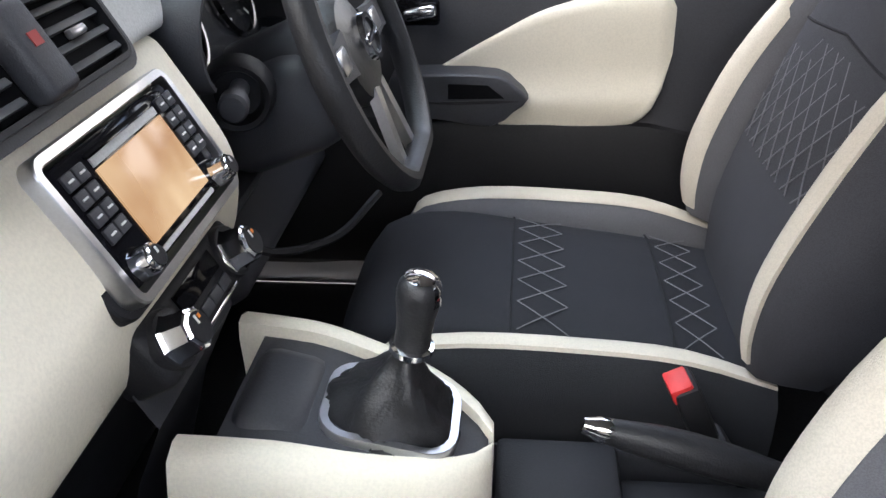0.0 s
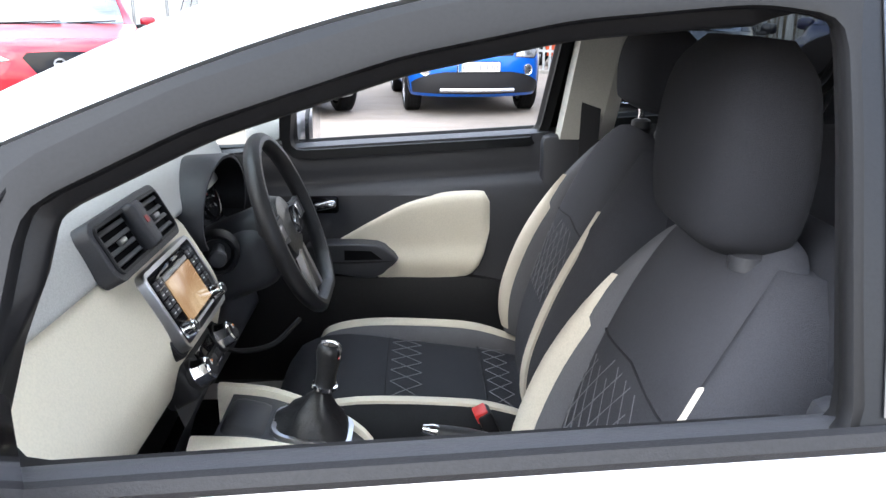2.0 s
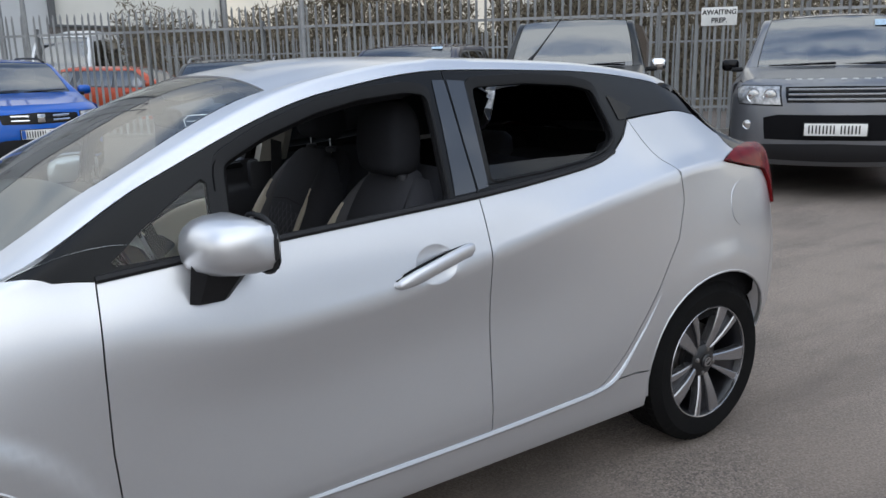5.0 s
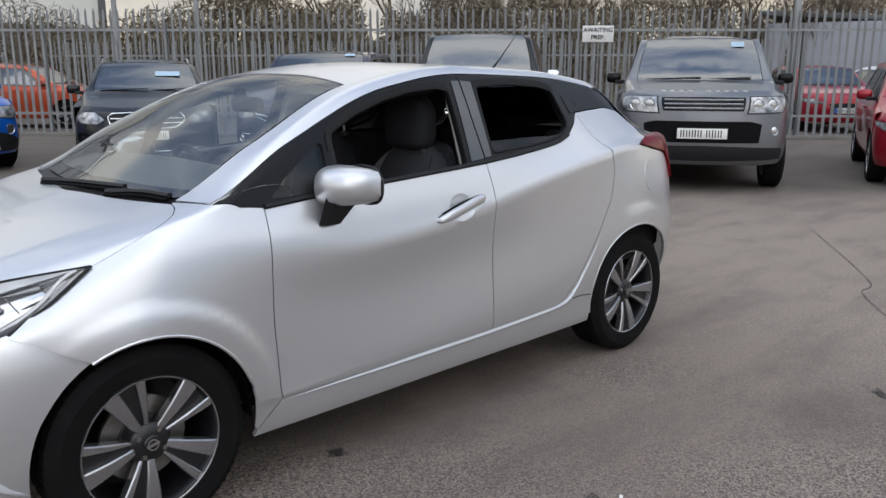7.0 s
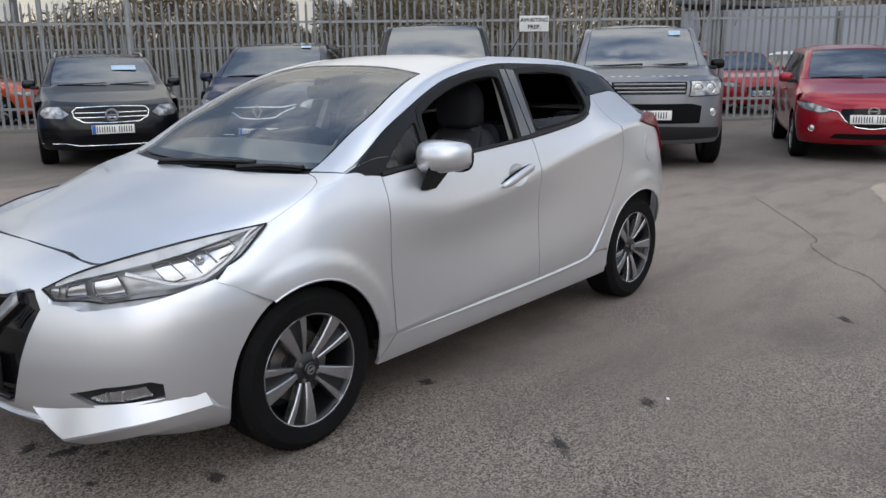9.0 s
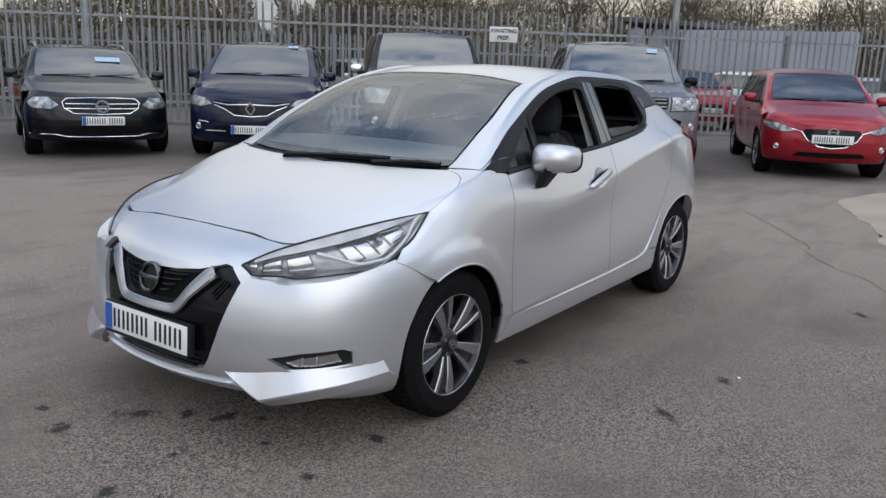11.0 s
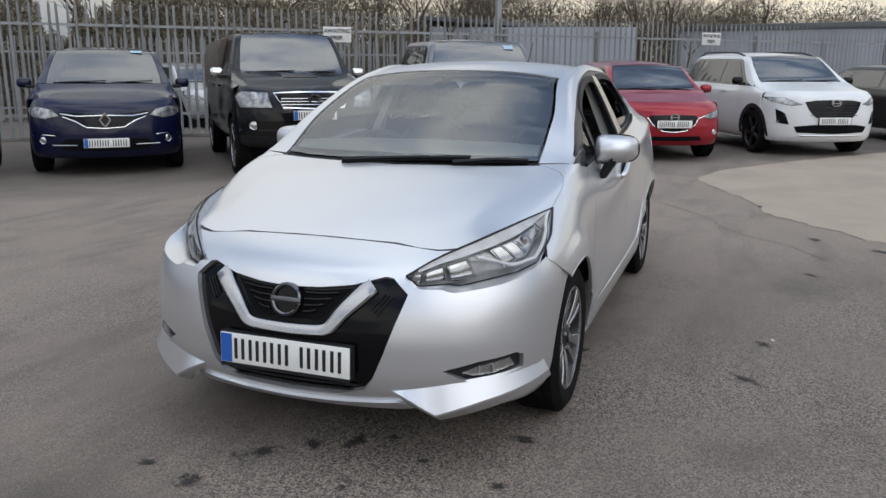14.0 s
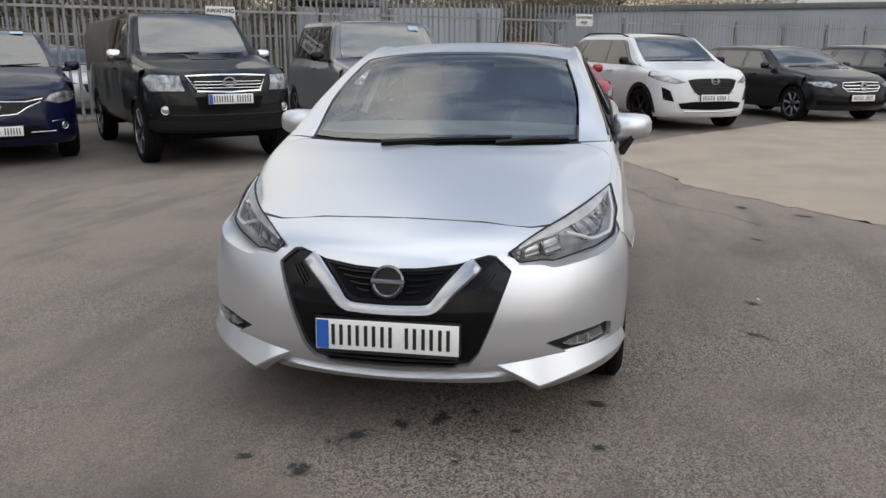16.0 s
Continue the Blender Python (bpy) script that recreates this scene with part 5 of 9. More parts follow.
# heater panel
HEAT_M = Matrix(((0, 0.464, -0.886, -0.722), (-1, 0, 0, 0.048), (0, 0.886, 0.464, 0.783), (0, 0, 0, 1)))
HEAT = part("heater_panel", bm_box(0.215, 0.066, 0.06, pose(0, 0, -0.034), 0.014, 3), BLACK, CAR, "heater panel with two chrome knobs", at=HEAT_M)
for sx in (-1, 1):
    v, f = lathe([(0.0, 0.004), (0.027, 0.004), (0.029, 0.0), (0.029, -0.01)], 24, "z")
    fixed("knob_seat", v, f, BLACK, HEAT, at=pose(sx * 0.075, 0, -0.004))
    dial(HEAT, pose(sx * 0.075, 0, 0.0), 0.0245, 0.027, n=8)
    part("knob_dot", bm_box(0.003, 0.004, 0.001, pose(sx * 0.075 + 0.005, 0.008, 0.0288)), mat("orange_dot", (0.7, 0.2, 0.03), 0.4), HEAT)
part("display", bm_box(0.086, 0.022, 0.003, pose(0, 0.012, -0.003), 0.001), GLOSS_BLACK, HEAT)
for i in range(4):
    part("button", bm_box(0.020, 0.012, 0.004, pose(-0.034 + 0.0225 * i, -0.012, -0.003), 0.001), SOFT_BLACK, HEAT)
part("chrome_strip", bm_box(0.10, 0.004, 0.004, pose(0, -0.024, -0.003), 0.001), CHROME, HEAT)
v, f = loft([[(x, 0.048 + s * w, z) for s in (-1, -0.6, 0.6, 1)] for x, z, w in ((-0.69, 0.745, 0.11), (-0.70, 0.70, 0.10), (-0.66, 0.62, 0.09), (-0.62, 0.50, 0.09), (-0.60, 0.36, 0.09))], closed=False)
fixed("console_front", v, f, SOFT_BLACK, CAR)

# air vents with the hazard switch between them
VENT_M = Matrix(((0, 0.464, -0.886, -0.648), (-1, 0, 0, 0.110), (0, 0.886, 0.464, 1.020), (0, 0, 0, 1))) @ Matrix.Diagonal((0.82, 0.90, 1, 1))
VENT = part("air_vent", bm_box(0.315, 0.078, 0.03, pose(0, 0, -0.022), 0.010), DARK, CAR, "twin black air vents with hazard switch", at=VENT_M)
v, f = frame_ring(0.324, 0.086, 0.016, 0.006, -0.02, 0.003)
fixed("vent_frame", v, f, BLACK, VENT)
v, f = frame_ring(0.350, 0.106, 0.026, 0.012, -0.03, -0.001)
fixed("vent_surround", v, f, SOFT_BLACK, VENT, "soft black surround of the vents")
for sx in (-1, 1):
    for i in range(4):
        part("vent_slat", bm_box(0.122, 0.0075, 0.005, pose(sx * 0.092, -0.027 + 0.018 * i, -0.004, -20), 0.001), SLAT, VENT)
    part("vent_tab", bm_box(0.030, 0.009, 0.008, pose(sx * 0.092, 0.000, 0.002), 0.003), SATIN, VENT)
hz = part("hazard_switch", bm_box(0.050, 0.084, 0.026, pose(0, 0.002, 0.006), 0.009, 3), SOFT_BLACK, VENT)
part("hazard_mark", bm_box(0.014, 0.012, 0.001, pose(0, 0.008, 0.0198)), mat("dark_red_mark", (0.25, 0.03, 0.03), 0.5), hz)

# instrument binnacle
def arch(x, w, h):
    """The hood's section at x: an arch with its feet turned in."""
    return [(x, -0.345 + w * math.cos(a), 0.945 + h * max(-0.45, math.sin(a))) for a in np.linspace(-0.5, math.pi + 0.5, 25)]


v, f = loft([arch(x, w, h) for x, w, h in ((-0.46, 0.18, 0.085), (-0.56, 0.19, 0.103), (-0.66, 0.196, 0.108), (-0.672, 0.192, 0.105), (-0.672, 0.186, 0.099))], closed=False)
HOODI = fixed("instrument_hood", v, f, SOFT_BLACK, DASH, "black hood over the instruments")
v, f = loft([arch(x, w, h) for x, w, h in ((-0.670, 0.186, 0.099), (-0.62, 0.175, 0.090), (-0.585, 0.168, 0.084))], closed=False)
fixed("hood_lining", v, f, BLACK, HOODI, "matt black inside of the instrument hood")
clu = part("instrument_panel", bm_box(0.02, 0.34, 0.15, pose(-0.592, -0.345, 0.950, 0, 20), 0.01), DIAL, CAR, "dark instrument panel with two dials")
for dy in (-0.095, 0.095):
    at = pose(-0.606, -0.345 + dy, 0.950, 0, 20)
    v, f = lathe([(0.054, 0.0), (0.055, 0.006), (0.058, 0.007), (0.060, 0.0)], 32, "x")
    fixed("dial_ring", v, f, DARK_CHROME, clu, at=at @ pose(0, 0, 0, 0, 0, 180))
    for i in range(11):
        a = radians(225 - 27 * i)
        part("dial_mark", bm_box(0.001, 0.003, 0.012, at @ pose(0.001, 0.046 * math.cos(a), 0.046 * math.sin(a), math.degrees(a) - 90)), WHITE, clu)
    part("needle", bm_box(0.002, 0.003, 0.04, at @ pose(-0.001, 0, 0, 40) @ pose(0, 0, 0.018)), RED_BUTTON, clu)
v, f = lathe([(0.040, 0.0), (0.046, 0.018), (0.052, 0.018), (0.056, 0.0)], 28, "x")
sv = fixed("side_vent", v, f, CHROME, CAR, "round chrome side vent", at=pose(-0.612, -0.635, 0.935, 0, 20) @ pose(0, 0, 0, 0, 0, 180))
v, f = lathe([(0.0, 0.0), (0.046, 0.0)], 20, "x")
fixed("vent_core", v, f, DARK, sv)

# steering wheel and column
SW = Vector((-0.805, -0.36, 0.905))
SWM = Matrix.Translation(SW) @ Matrix(((0, 0.354, -0.935, 0), (-1, 0, 0, 0), (0, 0.935, 0.354, 0), (0, 0, 0, 1)))
R = 0.186
ring = []
for i in range(48):
    a = 2 * math.pi * i / 48
    x, y = R * math.cos(a), R * math.sin(a)
    y = max(y, -R * 0.93)
    ring.append((x, y, 0))
v, f = tube(ring, 0.0165, 10, True, 1.12)
WHEEL = fixed("steering_wheel", v, f, LEATHER, CAR, "black leather steering wheel with silver spokes", at=SWM)
v, f = lathe([(0, 0.012), (0.045, 0.010), (0.068, 0.0), (0.074, -0.015), (0.070, -0.05)], 28, "z")
fixed("airbag_cover", v, f, LEATHER, WHEEL, at=pose(0, -0.005, -0.008))
v, f = lathe([(0.024, 0.016), (0.031, 0.016), (0.032, 0.008)], 24, "z")
fixed("badge_ring", v, f, CHROME, WHEEL, at=pose(0, 0.004, 0))
part("badge_bar", bm_box(0.066, 0.011, 0.004, pose(0, 0.004, 0.014), 0.001), CHROME, WHEEL)
for sx in (-1, 1):
    v, f = loft([[(sx * x, 0.004 + s * w, z) for s, z in ((-1, -0.018), (-1, -0.004), (1, -0.004), (1, -0.018))] for x, w in ((0.055, 0.030), (0.10, 0.024), (0.15, 0.020), (0.176, 0.022))])
    fixed("spoke", v, f, SOFT_BLACK, WHEEL)
    part("spoke_buttons", bm_box(0.040, 0.030, 0.006, pose(sx * 0.105, 0.006, -0.001), 0.004), SATIN, WHEEL)
    v, f = loft([[(sx * (0.018 + 0.022 * t + s * 0.011), -0.055 - 0.112 * t, z) for s, z in ((-1, -0.016), (-1, -0.002), (1, -0.002), (1, -0.016))] for t in (0, 0.33, 0.66, 1.0)])
    fixed("spoke", v, f, SATIN, WHEEL, "silver lower spoke")
v, f = lathe([(0.055, -0.03), (0.062, -0.07), (0.060, -0.16), (0.055, -0.24)], 20, "z")
fixed("column_shroud", v, f, SOFT_BLACK, CAR, at=SWM)
part("column_cover", bm_box(0.19, 0.135, 0.19, pose(0, -0.035, -0.135), 0.05, 4), SOFT_BLACK, CAR, at=SWM)
v, f = tube([(0.05, 0.02, -0.07), (0.12, 0.03, -0.075), (0.175, 0.035, -0.07)], [0.010, 0.010, 0.013], 10)
fixed("stalk", v, f, SOFT_BLACK, CAR, "black column stalk", at=SWM)
STM = pose(-0.672, -0.235, 0.872, 0, 0, 12)
v, f = lathe([(0.0, -0.012), (0.028, -0.012), (0.034, 0.004), (0.040, 0.006), (0.044, 0.0), (0.046, -0.03)], 28, "y")
ring = fixed("stalk_recess", v, f, BLACK, CAR, "round recess of the column stalk", at=STM)
v, f = lathe([(0.012, -0.012), (0.012, 0.035), (0.017, 0.040), (0.0175, 0.062), (0.014, 0.067), (0.0, 0.068)], 20, "y")
fixed("stalk", v, f, SOFT_BLACK, ring, "black column stalk with a ribbed end", at=pose(-0.004, 0, 0.008))
part("knee_panel", bm_box(0.06, 0.56, 0.26, pose(-0.60, -0.46, 0.72, 0, 18), 0.03, 3), SOFT_BLACK, CAR)
v, f = tube(smooth_line([(-0.66, -0.17, 0.73), (-0.70, -0.20, 0.68), (-0.76, -0.30, 0.65), (-0.80, -0.42, 0.66)], 5), 0.006, 6)
fixed("knee_seam", v, f, BLACK, CAR)

# centre console: tunnel, beige flanks, tray, gear lever, handbrake
part("tunnel", bm_box(0.95, 0.15, 0.22, pose(-1.10, 0.03, 0.38), 0.03), BLACK, CAR, "black centre tunnel")
CON_Z = Curve([(-0.66, 0.674), (-0.78, 0.666), (-0.86, 0.646), (-0.93, 0.624), (-0.99, 0.600)])
CON_W = Curve([(-0.66, 0.108), (-0.78, 0.102), (-0.86, 0.092), (-0.93, 0.072), (-0.97, 0.048), (-0.99, 0.022)])
for sgn in (1, -1):
    rings = []
    for x in np.linspace(-0.70, -0.99, 18):
        z, cy = CON_Z(x), 0.03 + sgn * CON_W(x)
        w, zb = 0.030 * (1 - 0.4 * (-0.70 - x) / 0.29), 0.42 + 0.12 * ((-0.70 - x) / 0.29) ** 2
        rings.append([(x, cy - sgn * 0.022, z - 0.02), (x, cy - sgn * 0.016, z - 0.002), (x, cy - sgn * 0.004, z), (x, cy + sgn * w * 0.5, z - 0.008), (x, cy + sgn * w, z - 0.05), (x, cy + sgn * w * 0.7, zb), (x, cy - sgn * 0.02, zb)])
    v, f = loft(rings)
    fixed("console_flank", v, f, BEIGE, CAR, "beige flank of the centre console", sharp=60)
v, f = loft([[(x, 0.03 + k * (CON_W(x) - 0.010), CON_Z(x) - d) for k, d in ((-1, 0.014), (1, 0.014), (1, 0.05), (-1, 0.05))] for x in np.linspace(-0.73, -0.985, 10)])
fixed("console_top", v, f, SOFT_BLACK, CAR)
part("console_block", bm_box(0.085, 0.135, 0.10, pose(-0.765, 0.030, 0.612, 0, -14), 0.024, 3), SOFT_BLACK, CAR)
GM = pose(-0.885, 0.030, 0.627, 0, -12, 0)
v, f = frame_ring(0.142, 0.118, 0.034, 0.009, -0.012, 0.010)
fixed("gear_surround", v, f, SATIN, CAR, "satin silver gear surround", at=GM)
rings = []
for s, w, l, cx, wob in ((0.0, 0.062, 0.088, 0.0, 0.10), (0.25, 0.052, 0.070, -0.006, 0.22), (0.5, 0.040, 0.048, -0.014, 0.26), (0.72, 0.028, 0.030, -0.022, 0.2), (0.9, 0.018, 0.019, -0.028, 0.08), (1.0, 0.015, 0.015, -0.030, 0)):
    rings.append([(cx + 0.026 * s + 0.8 * l * (1 + wob * math.sin(5 * a + 7 * s)) * math.cos(a), 0.92 * w * (1 + wob * math.sin(5 * a + 7 * s)) * math.sin(a), 0.085 * s) for a in np.linspace(0, 2 * math.pi, 40, endpoint=False)])
v, f = loft(rings)
GEAR = fixed("gear_lever", v, f, LEATHER, CAR, "gear lever with leather gaiter and chrome-capped knob", at=GM, sharp=70)
v, f = lathe([(0.0, 0.0), (0.0145, 0.0), (0.0158, 0.012), (0.0152, 0.028), (0.0165, 0.046), (0.0186, 0.060), (0.0192, 0.070), (0.0178, 0.079), (0.0135, 0.0855), (0.007, 0.0885), (0.0, 0.089)], 24, "z")
KM = Matrix.Translation((-0.007, 0, 0.080)) @ pose(0, 0, 0, 0, 3) @ Matrix.Diagonal((1.15, 1.15, 1.04, 1))
fixed("gear_knob", v, f, LEATHER, GEAR, at=KM)
v, f = lathe([(0.016, 0.004), (0.0195, 0.006), (0.0195, 0.012), (0.016, 0.013)], 20, "z")
fixed("knob_collar", v, f, CHROME, GEAR, at=KM)
v, f = lathe([(0.0198, 0.064), (0.0198, 0.071), (0.0184, 0.0798), (0.0139, 0.0868), (0.0072, 0.0897), (0.0, 0.0902)], 24, "z")
fixed("knob_cap", [p for p in v], [q for q in f if sum(v[i].x for i in q) < 0.012 * len(q) and abs(sum(v[i].y for i in q)) < 0.012 * len(q)], CHROME, GEAR, "chrome knob cap", at=KM)
part("console_tray", bm_box(0.14, 0.16, 0.03, pose(-1.06, 0.03, 0.515), 0.01), BLACK, CAR)
for x in (-1.12, -1.20):
    v, f = lathe([(0.030, -0.05), (0.034, 0.0), (0.040, 0.004), (0.044, 0.0), (0.044, -0.02)], 24, "z")
    fixed("cup_holder", v, f, BLACK, CAR, at=pose(x, 0.085 if x > -1.15 else 0.09, 0.53))
v, f = tube(smooth_line([(-1.100, 0.043, 0.628), (-1.16, 0.042, 0.612), (-1.24, 0.040, 0.585), (-1.34, 0.036, 0.545), (-1.42, 0.034, 0.50)], 3), [0.013, 0.015, 0.017, 0.019, 0.020, 0.020, 0.019, 0.017, 0.016, 0.015, 0.014, 0.014, 0.014], 12)
HB = fixed("handbrake", v, f, LEATHER, CAR, "black handbrake lever with chrome button")
v, f = lathe([(0.0, 0.022), (0.008, 0.020), (0.0105, 0.010), (0.013, 0.004), (0.013, -0.01)], 16, "x")
fixed("button", v, f, CHROME, HB, at=pose(-1.098, 0.043, 0.629) @ pose(0, 0, 0, 0, -15))
BK = part("belt_buckle", bm_box(0.03, 0.046, 0.10, pose(0, 0, 0), 0.008), BLACK, CAR, "black belt buckle with red button", at=pose(-1.212, -0.055, 0.573, 0, 24, 8))
part("red_button", bm_box(0.026, 0.036, 0.020, pose(0.004, 0, 0.044), 0.003), RED_BUTTON, BK, "red release button")
part("buckle_stalk", bm_box(0.02, 0.04, 0.14, pose(-1.27, -0.05, 0.49, 0, 30, 8), 0.008), BLACK, CAR)


# seats
def pads(path, w, t, n=14, sq=0.55):
    """A cushion along a path of (x, z, half width factor, thickness factor); rounded all round."""
    rings = []
    for i, (x, z, kw, kt) in enumerate(path):
        x0, z0 = path[max(i - 1, 0)][:2]
        x1, z1 = path[min(i + 1, len(path) - 1)][:2]
        d = math.hypot(x1 - x0, z1 - z0)
        nx, nz = -(z1 - z0) / d, (x1 - x0) / d
        ring = []
        for a in np.linspace(0, 2 * math.pi, n * 2, endpoint=False):
            c, s = math.cos(a), math.sin(a)
            yy = w * kw * math.copysign(abs(c) ** sq, c)
            dd = t * kt * math.copysign(abs(s) ** sq, s)
            ring.append((x + nx * dd, yy, z + nz * dd))
        rings.append(ring)
    return loft(rings)


def front_seat(y0, x0=0.0, low_rest=False):
    ST = new("front_seat", None)
    ST.empty_display_size = 0.1
    ST.parent = CAR
    ST.matrix_basis = pose(x0, y0, 0)
    ST["label"] = "charcoal cloth front seat with beige bands"
    # cushion: middle pad and two bolsters
    path = [(x, z, kw, kt) for x, z, kw, kt in smooth_line([(-0.800, 0.485, 0.90, 0.35), (-0.815, 0.520, 0.97, 0.8), (-0.90, 0.528, 1, 1), (-1.05, 0.508, 1, 1), (-1.20, 0.488, 1, 1), (-1.34, 0.475, 0.95, 0.8)], 3)]
    v, f = pads(path, 0.185, 0.068)
    fixed("seat_cushion", v, f, CLOTH_SHADED, ST, "charcoal cloth cushion")
    for sgn in (1, -1):
        rings = []
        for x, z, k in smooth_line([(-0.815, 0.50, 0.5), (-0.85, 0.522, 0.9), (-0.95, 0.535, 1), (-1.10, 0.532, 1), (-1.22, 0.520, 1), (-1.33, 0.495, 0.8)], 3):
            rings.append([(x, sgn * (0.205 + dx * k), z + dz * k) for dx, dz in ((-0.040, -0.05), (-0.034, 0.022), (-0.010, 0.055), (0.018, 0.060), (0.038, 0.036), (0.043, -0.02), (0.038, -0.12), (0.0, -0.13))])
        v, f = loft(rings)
        # +y side: black fabric, darkened further for the shade beside the console
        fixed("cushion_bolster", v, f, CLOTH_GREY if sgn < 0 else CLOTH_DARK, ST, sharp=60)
        band = []
        for x, z, k in smooth_line([(-0.822, 0.505, 0.55), (-0.85, 0.522, 0.9), (-0.95, 0.535, 1), (-1.10, 0.532, 1), (-1.22, 0.520, 1), (-1.33, 0.495, 0.8)], 3):
            band.append([(x, sgn * (0.205 + dy * k), z + dz * k) for dy, dz in ((-0.012, 0.054), (-0.008, 0.0585), (0.006, 0.0615), (0.020, 0.0615), (0.022, 0.056), (0.0, 0.045))])
        v, f = loft(band)
        fixed("beige_band", v, f, BEIGE_CLOTH, ST, "beige cloth band", sharp=60)
    part("seat_base", bm_box(0.46, 0.40, 0.18, pose(-1.06, 0, 0.38), 0.03), BLACK, ST)
    for sgn in (1, -1):
        part("side_cover", bm_box(0.40, 0.03, 0.12, pose(-1.12, sgn * 0.238, 0.40), 0.014, 2), SOFT_BLACK, ST)
        part("seat_rail", bm_box(0.6, 0.04, 0.06, pose(-1.08, sgn * 0.18, 0.30), 0.005), STEEL, ST)
    # backrest
    bpath = smooth_line([(-1.285, 0.52, 0.92, 0.8), (-1.300, 0.62, 1, 1), (-1.340, 0.76, 1, 1), (-1.400, 0.92, 0.95, 1), (-1.450, 1.03, 0.82, 0.9), (-1.478, 1.085, 0.62, 0.6), (-1.485, 1.100, 0.45, 0.25)], 4)
    v, f = pads([(x - 0.060, z, a, b) for x, z, a, b in bpath], 0.185, 0.052)
    fixed("backrest", v, f, CLOTH, ST, "charcoal cloth backrest")
    v, f = pads([(x - 0.130, z, a, b) for x, z, a, b in bpath], 0.228, 0.045)
    fixed("backrest_shell", v, f, CLOTH_SHADED, ST)
    for sgn in (1, -1):
        rings, band = [], []
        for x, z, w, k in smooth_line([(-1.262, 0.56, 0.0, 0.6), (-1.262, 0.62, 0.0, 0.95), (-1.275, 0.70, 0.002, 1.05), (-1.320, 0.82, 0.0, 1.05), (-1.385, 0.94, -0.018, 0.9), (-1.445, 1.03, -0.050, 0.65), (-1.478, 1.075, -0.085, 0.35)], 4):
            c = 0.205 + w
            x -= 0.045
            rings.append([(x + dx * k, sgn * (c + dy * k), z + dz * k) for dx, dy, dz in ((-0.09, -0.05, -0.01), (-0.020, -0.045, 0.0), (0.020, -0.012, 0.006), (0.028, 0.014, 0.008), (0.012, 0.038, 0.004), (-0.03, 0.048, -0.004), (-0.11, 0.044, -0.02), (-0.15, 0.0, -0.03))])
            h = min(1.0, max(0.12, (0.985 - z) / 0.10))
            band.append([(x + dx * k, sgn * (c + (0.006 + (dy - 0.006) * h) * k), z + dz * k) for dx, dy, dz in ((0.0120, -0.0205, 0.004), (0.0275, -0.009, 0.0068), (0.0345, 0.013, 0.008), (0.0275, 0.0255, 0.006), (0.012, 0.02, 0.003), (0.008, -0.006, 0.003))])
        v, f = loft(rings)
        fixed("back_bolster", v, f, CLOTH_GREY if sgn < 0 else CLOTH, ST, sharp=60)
        v, f = loft(band[1:-7])
        fixed("beige_band", v, f, BEIGE_CLOTH, ST, "beige cloth band", sharp=60)
    # headrest on two posts
    tall, px = (1.38, 0.03) if low_rest else (1.0, -0.04)
    hp = smooth_line([(-1.520, 1.142, 0.60, 0.5), (-1.523, 1.158, 0.88, 0.9), (-1.526, 1.195, 1.0, 1.0), (-1.528, 1.24, 1.0, 1.0), (-1.532, 1.285, 0.88, 0.85), (-1.536, 1.312, 0.6, 0.45)], 3)
    v, f = pads([(x + px, 1.312 - (1.312 - z) * tall, a, b) for x, z, a, b in hp], 0.132, 0.066, 14, 0.6)
    fixed("headrest", v, f, CLOTH_SHADED, ST, "tall charcoal headrest", sharp=60)
    for sgn in (1, -1):
        v, f = lathe([(0.007, 0), (0.007, 0.11)], 10, "z")
        fixed("headrest_post", v, f, CHROME, ST, at=pose(-1.526 + px, sgn * 0.088, 1.06))
        v, f = lathe([(0.022, -0.012), (0.021, 0.004), (0.014, 0.009), (0.007, 0.009)], 14, "z")
        fixed("post_sleeve", v, f, SOFT_BLACK, ST, at=pose(-1.526 + px, sgn * 0.088, 1.106 if px < 0 else 1.08))
    # crossed stitching: a field on the backrest, two strips over the cushion, and the seams that bound them
    def swell(y, w):
        return max(0.0, 1 - (abs(y) / w) ** (2 / 0.55)) ** (0.55 / 2)

    def on_back(y, z):
        bx = -1.340 - 0.375 * (z - 0.76) if z < 0.92 else -1.400 - 0.46 * (z - 0.92)
        return (bx - 0.0535 + 0.0500 * swell(y, 0.183), y, z)

    def on_cushion(y, x):
        return (x, y, 0.512 + 0.068 * swell(y, 0.187) + 0.13 * (x + 1.05) - 0.001)

    lines = []
    for k in range(-9, 16):
        for lean in (1, -1):
            pts = []
            for q in np.linspace(-0.15, 0.15, 16):
                z = 0.70 + 0.052 * k + lean * 1.30 * q
                if 0.715 < z < 0.905 - 0.15 * abs(q):
                    pts.append(on_back(q, z))
            if len(pts) > 2:
                lines.append(pts)
    for x0, x1 in ((-1.012, -1.080), (-1.225, -1.280)):
        for k in range(6):
            for lean in (1, -1):
                y0 = -0.13 + 0.052 * k
                pts = [on_cushion(y0 + lean * 0.026 * (2 * q - 1), x0 + (x1 - x0) * q) for q in (0, 0.33, 0.67, 1)]
                lines.append(pts)
    for pts in lines:
        v, f = tube(pts, 0.0011, 4)
        fixed("stitch_line", v, f, STITCH, ST)
    for pts in ([on_cushion(y, -1.004) for y in np.linspace(-0.165, 0.165, 9)], [on_cushion(y, -1.218) for y in np.linspace(-0.165, 0.165, 9)], [on_back(y, 0.915 - 0.10 * abs(y)) for y in np.linspace(-0.15, 0.15, 9)]):
        v, f = tube(pts, 0.0020, 5)
        fixed("seat_seam", v, f, CLOTH_DARK, ST)
    return ST


front_seat(-0.36)
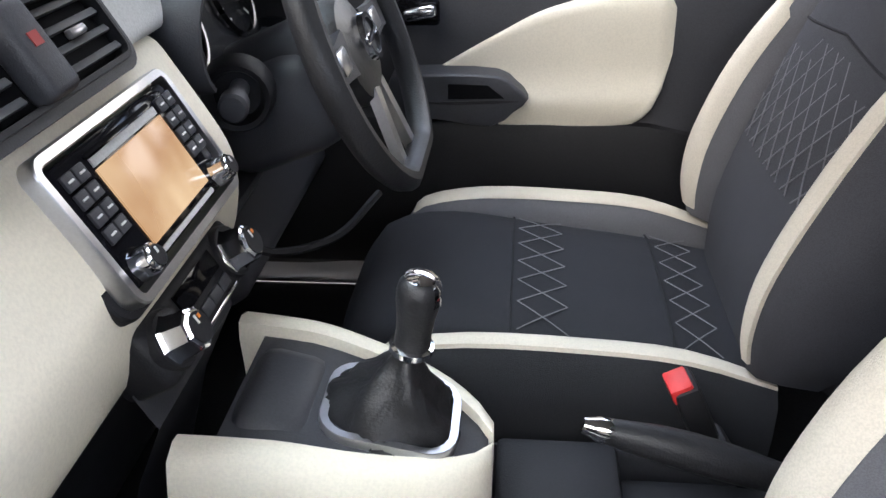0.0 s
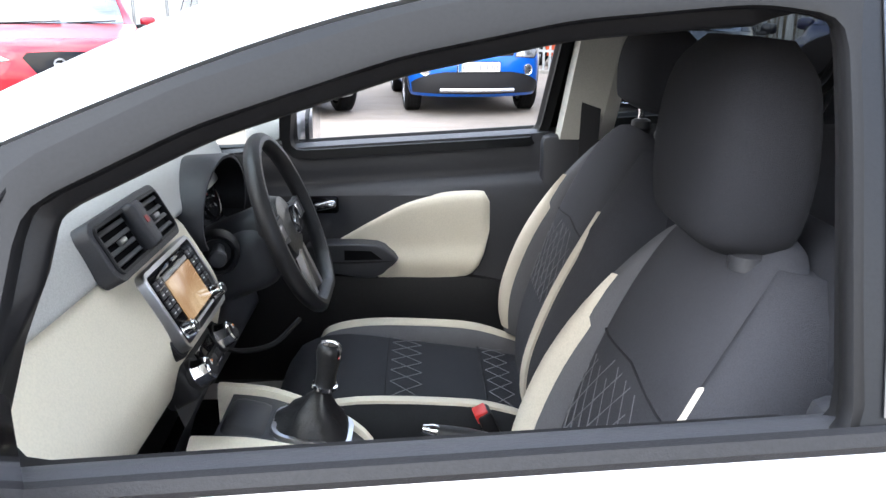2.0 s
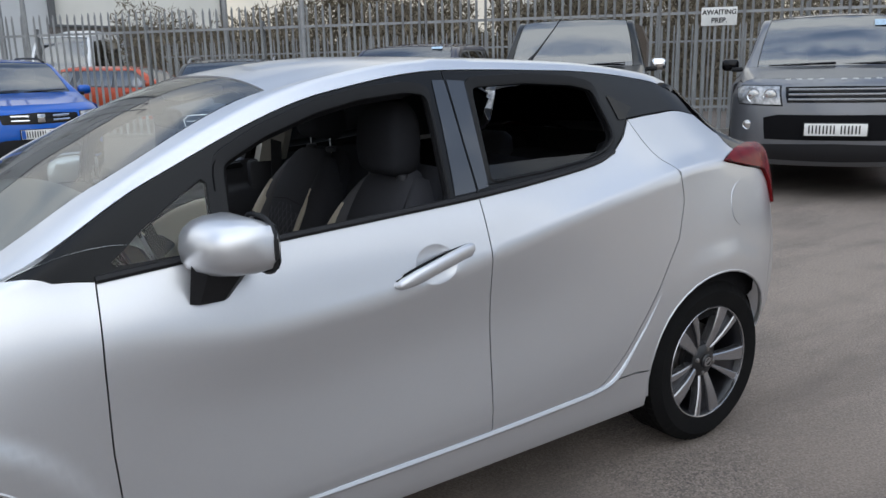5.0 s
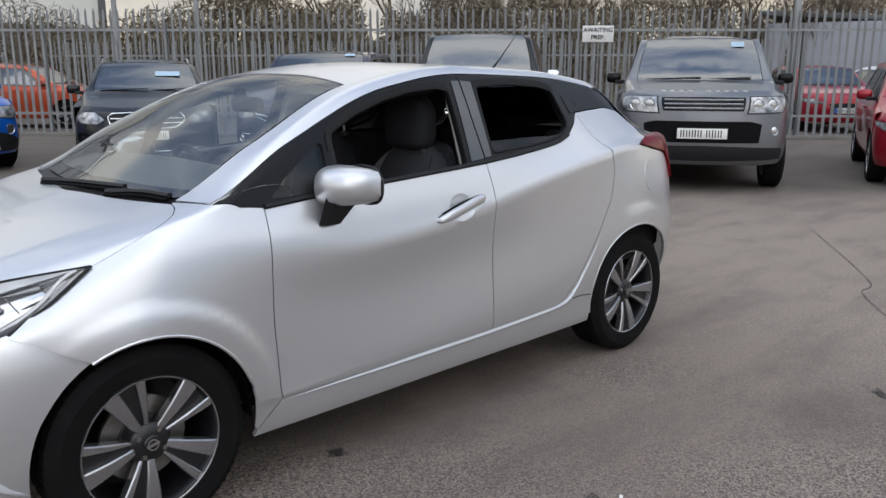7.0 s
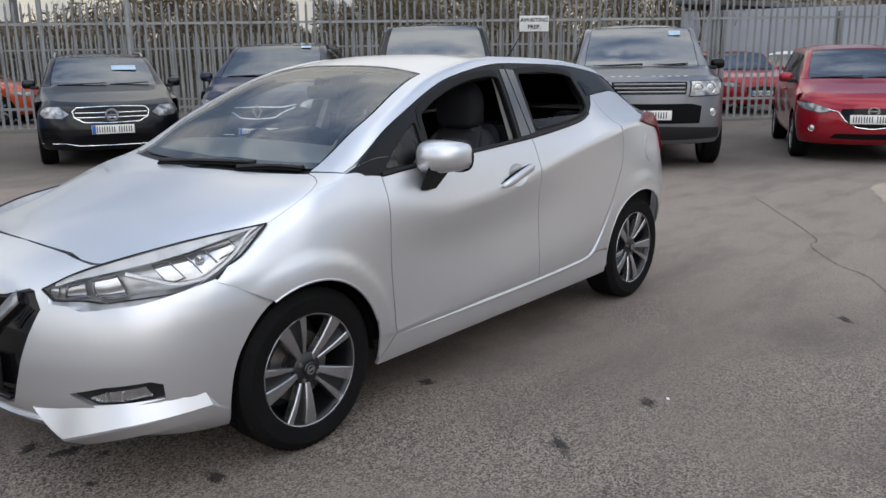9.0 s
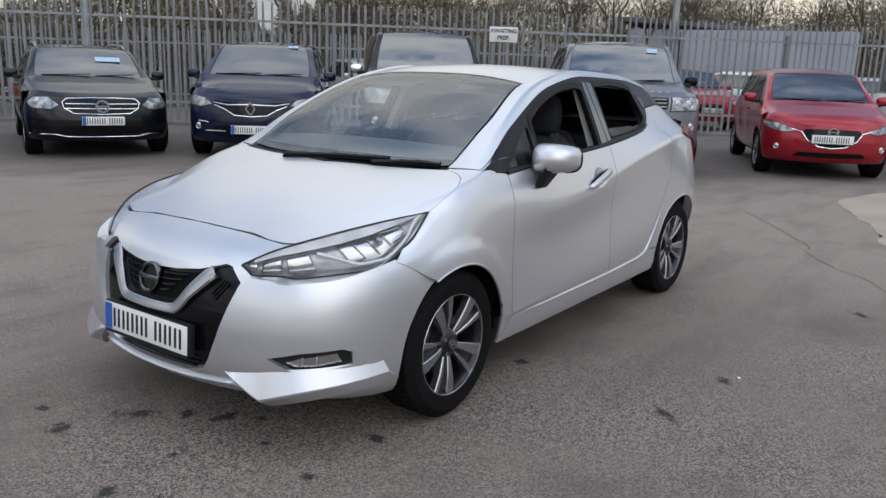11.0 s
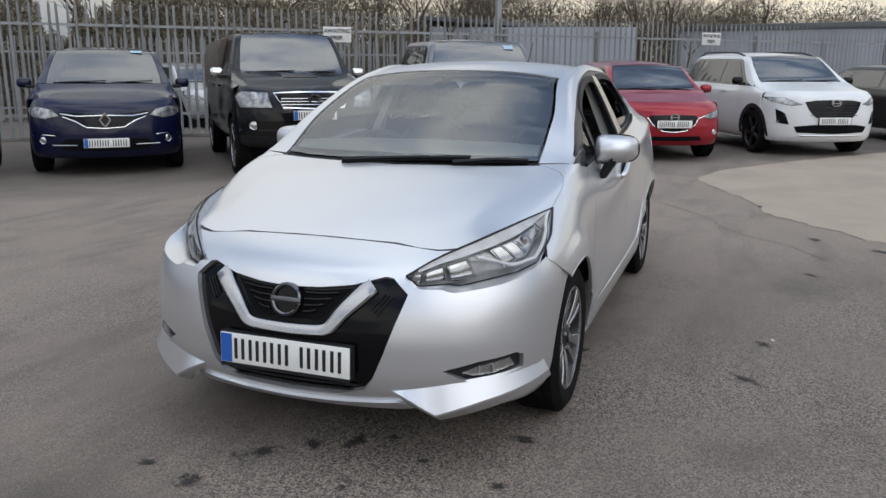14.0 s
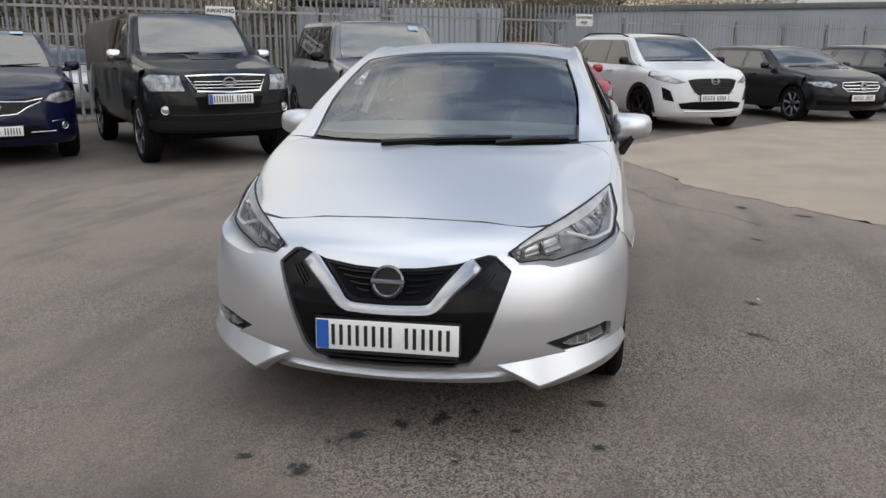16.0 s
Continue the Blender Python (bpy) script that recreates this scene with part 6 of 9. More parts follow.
front_seat(0.385, 0.06, True)

# rear bench
v, f = pads(smooth_line([(-1.86, 0.49, 0.98, 0.7), (-1.92, 0.53, 1, 1), (-2.15, 0.50, 1, 1), (-2.32, 0.48, 1, 0.8)], 3), 0.62, 0.075, 16, 0.35)
RB = fixed("rear_bench", v, f, CLOTH, CAR, "charcoal rear bench", sharp=60)
v, f = pads(smooth_line([(-2.30, 0.52, 1, 0.8), (-2.36, 0.70, 1, 1), (-2.43, 0.92, 1, 0.9), (-2.46, 1.0, 0.97, 0.4)], 3), 0.62, 0.075, 16, 0.35)
fixed("bench_back", v, f, CLOTH, RB, sharp=60)
for y in (-0.4, 0.4):
    v, f = pads([(-2.48, 0.98, 0.8, 0.6), (-2.49, 1.03, 1, 1), (-2.50, 1.09, 0.9, 0.8), (-2.505, 1.11, 0.6, 0.3)], 0.12, 0.05, 10, 0.6)
    fixed("headrest", [Vector(p) + Vector((0, y, 0)) for p in v], f, CLOTH, RB, sharp=60)
part("parcel_shelf", bm_box(0.42, 1.2, 0.03, pose(-2.68, 0, 0.98), 0.01), CARPET, CAR)
part("cabin_floor", bm_box(2.1, 1.42, 0.05, pose(-1.35, 0, 0.29), 0.01), CARPET, CAR, "black carpeted floor")
part("boot_back", bm_box(0.02, 1.26, 0.56, pose(-2.90, 0, 0.82), 0.005), CARPET, CAR)
part("boot_floor", bm_box(0.7, 1.1, 0.05, pose(-2.7, 0, 0.6), 0.01), CARPET, CAR)

# door cards, pillar trims, head lining
INS_T = Curve([(-1.26, 0.868), (-1.252, 0.893), (-1.235, 0.899), (-1.162, 0.896), (-1.058, 0.874), (-0.958, 0.826), (-0.85, 0.764)])
INS_B = Curve([(-1.26, 0.80), (-1.25, 0.755), (-1.237, 0.715), (-1.213, 0.682), (-1.17, 0.664), (-1.103, 0.652), (-1.039, 0.646), (-0.988, 0.660), (-0.93, 0.70), (-0.85, 0.755)])
CARD_Y = Curve([(0.60, 0.672), (0.70, 0.680), (0.76, 0.685), (0.84, 0.690), (0.905, 0.705)])
SILL = Curve([(-1.484, 1.044), (-1.37, 1.036), (-1.1, 1.020), (-0.8, 1.002), (-0.444, 0.974)])
card = smooth_line([(0.776, 1.022), (0.768, 1.026), (0.752, 1.022), (0.742, 0.985), (0.742, 0.945), (0.728, 0.930), (0.705, 0.905), (0.690, 0.84), (0.685, 0.76), (0.680, 0.70), (0.672, 0.60), (0.690, 0.45), (0.72, 0.36)], 3)
for sgn in (1, -1):
    v, f = loft([[(x, sgn * (y - (0.012 if x > -0.6 else 0)), z + (x + 1.35) * 0.055 * (-1) * (1 if z > 0.9 else 0)) for y, z in card] for x in np.linspace(-0.43, -1.475, 14)], closed=False)
    DC = fixed("door_card", v, f, SOFT_BLACK, CAR, "black door card with beige insert")
    rings = []
    for x in np.linspace(-0.852, -1.2585, 30):
        e = min(1.0, (-0.850 - x) / 0.012, (x + 1.260) / 0.012)
        z0, z1 = INS_B(x), INS_T(x)
        ring = []
        for u in (0, 0.02, 0.06, 0.14, 0.22, 0.30, 0.36, 0.42, 0.5, 0.6, 0.7, 0.8, 0.9, 0.96, 0.985, 1.0):
            z = z0 + (z1 - z0) * u
            edge = min(1.0, u / 0.05, (1 - u) / 0.05) ** 0.5 * e ** 0.5
            swell = 0.016 * math.exp(-((z - 0.715) / 0.032) ** 2) + 0.006 * math.exp(-((z - 0.885) / 0.03) ** 2)
            ring.append((x, sgn * (CARD_Y(z) + 0.003 - (0.010 + swell) * edge), z))
        rings.append(ring)
    v, f = loft(rings, closed=False, caps=False)
    fixed("beige_insert", v, f if sgn < 0 else [q[::-1] for q in f], BEIGE, DC, "padded beige door insert with a soft ledge", sharp=80)
    # lower moulding of darker plastic; its black also holds the shade down there
    pocket = [(0.690, 0.690), (0.668, 0.680), (0.655, 0.640), (0.652, 0.56), (0.660, 0.46), (0.69, 0.38)]
    v, f = loft([[(x, sgn * (y + (0.03 * max(0.0, (abs(x + 0.92) - 0.40) / 0.1))), z - 0.05 * max(0.0, (-1.2 - x) / 0.25)) for y, z in pocket] for x in np.linspace(-0.46, -1.44, 15)], closed=False)
    fixed("door_pocket", v, f, BLACK, DC, "hard black lower door moulding, darkened for shade")
    arm = smooth_line([(-0.79, 0.768), (-0.88, 0.778), (-0.97, 0.774), (-1.000, 0.756), (-1.022, 0.733), (-1.000, 0.712), (-0.962, 0.686), (-0.88, 0.696), (-0.79, 0.712)], 2, True)
    rings = [[(-0.92 + (x + 0.92) * k, sgn * y, 0.733 + (z - 0.733) * k) for x, z in arm] for y, k in ((0.70, 1.0), (0.640, 1.0), (0.632, 0.975), (0.629, 0.93))]
    v, f = loft(rings)
    fixed("armrest", v, f if sgn > 0 else [q[::-1] for q in f], SOFT_BLACK, DC, "black armrest with pull recess", sharp=50)
    v, f = prism([(-0.888, 0.762), (-0.955, 0.760), (-0.982, 0.738), (-0.888, 0.736)], 0.003, lambda a, b, d: Vector((a, sgn * (0.6295 - d), b)))
    fixed("pull_recess", v, f, DARK, DC)
    v, f = tube([(-0.80, sgn * 0.634, 0.730), (-0.90, sgn * 0.6285, 0.729), (-1.012, sgn * 0.632, 0.732)], 0.003, 6)
    fixed("armrest_seam", v, f, BLACK, DC)
    v, f = loft([[(x, sgn * y, SILL(x) + z) for y, z in ((0.748, -0.03), (0.750, 0.002), (0.770, 0.010), (0.800, 0.008))] for x in np.linspace(-0.46, -1.475, 12)], closed=False, caps=False)
    fixed("sill_trim", v, f if sgn < 0 else [q[::-1] for q in f], SOFT_BLACK, DC, "black trim along the window sill")
    bm = bm_box(0.075, 0.018, 0.045, pose(-0.835, sgn * 0.680, 0.868), 0.008)
    part("door_lever_bowl", bm, GLOSS_BLACK, DC)
    part("door_lever", bm_box(0.055, 0.03, 0.020, pose(-0.842, sgn * 0.660, 0.872, 0, 10), 0.008, 3), CHROME, DC, "chrome inner door lever")
    v, f = loft([[(x, sgn * y, z) for y, z in ((0.79, 1.08), (0.765, 1.06), (0.74, 0.9), (0.72, 0.5), (0.74, 0.36))] for x in np.linspace(-1.52, -2.3, 8)], closed=False)
    fixed("rear_door_card", v, f, SOFT_BLACK, CAR)
    for x0, x1 in ((-1.40, -1.53),):
        rings = []
        for t in np.linspace(0, 1, 6):
            y = 0.738 - 0.15 * t
            z = 1.03 + 0.35 * t
            xa = -1.428 - 0.03 * t
            rings.append([(xa, sgn * (y + 0.01), z), (xa - 0.005, sgn * (y - 0.035), z), (xa - 0.10, sgn * (y - 0.045), z), (xa - 0.14, sgn * (y - 0.02), z), (xa - 0.14, sgn * (y + 0.01), z)])
        v, f = loft(rings)
        fixed("pillar_trim", v, f, LINING, CAR, "pale pillar trim")
        part("lower_pillar_trim", bm_box(0.17, 0.05, 0.72, pose(-1.475, sgn * 0.73, 0.68), 0.02), SOFT_BLACK, CAR)
    bt = [(-1.50, sgn * 0.648, 1.235), (-1.50, sgn * 0.675, 1.0), (-1.50, sgn * 0.69, 0.75), (-1.49, sgn * 0.68, 0.45)]
    v, f = loft([[(x - 0.024, y, z), (x + 0.024, y, z), (x + 0.024, y - sgn * 0.003, z), (x - 0.024, y - sgn * 0.003, z)] for x, y, z in bt])
    fixed("seat_belt", v, f, STRAP, CAR, "black seat belt")
    part("belt_guide", bm_box(0.075, 0.03, 0.04, pose(-1.50, sgn * 0.645, 1.235), 0.012, 3), LINING, CAR, "pale belt guide")
    # inner skins of the rear quarter and of the windscreen pillar
    sheet("inner_quarter", panel(SKIN, SKIN.xz([(-2.12, 1.08), (-2.12, 0.45), (-2.98, 0.5), (-3.06, 1.08), (-2.6, 1.12)]), 1.0, 0.16, 0.07, lift=-0.06, flange=0, mirror=sgn < 0), CARPET, CAR)
    sheet("inner_quarter", panel(SKIN, [(-2.12, 5.9), (-2.12, 7.0), (-2.6, 7.0), (-2.62, 6.0)], 1.0, 0.3, 0.07, lift=-0.05, flange=0, mirror=sgn < 0), SOFT_BLACK, CAR)
    sheet("inner_pillar", panel(SKIN, [(-0.30, 7.05), (-0.95, 7.05), (-1.45, 6.95), (-1.45, 7.5), (-0.98, 7.9), (-0.30, 7.9)], 1.0, 0.16, 0.05, lift=-0.03, flange=0.0, mirror=sgn < 0), LINING, CAR, "pale windscreen pillar trim")
lining = [(-0.99, 10), (-0.99, 8.1), (-1.2, 7.3), (-2.0, 7.2), (-2.55, 7.4), (-2.6, 8), (-2.62, 10)]
sheet("headlining", panel(SKIN, lining, 1.0, 0.19, 0.08, both=True, lift=-0.035, flange=0), LINING, CAR, "pale head lining")
part("rear_view_mirror", bm_box(0.035, 0.24, 0.065, pose(-0.86, 0, 1.275, 0, 8), 0.02, 3), SOFT_BLACK, CAR, "black rear view mirror")
part("mirror_stem", bm_box(0.05, 0.03, 0.06, pose(-0.83, 0, 1.315), 0.01), SOFT_BLACK, CAR)
for y in (-0.33, 0.33):
    part("sun_visor", bm_box(0.15, 0.36, 0.02, pose(-1.03, y, 1.345, 0, 12), 0.008), LINING, CAR, "pale sun visor")


# ---- ground ----
def ground_material():
    m = bpy.data.materials.new("tarmac")
    m.use_nodes = True
    n, k = m.node_tree.nodes, m.node_tree.links
    b = n["Principled BSDF"]
    b.inputs["Roughness"].default_value = 0.9
    co = n.new("ShaderNodeTexCoord")

    def noise(scale, detail, rough=0.55):
        t = n.new("ShaderNodeTexNoise")
        t.inputs["Scale"].default_value, t.inputs["Detail"].default_value, t.inputs["Roughness"].default_value = scale, detail, rough
        k.new(co.outputs["Object"], t.inputs["Vector"])
        return t.outputs["Fac"]

    def ramp(src, a, b_, most=1.0):
        r = n.new("ShaderNodeMapRange")
        r.inputs[1].default_value, r.inputs[2].default_value, r.inputs[4].default_value = a, b_, most
        k.new(src, r.inputs[0])
        return r.outputs[0]

    def mix(fac, a, b_):
        x = n.new("ShaderNodeMix")
        x.data_type = "RGBA"
        k.new(fac, x.inputs[0])
        for i, c in ((6, a), (7, b_)):
            if isinstance(c, tuple):
                x.inputs[i].default_value = (*c, 1)
            else:
                k.new(c, x.inputs[i])
        return x.outputs[2]
    vor = n.new("ShaderNodeTexVoronoi")
    vor.inputs["Scale"].default_value = 150
    k.new(co.outputs["Object"], vor.inputs["Vector"])
    sep = n.new("ShaderNodeSeparateColor")
    k.new(vor.outputs["Color"], sep.inputs[0])
    stones = mix(ramp(sep.outputs[0], 0.12, 0.95), (0.030, 0.025, 0.022), (0.335, 0.278, 0.234))
    worn = mix(ramp(noise(0.55, 5), 0.40, 0.62, 0.80), stones, (0.190, 0.153, 0.128))
    dark = mix(ramp(noise(0.9, 6), 0.52, 0.70, 0.80), worn, (0.066, 0.055, 0.048))
    grit = mix(ramp(noise(130, 3), 0.46, 0.66, 0.5), dark, (0.056, 0.048, 0.042))
    fine = mix(ramp(noise(260, 2), 0.54, 0.74, 0.7), grit, (0.245, 0.208, 0.176))
    # the yard is paler and browner where traffic has scoured it, beyond the car's tail
    where = n.new("ShaderNodeSeparateXYZ")
    k.new(co.outputs["Object"], where.inputs[0])
    shift = n.new("ShaderNodeMath")
    shift.operation, shift.inputs[1].default_value = "MULTIPLY_ADD", 3.0
    k.new(noise(0.7, 5), shift.inputs[0])
    k.new(where.outputs["X"], shift.inputs[2])
    side_ = n.new("ShaderNodeMath")
    side_.operation = "MULTIPLY"
    k.new(ramp(shift.outputs[0], -0.2, -3.0, 0.72), side_.inputs[0])
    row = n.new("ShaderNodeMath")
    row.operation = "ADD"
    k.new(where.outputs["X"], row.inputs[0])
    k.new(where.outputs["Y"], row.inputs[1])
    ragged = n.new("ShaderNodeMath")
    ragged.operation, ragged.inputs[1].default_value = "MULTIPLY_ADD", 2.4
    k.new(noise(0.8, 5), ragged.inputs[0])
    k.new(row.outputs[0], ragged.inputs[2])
    open_ = n.new("ShaderNodeMath")
    open_.operation = "MULTIPLY"
    k.new(ramp(where.outputs["Y"], -2.8, -0.2), open_.inputs[0])
    k.new(ramp(ragged.outputs[0], -8.6, -6.4), open_.inputs[1])
    k.new(open_.outputs[0], side_.inputs[1])
    scoured = mix(ramp(noise(95, 4), 0.36, 0.62), (0.175, 0.144, 0.120), (0.350, 0.288, 0.238))
    scoured = mix(ramp(noise(1.7, 5), 0.52, 0.72, 0.6), scoured, (0.150, 0.126, 0.107))
    fine = mix(side_.outputs[0], fine, scoured)
    # dust towards the row beyond the car, and long drifts of darker grit
    dust = n.new("ShaderNodeMath")
    dust.operation, dust.inputs[1].default_value = "MULTIPLY_ADD", -2.2
    k.new(noise(0.6, 5), dust.inputs[0])
    k.new(where.outputs["Y"], dust.inputs[2])
    fine = mix(ramp(dust.outputs[0], -1.7, -4.0, 0.62), fine, scoured)
    turn = n.new("ShaderNodeMapping")
    turn.inputs["Rotation"].default_value, turn.inputs["Scale"].default_value = (0, 0, 0.7), (0.45, 1.9, 1.0)
    k.new(co.outputs["Object"], turn.inputs[0])
    drift = n.new("ShaderNodeTexNoise")
    drift.inputs["Scale"].default_value, drift.inputs["Detail"].default_value, drift.inputs["Roughness"].default_value = 1.1, 7, 0.62
    k.new(turn.outputs[0], drift.inputs["Vector"])
    fine = mix(ramp(drift.outputs["Fac"], 0.50, 0.68, 0.50), fine, (0.088, 0.072, 0.061))
    # darker along and beyond the parked row, with a ragged edge
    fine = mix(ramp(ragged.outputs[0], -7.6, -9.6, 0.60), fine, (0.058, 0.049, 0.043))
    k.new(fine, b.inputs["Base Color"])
    bu = n.new("ShaderNodeBump")
    bu.inputs["Strength"].default_value, bu.inputs["Distance"].default_value = 0.45, 0.005
    k.new(vor.outputs["Distance"], bu.inputs["Height"])
    k.new(bu.outputs[0], b.inputs["Normal"])
    return m


TARMAC = ground_material()
PALE = mat("pale_concrete", (0.41, 0.335, 0.265), 0.9, grain=0.4, grain_size=160, stain=0.5, stain_size=1.2, bump=0.4, bump_size=180, tint=(0.27, 0.225, 0.185))
v, f = [], []
N = 41
for i in range(N):
    for j in range(N):
        a = (i - N // 2) / (N // 2)
        b = (j - N // 2) / (N // 2)
        v.append(Vector((-4 + 400 * a * abs(a) ** 2, -2 + 400 * b * abs(b) ** 2, 0)))
f = [(i * N + j, (i + 1) * N + j, (i + 1) * N + j + 1, i * N + j + 1) for i in range(N - 1) for j in range(N - 1)]
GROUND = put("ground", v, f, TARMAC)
tagged(GROUND, "worn grey tarmac car park with stains and cracks", "ground", kind="structure")


# pale worn concrete, cracks and stains let into the tarmac
def blot(name, outline, material, label, z, step=0.12, rough=0.03, seed=1):
    """A thin flat sheet with an uneven edge."""
    rg = random.Random(seed)
    pts = []
    for i in range(len(outline)):
        a, b = outline[i], outline[(i + 1) % len(outline)]
        d = math.hypot(b[0] - a[0], b[1] - a[1])
        m = max(1, int(d / step))
        for j in range(m):
            t = j / m
            pts.append((a[0] + (b[0] - a[0]) * t + rg.gauss(0, rough), a[1] + (b[1] - a[1]) * t + rg.gauss(0, rough)))
    bm = bmesh.new()
    bm.faces.new([bm.verts.new((x, y, z)) for x, y in pts])
    bmesh.ops.triangulate(bm, faces=bm.faces[:])
    return tagged(part(name, bm, material, None), label, "ground mark", "marks on the tarmac", kind="structure")


CRACK = mat("dirt_filled_crack", (0.070, 0.060, 0.052), 0.9, grain=0.6, grain_size=90, stain=0.8, stain_size=6, bump=0.4, bump_size=160, tint=(0.13, 0.11, 0.095))


def spot_material():
    """A stain on a unit disc: dense in the middle, broken up towards its edge, another on each object."""
    m = bpy.data.materials.new("oil_spot")
    m.use_nodes = True
    n, k = m.node_tree.nodes, m.node_tree.links
    b, out = n["Principled BSDF"], n["Material Output"]
    b.inputs["Base Color"].default_value, b.inputs["Roughness"].default_value = (0.030, 0.028, 0.027, 1), 0.8
    co, info, tr, mx = n.new("ShaderNodeTexCoord"), n.new("ShaderNodeObjectInfo"), n.new("ShaderNodeBsdfTransparent"), n.new("ShaderNodeMixShader")
    ln = n.new("ShaderNodeVectorMath")
    ln.operation = "LENGTH"
    k.new(co.outputs["Object"], ln.inputs[0])
    w = n.new("ShaderNodeMath")
    w.operation, w.inputs[1].default_value = "MULTIPLY", 60.0
    k.new(info.outputs["Random"], w.inputs[0])
    no = n.new("ShaderNodeTexNoise")
    no.noise_dimensions = "4D"
    no.inputs["Scale"].default_value, no.inputs["Detail"].default_value, no.inputs["Roughness"].default_value = 2.2, 6, 0.7
    k.new(co.outputs["Object"], no.inputs["Vector"])
    k.new(w.outputs[0], no.inputs["W"])
    gap = n.new("ShaderNodeMath")
    gap.operation, gap.inputs[1].default_value = "MULTIPLY_ADD", 2.4
    k.new(no.outputs["Fac"], gap.inputs[0])
    inv = n.new("ShaderNodeMath")
    inv.operation, inv.inputs[0].default_value = "SUBTRACT", -0.55
    k.new(ln.outputs["Value"], inv.inputs[1])
    k.new(inv.outputs[0], gap.inputs[2])
    r = n.new("ShaderNodeMapRange")
    r.inputs[1].default_value, r.inputs[2].default_value, r.inputs[4].default_value = 0.0, 0.45, 0.85
    k.new(gap.outputs[0], r.inputs[0])
    k.new(r.outputs[0], mx.inputs[0])
    k.new(tr.outputs[0], mx.inputs[1])
    k.new(b.outputs[0], mx.inputs[2])
    k.new(mx.outputs[0], out.inputs[0])
    return m


SPOT = mesh_of("oil_stain", [(0, 0, 0)] + [(math.cos(a), math.sin(a), 0) for a in np.linspace(0, 2 * math.pi, 24, endpoint=False)], [(0, 1 + i, 1 + (i + 1) % 24) for i in range(24)], spot_material())
blot("concrete_patch", [(-8.1, 0.82), (-7.9, 0.87), (-6.2, 1.54), (-5.44, 1.74), (-4.1, 2.7), (-3.6, 3.1), (-4.5, 5.5), (-8.0, 8.5), (-15.0, 8.5), (-15.0, 5.0), (-11.0, 2.2), (-9.2, 1.1)], PALE, "pale worn concrete patch in the tarmac", 0.004, 0.10, 0.022, 3)
line = smooth_line([(-6.5, 0.13), (-4.98, 1.15), (-4.6, 1.25), (-4.13, 1.57), (-3.89, 1.83), (-3.4, 2.1)], 6)
blot("crack", [(x, y + 0.0045) for x, y in line] + [(x, y - 0.0045) for x, y in line[::-1]], CRACK, "dark crack in the tarmac", 0.003, 0.05, 0.0016, 5)
for i, (x, y, r) in enumerate(((0.82, -0.10, 0.05), (0.70, 0.04, 0.035), (0.62, 0.18, 0.045), (0.54, 0.30, 0.03), (0.75, 0.79, 0.03), (1.11, -0.22, 0.042), (0.88, -0.17, 0.03), (-0.74, 0.77, 0.04), (0.37, 0.77, 0.04), (0.68, 0.48, 0.03), (1.25, 0.35, 0.035), (1.6, 0.1, 0.03), (0.95, 0.3, 0.02), (1.05, -0.45, 0.025))):
    rg = random.Random(i)
    o = new("oil_stain", SPOT)
    o.matrix_basis = pose(x, y, 0.004, 0, 0, rg.uniform(0, 360)) @ Matrix.Diagonal((r * rg.uniform(1.6, 2.4), r * rg.uniform(1.2, 1.8), 1, 1))
    tagged(o, "small dark oil spot on the tarmac", "ground mark", "marks on the tarmac", kind="structure")
for i in range(9):
    rg = random.Random(50 + i)
    o = new("oil_stain", SPOT)
    o.matrix_basis = pose(rg.uniform(-4.5, 2.2), rg.uniform(1.3, 2.6), 0.004, 0, 0, rg.uniform(0, 360)) @ Matrix.Diagonal((rg.uniform(0.05, 0.16), rg.uniform(0.04, 0.09), 1, 1))
    tagged(o, "faint dark spot on the tarmac", "ground mark", "marks on the tarmac", kind="structure")
part_bit = part("paint_speck", bm_box(0.02, 0.012, 0.004, None, 0.001), WHITE, None, at=pose(-1.26, 1.69, 0.003, 0, 0, 30))
tagged(part_bit, "small white paint speck on the tarmac", "ground mark", "marks on the tarmac", kind="structure")


# ---- the other vehicles ----
def paint(name, color, metal=0.3, rough=0.28, coat=0.75):
    return mat(name, color, rough, metal, coat, grain=0.12, grain_size=900, stain=0.15, stain_size=2.5, spec=0.12, coat_rough=0.015)


NAVY = paint("navy_paint", (0.004, 0.006, 0.030), 0.0, 0.4, 0.6)
NEAR_BLACK = paint("blue_black_paint", (0.003, 0.0035, 0.006), 0.0, 0.4, 0.6)
GREY_BLACK = paint("dark_green_grey_paint", (0.0035, 0.0042, 0.0045), 0.0, 0.4, 0.55)
GREY = paint("grey_metallic_paint", (0.165, 0.17, 0.185), 0.5, 0.32)
RED = paint("red_paint", (0.30, 0.010, 0.022))
CAR_WHITE = paint("white_paint", (0.72, 0.73, 0.74), 0.0)
BLUE = paint("bright_blue_paint", (0.008, 0.095, 0.45))
PALE_SILVER = paint("pale_silver_paint", (0.50, 0.51, 0.52), 0.6, 0.35)
ORANGE = paint("orange_red_paint", (0.45, 0.075, 0.03))
CANVAS = mat("brown_canvas", (0.13, 0.105, 0.085), 0.9, grain=0.4, stain=0.4, stain_size=5, bump=0.3, bump_size=90)
CAR_GLASS = glass_mat("car_glass", (0.12, 0.15, 0.16), 2.9)
STEEL_MESH = mat("grey_grille_mesh", (0.30, 0.30, 0.31), 0.45, 0.5, grain=0.5, grain_size=80)
CABIN = mat("dark_cabin", (0.02, 0.02, 0.022), 0.85, grain=0.3, stain=0.3)
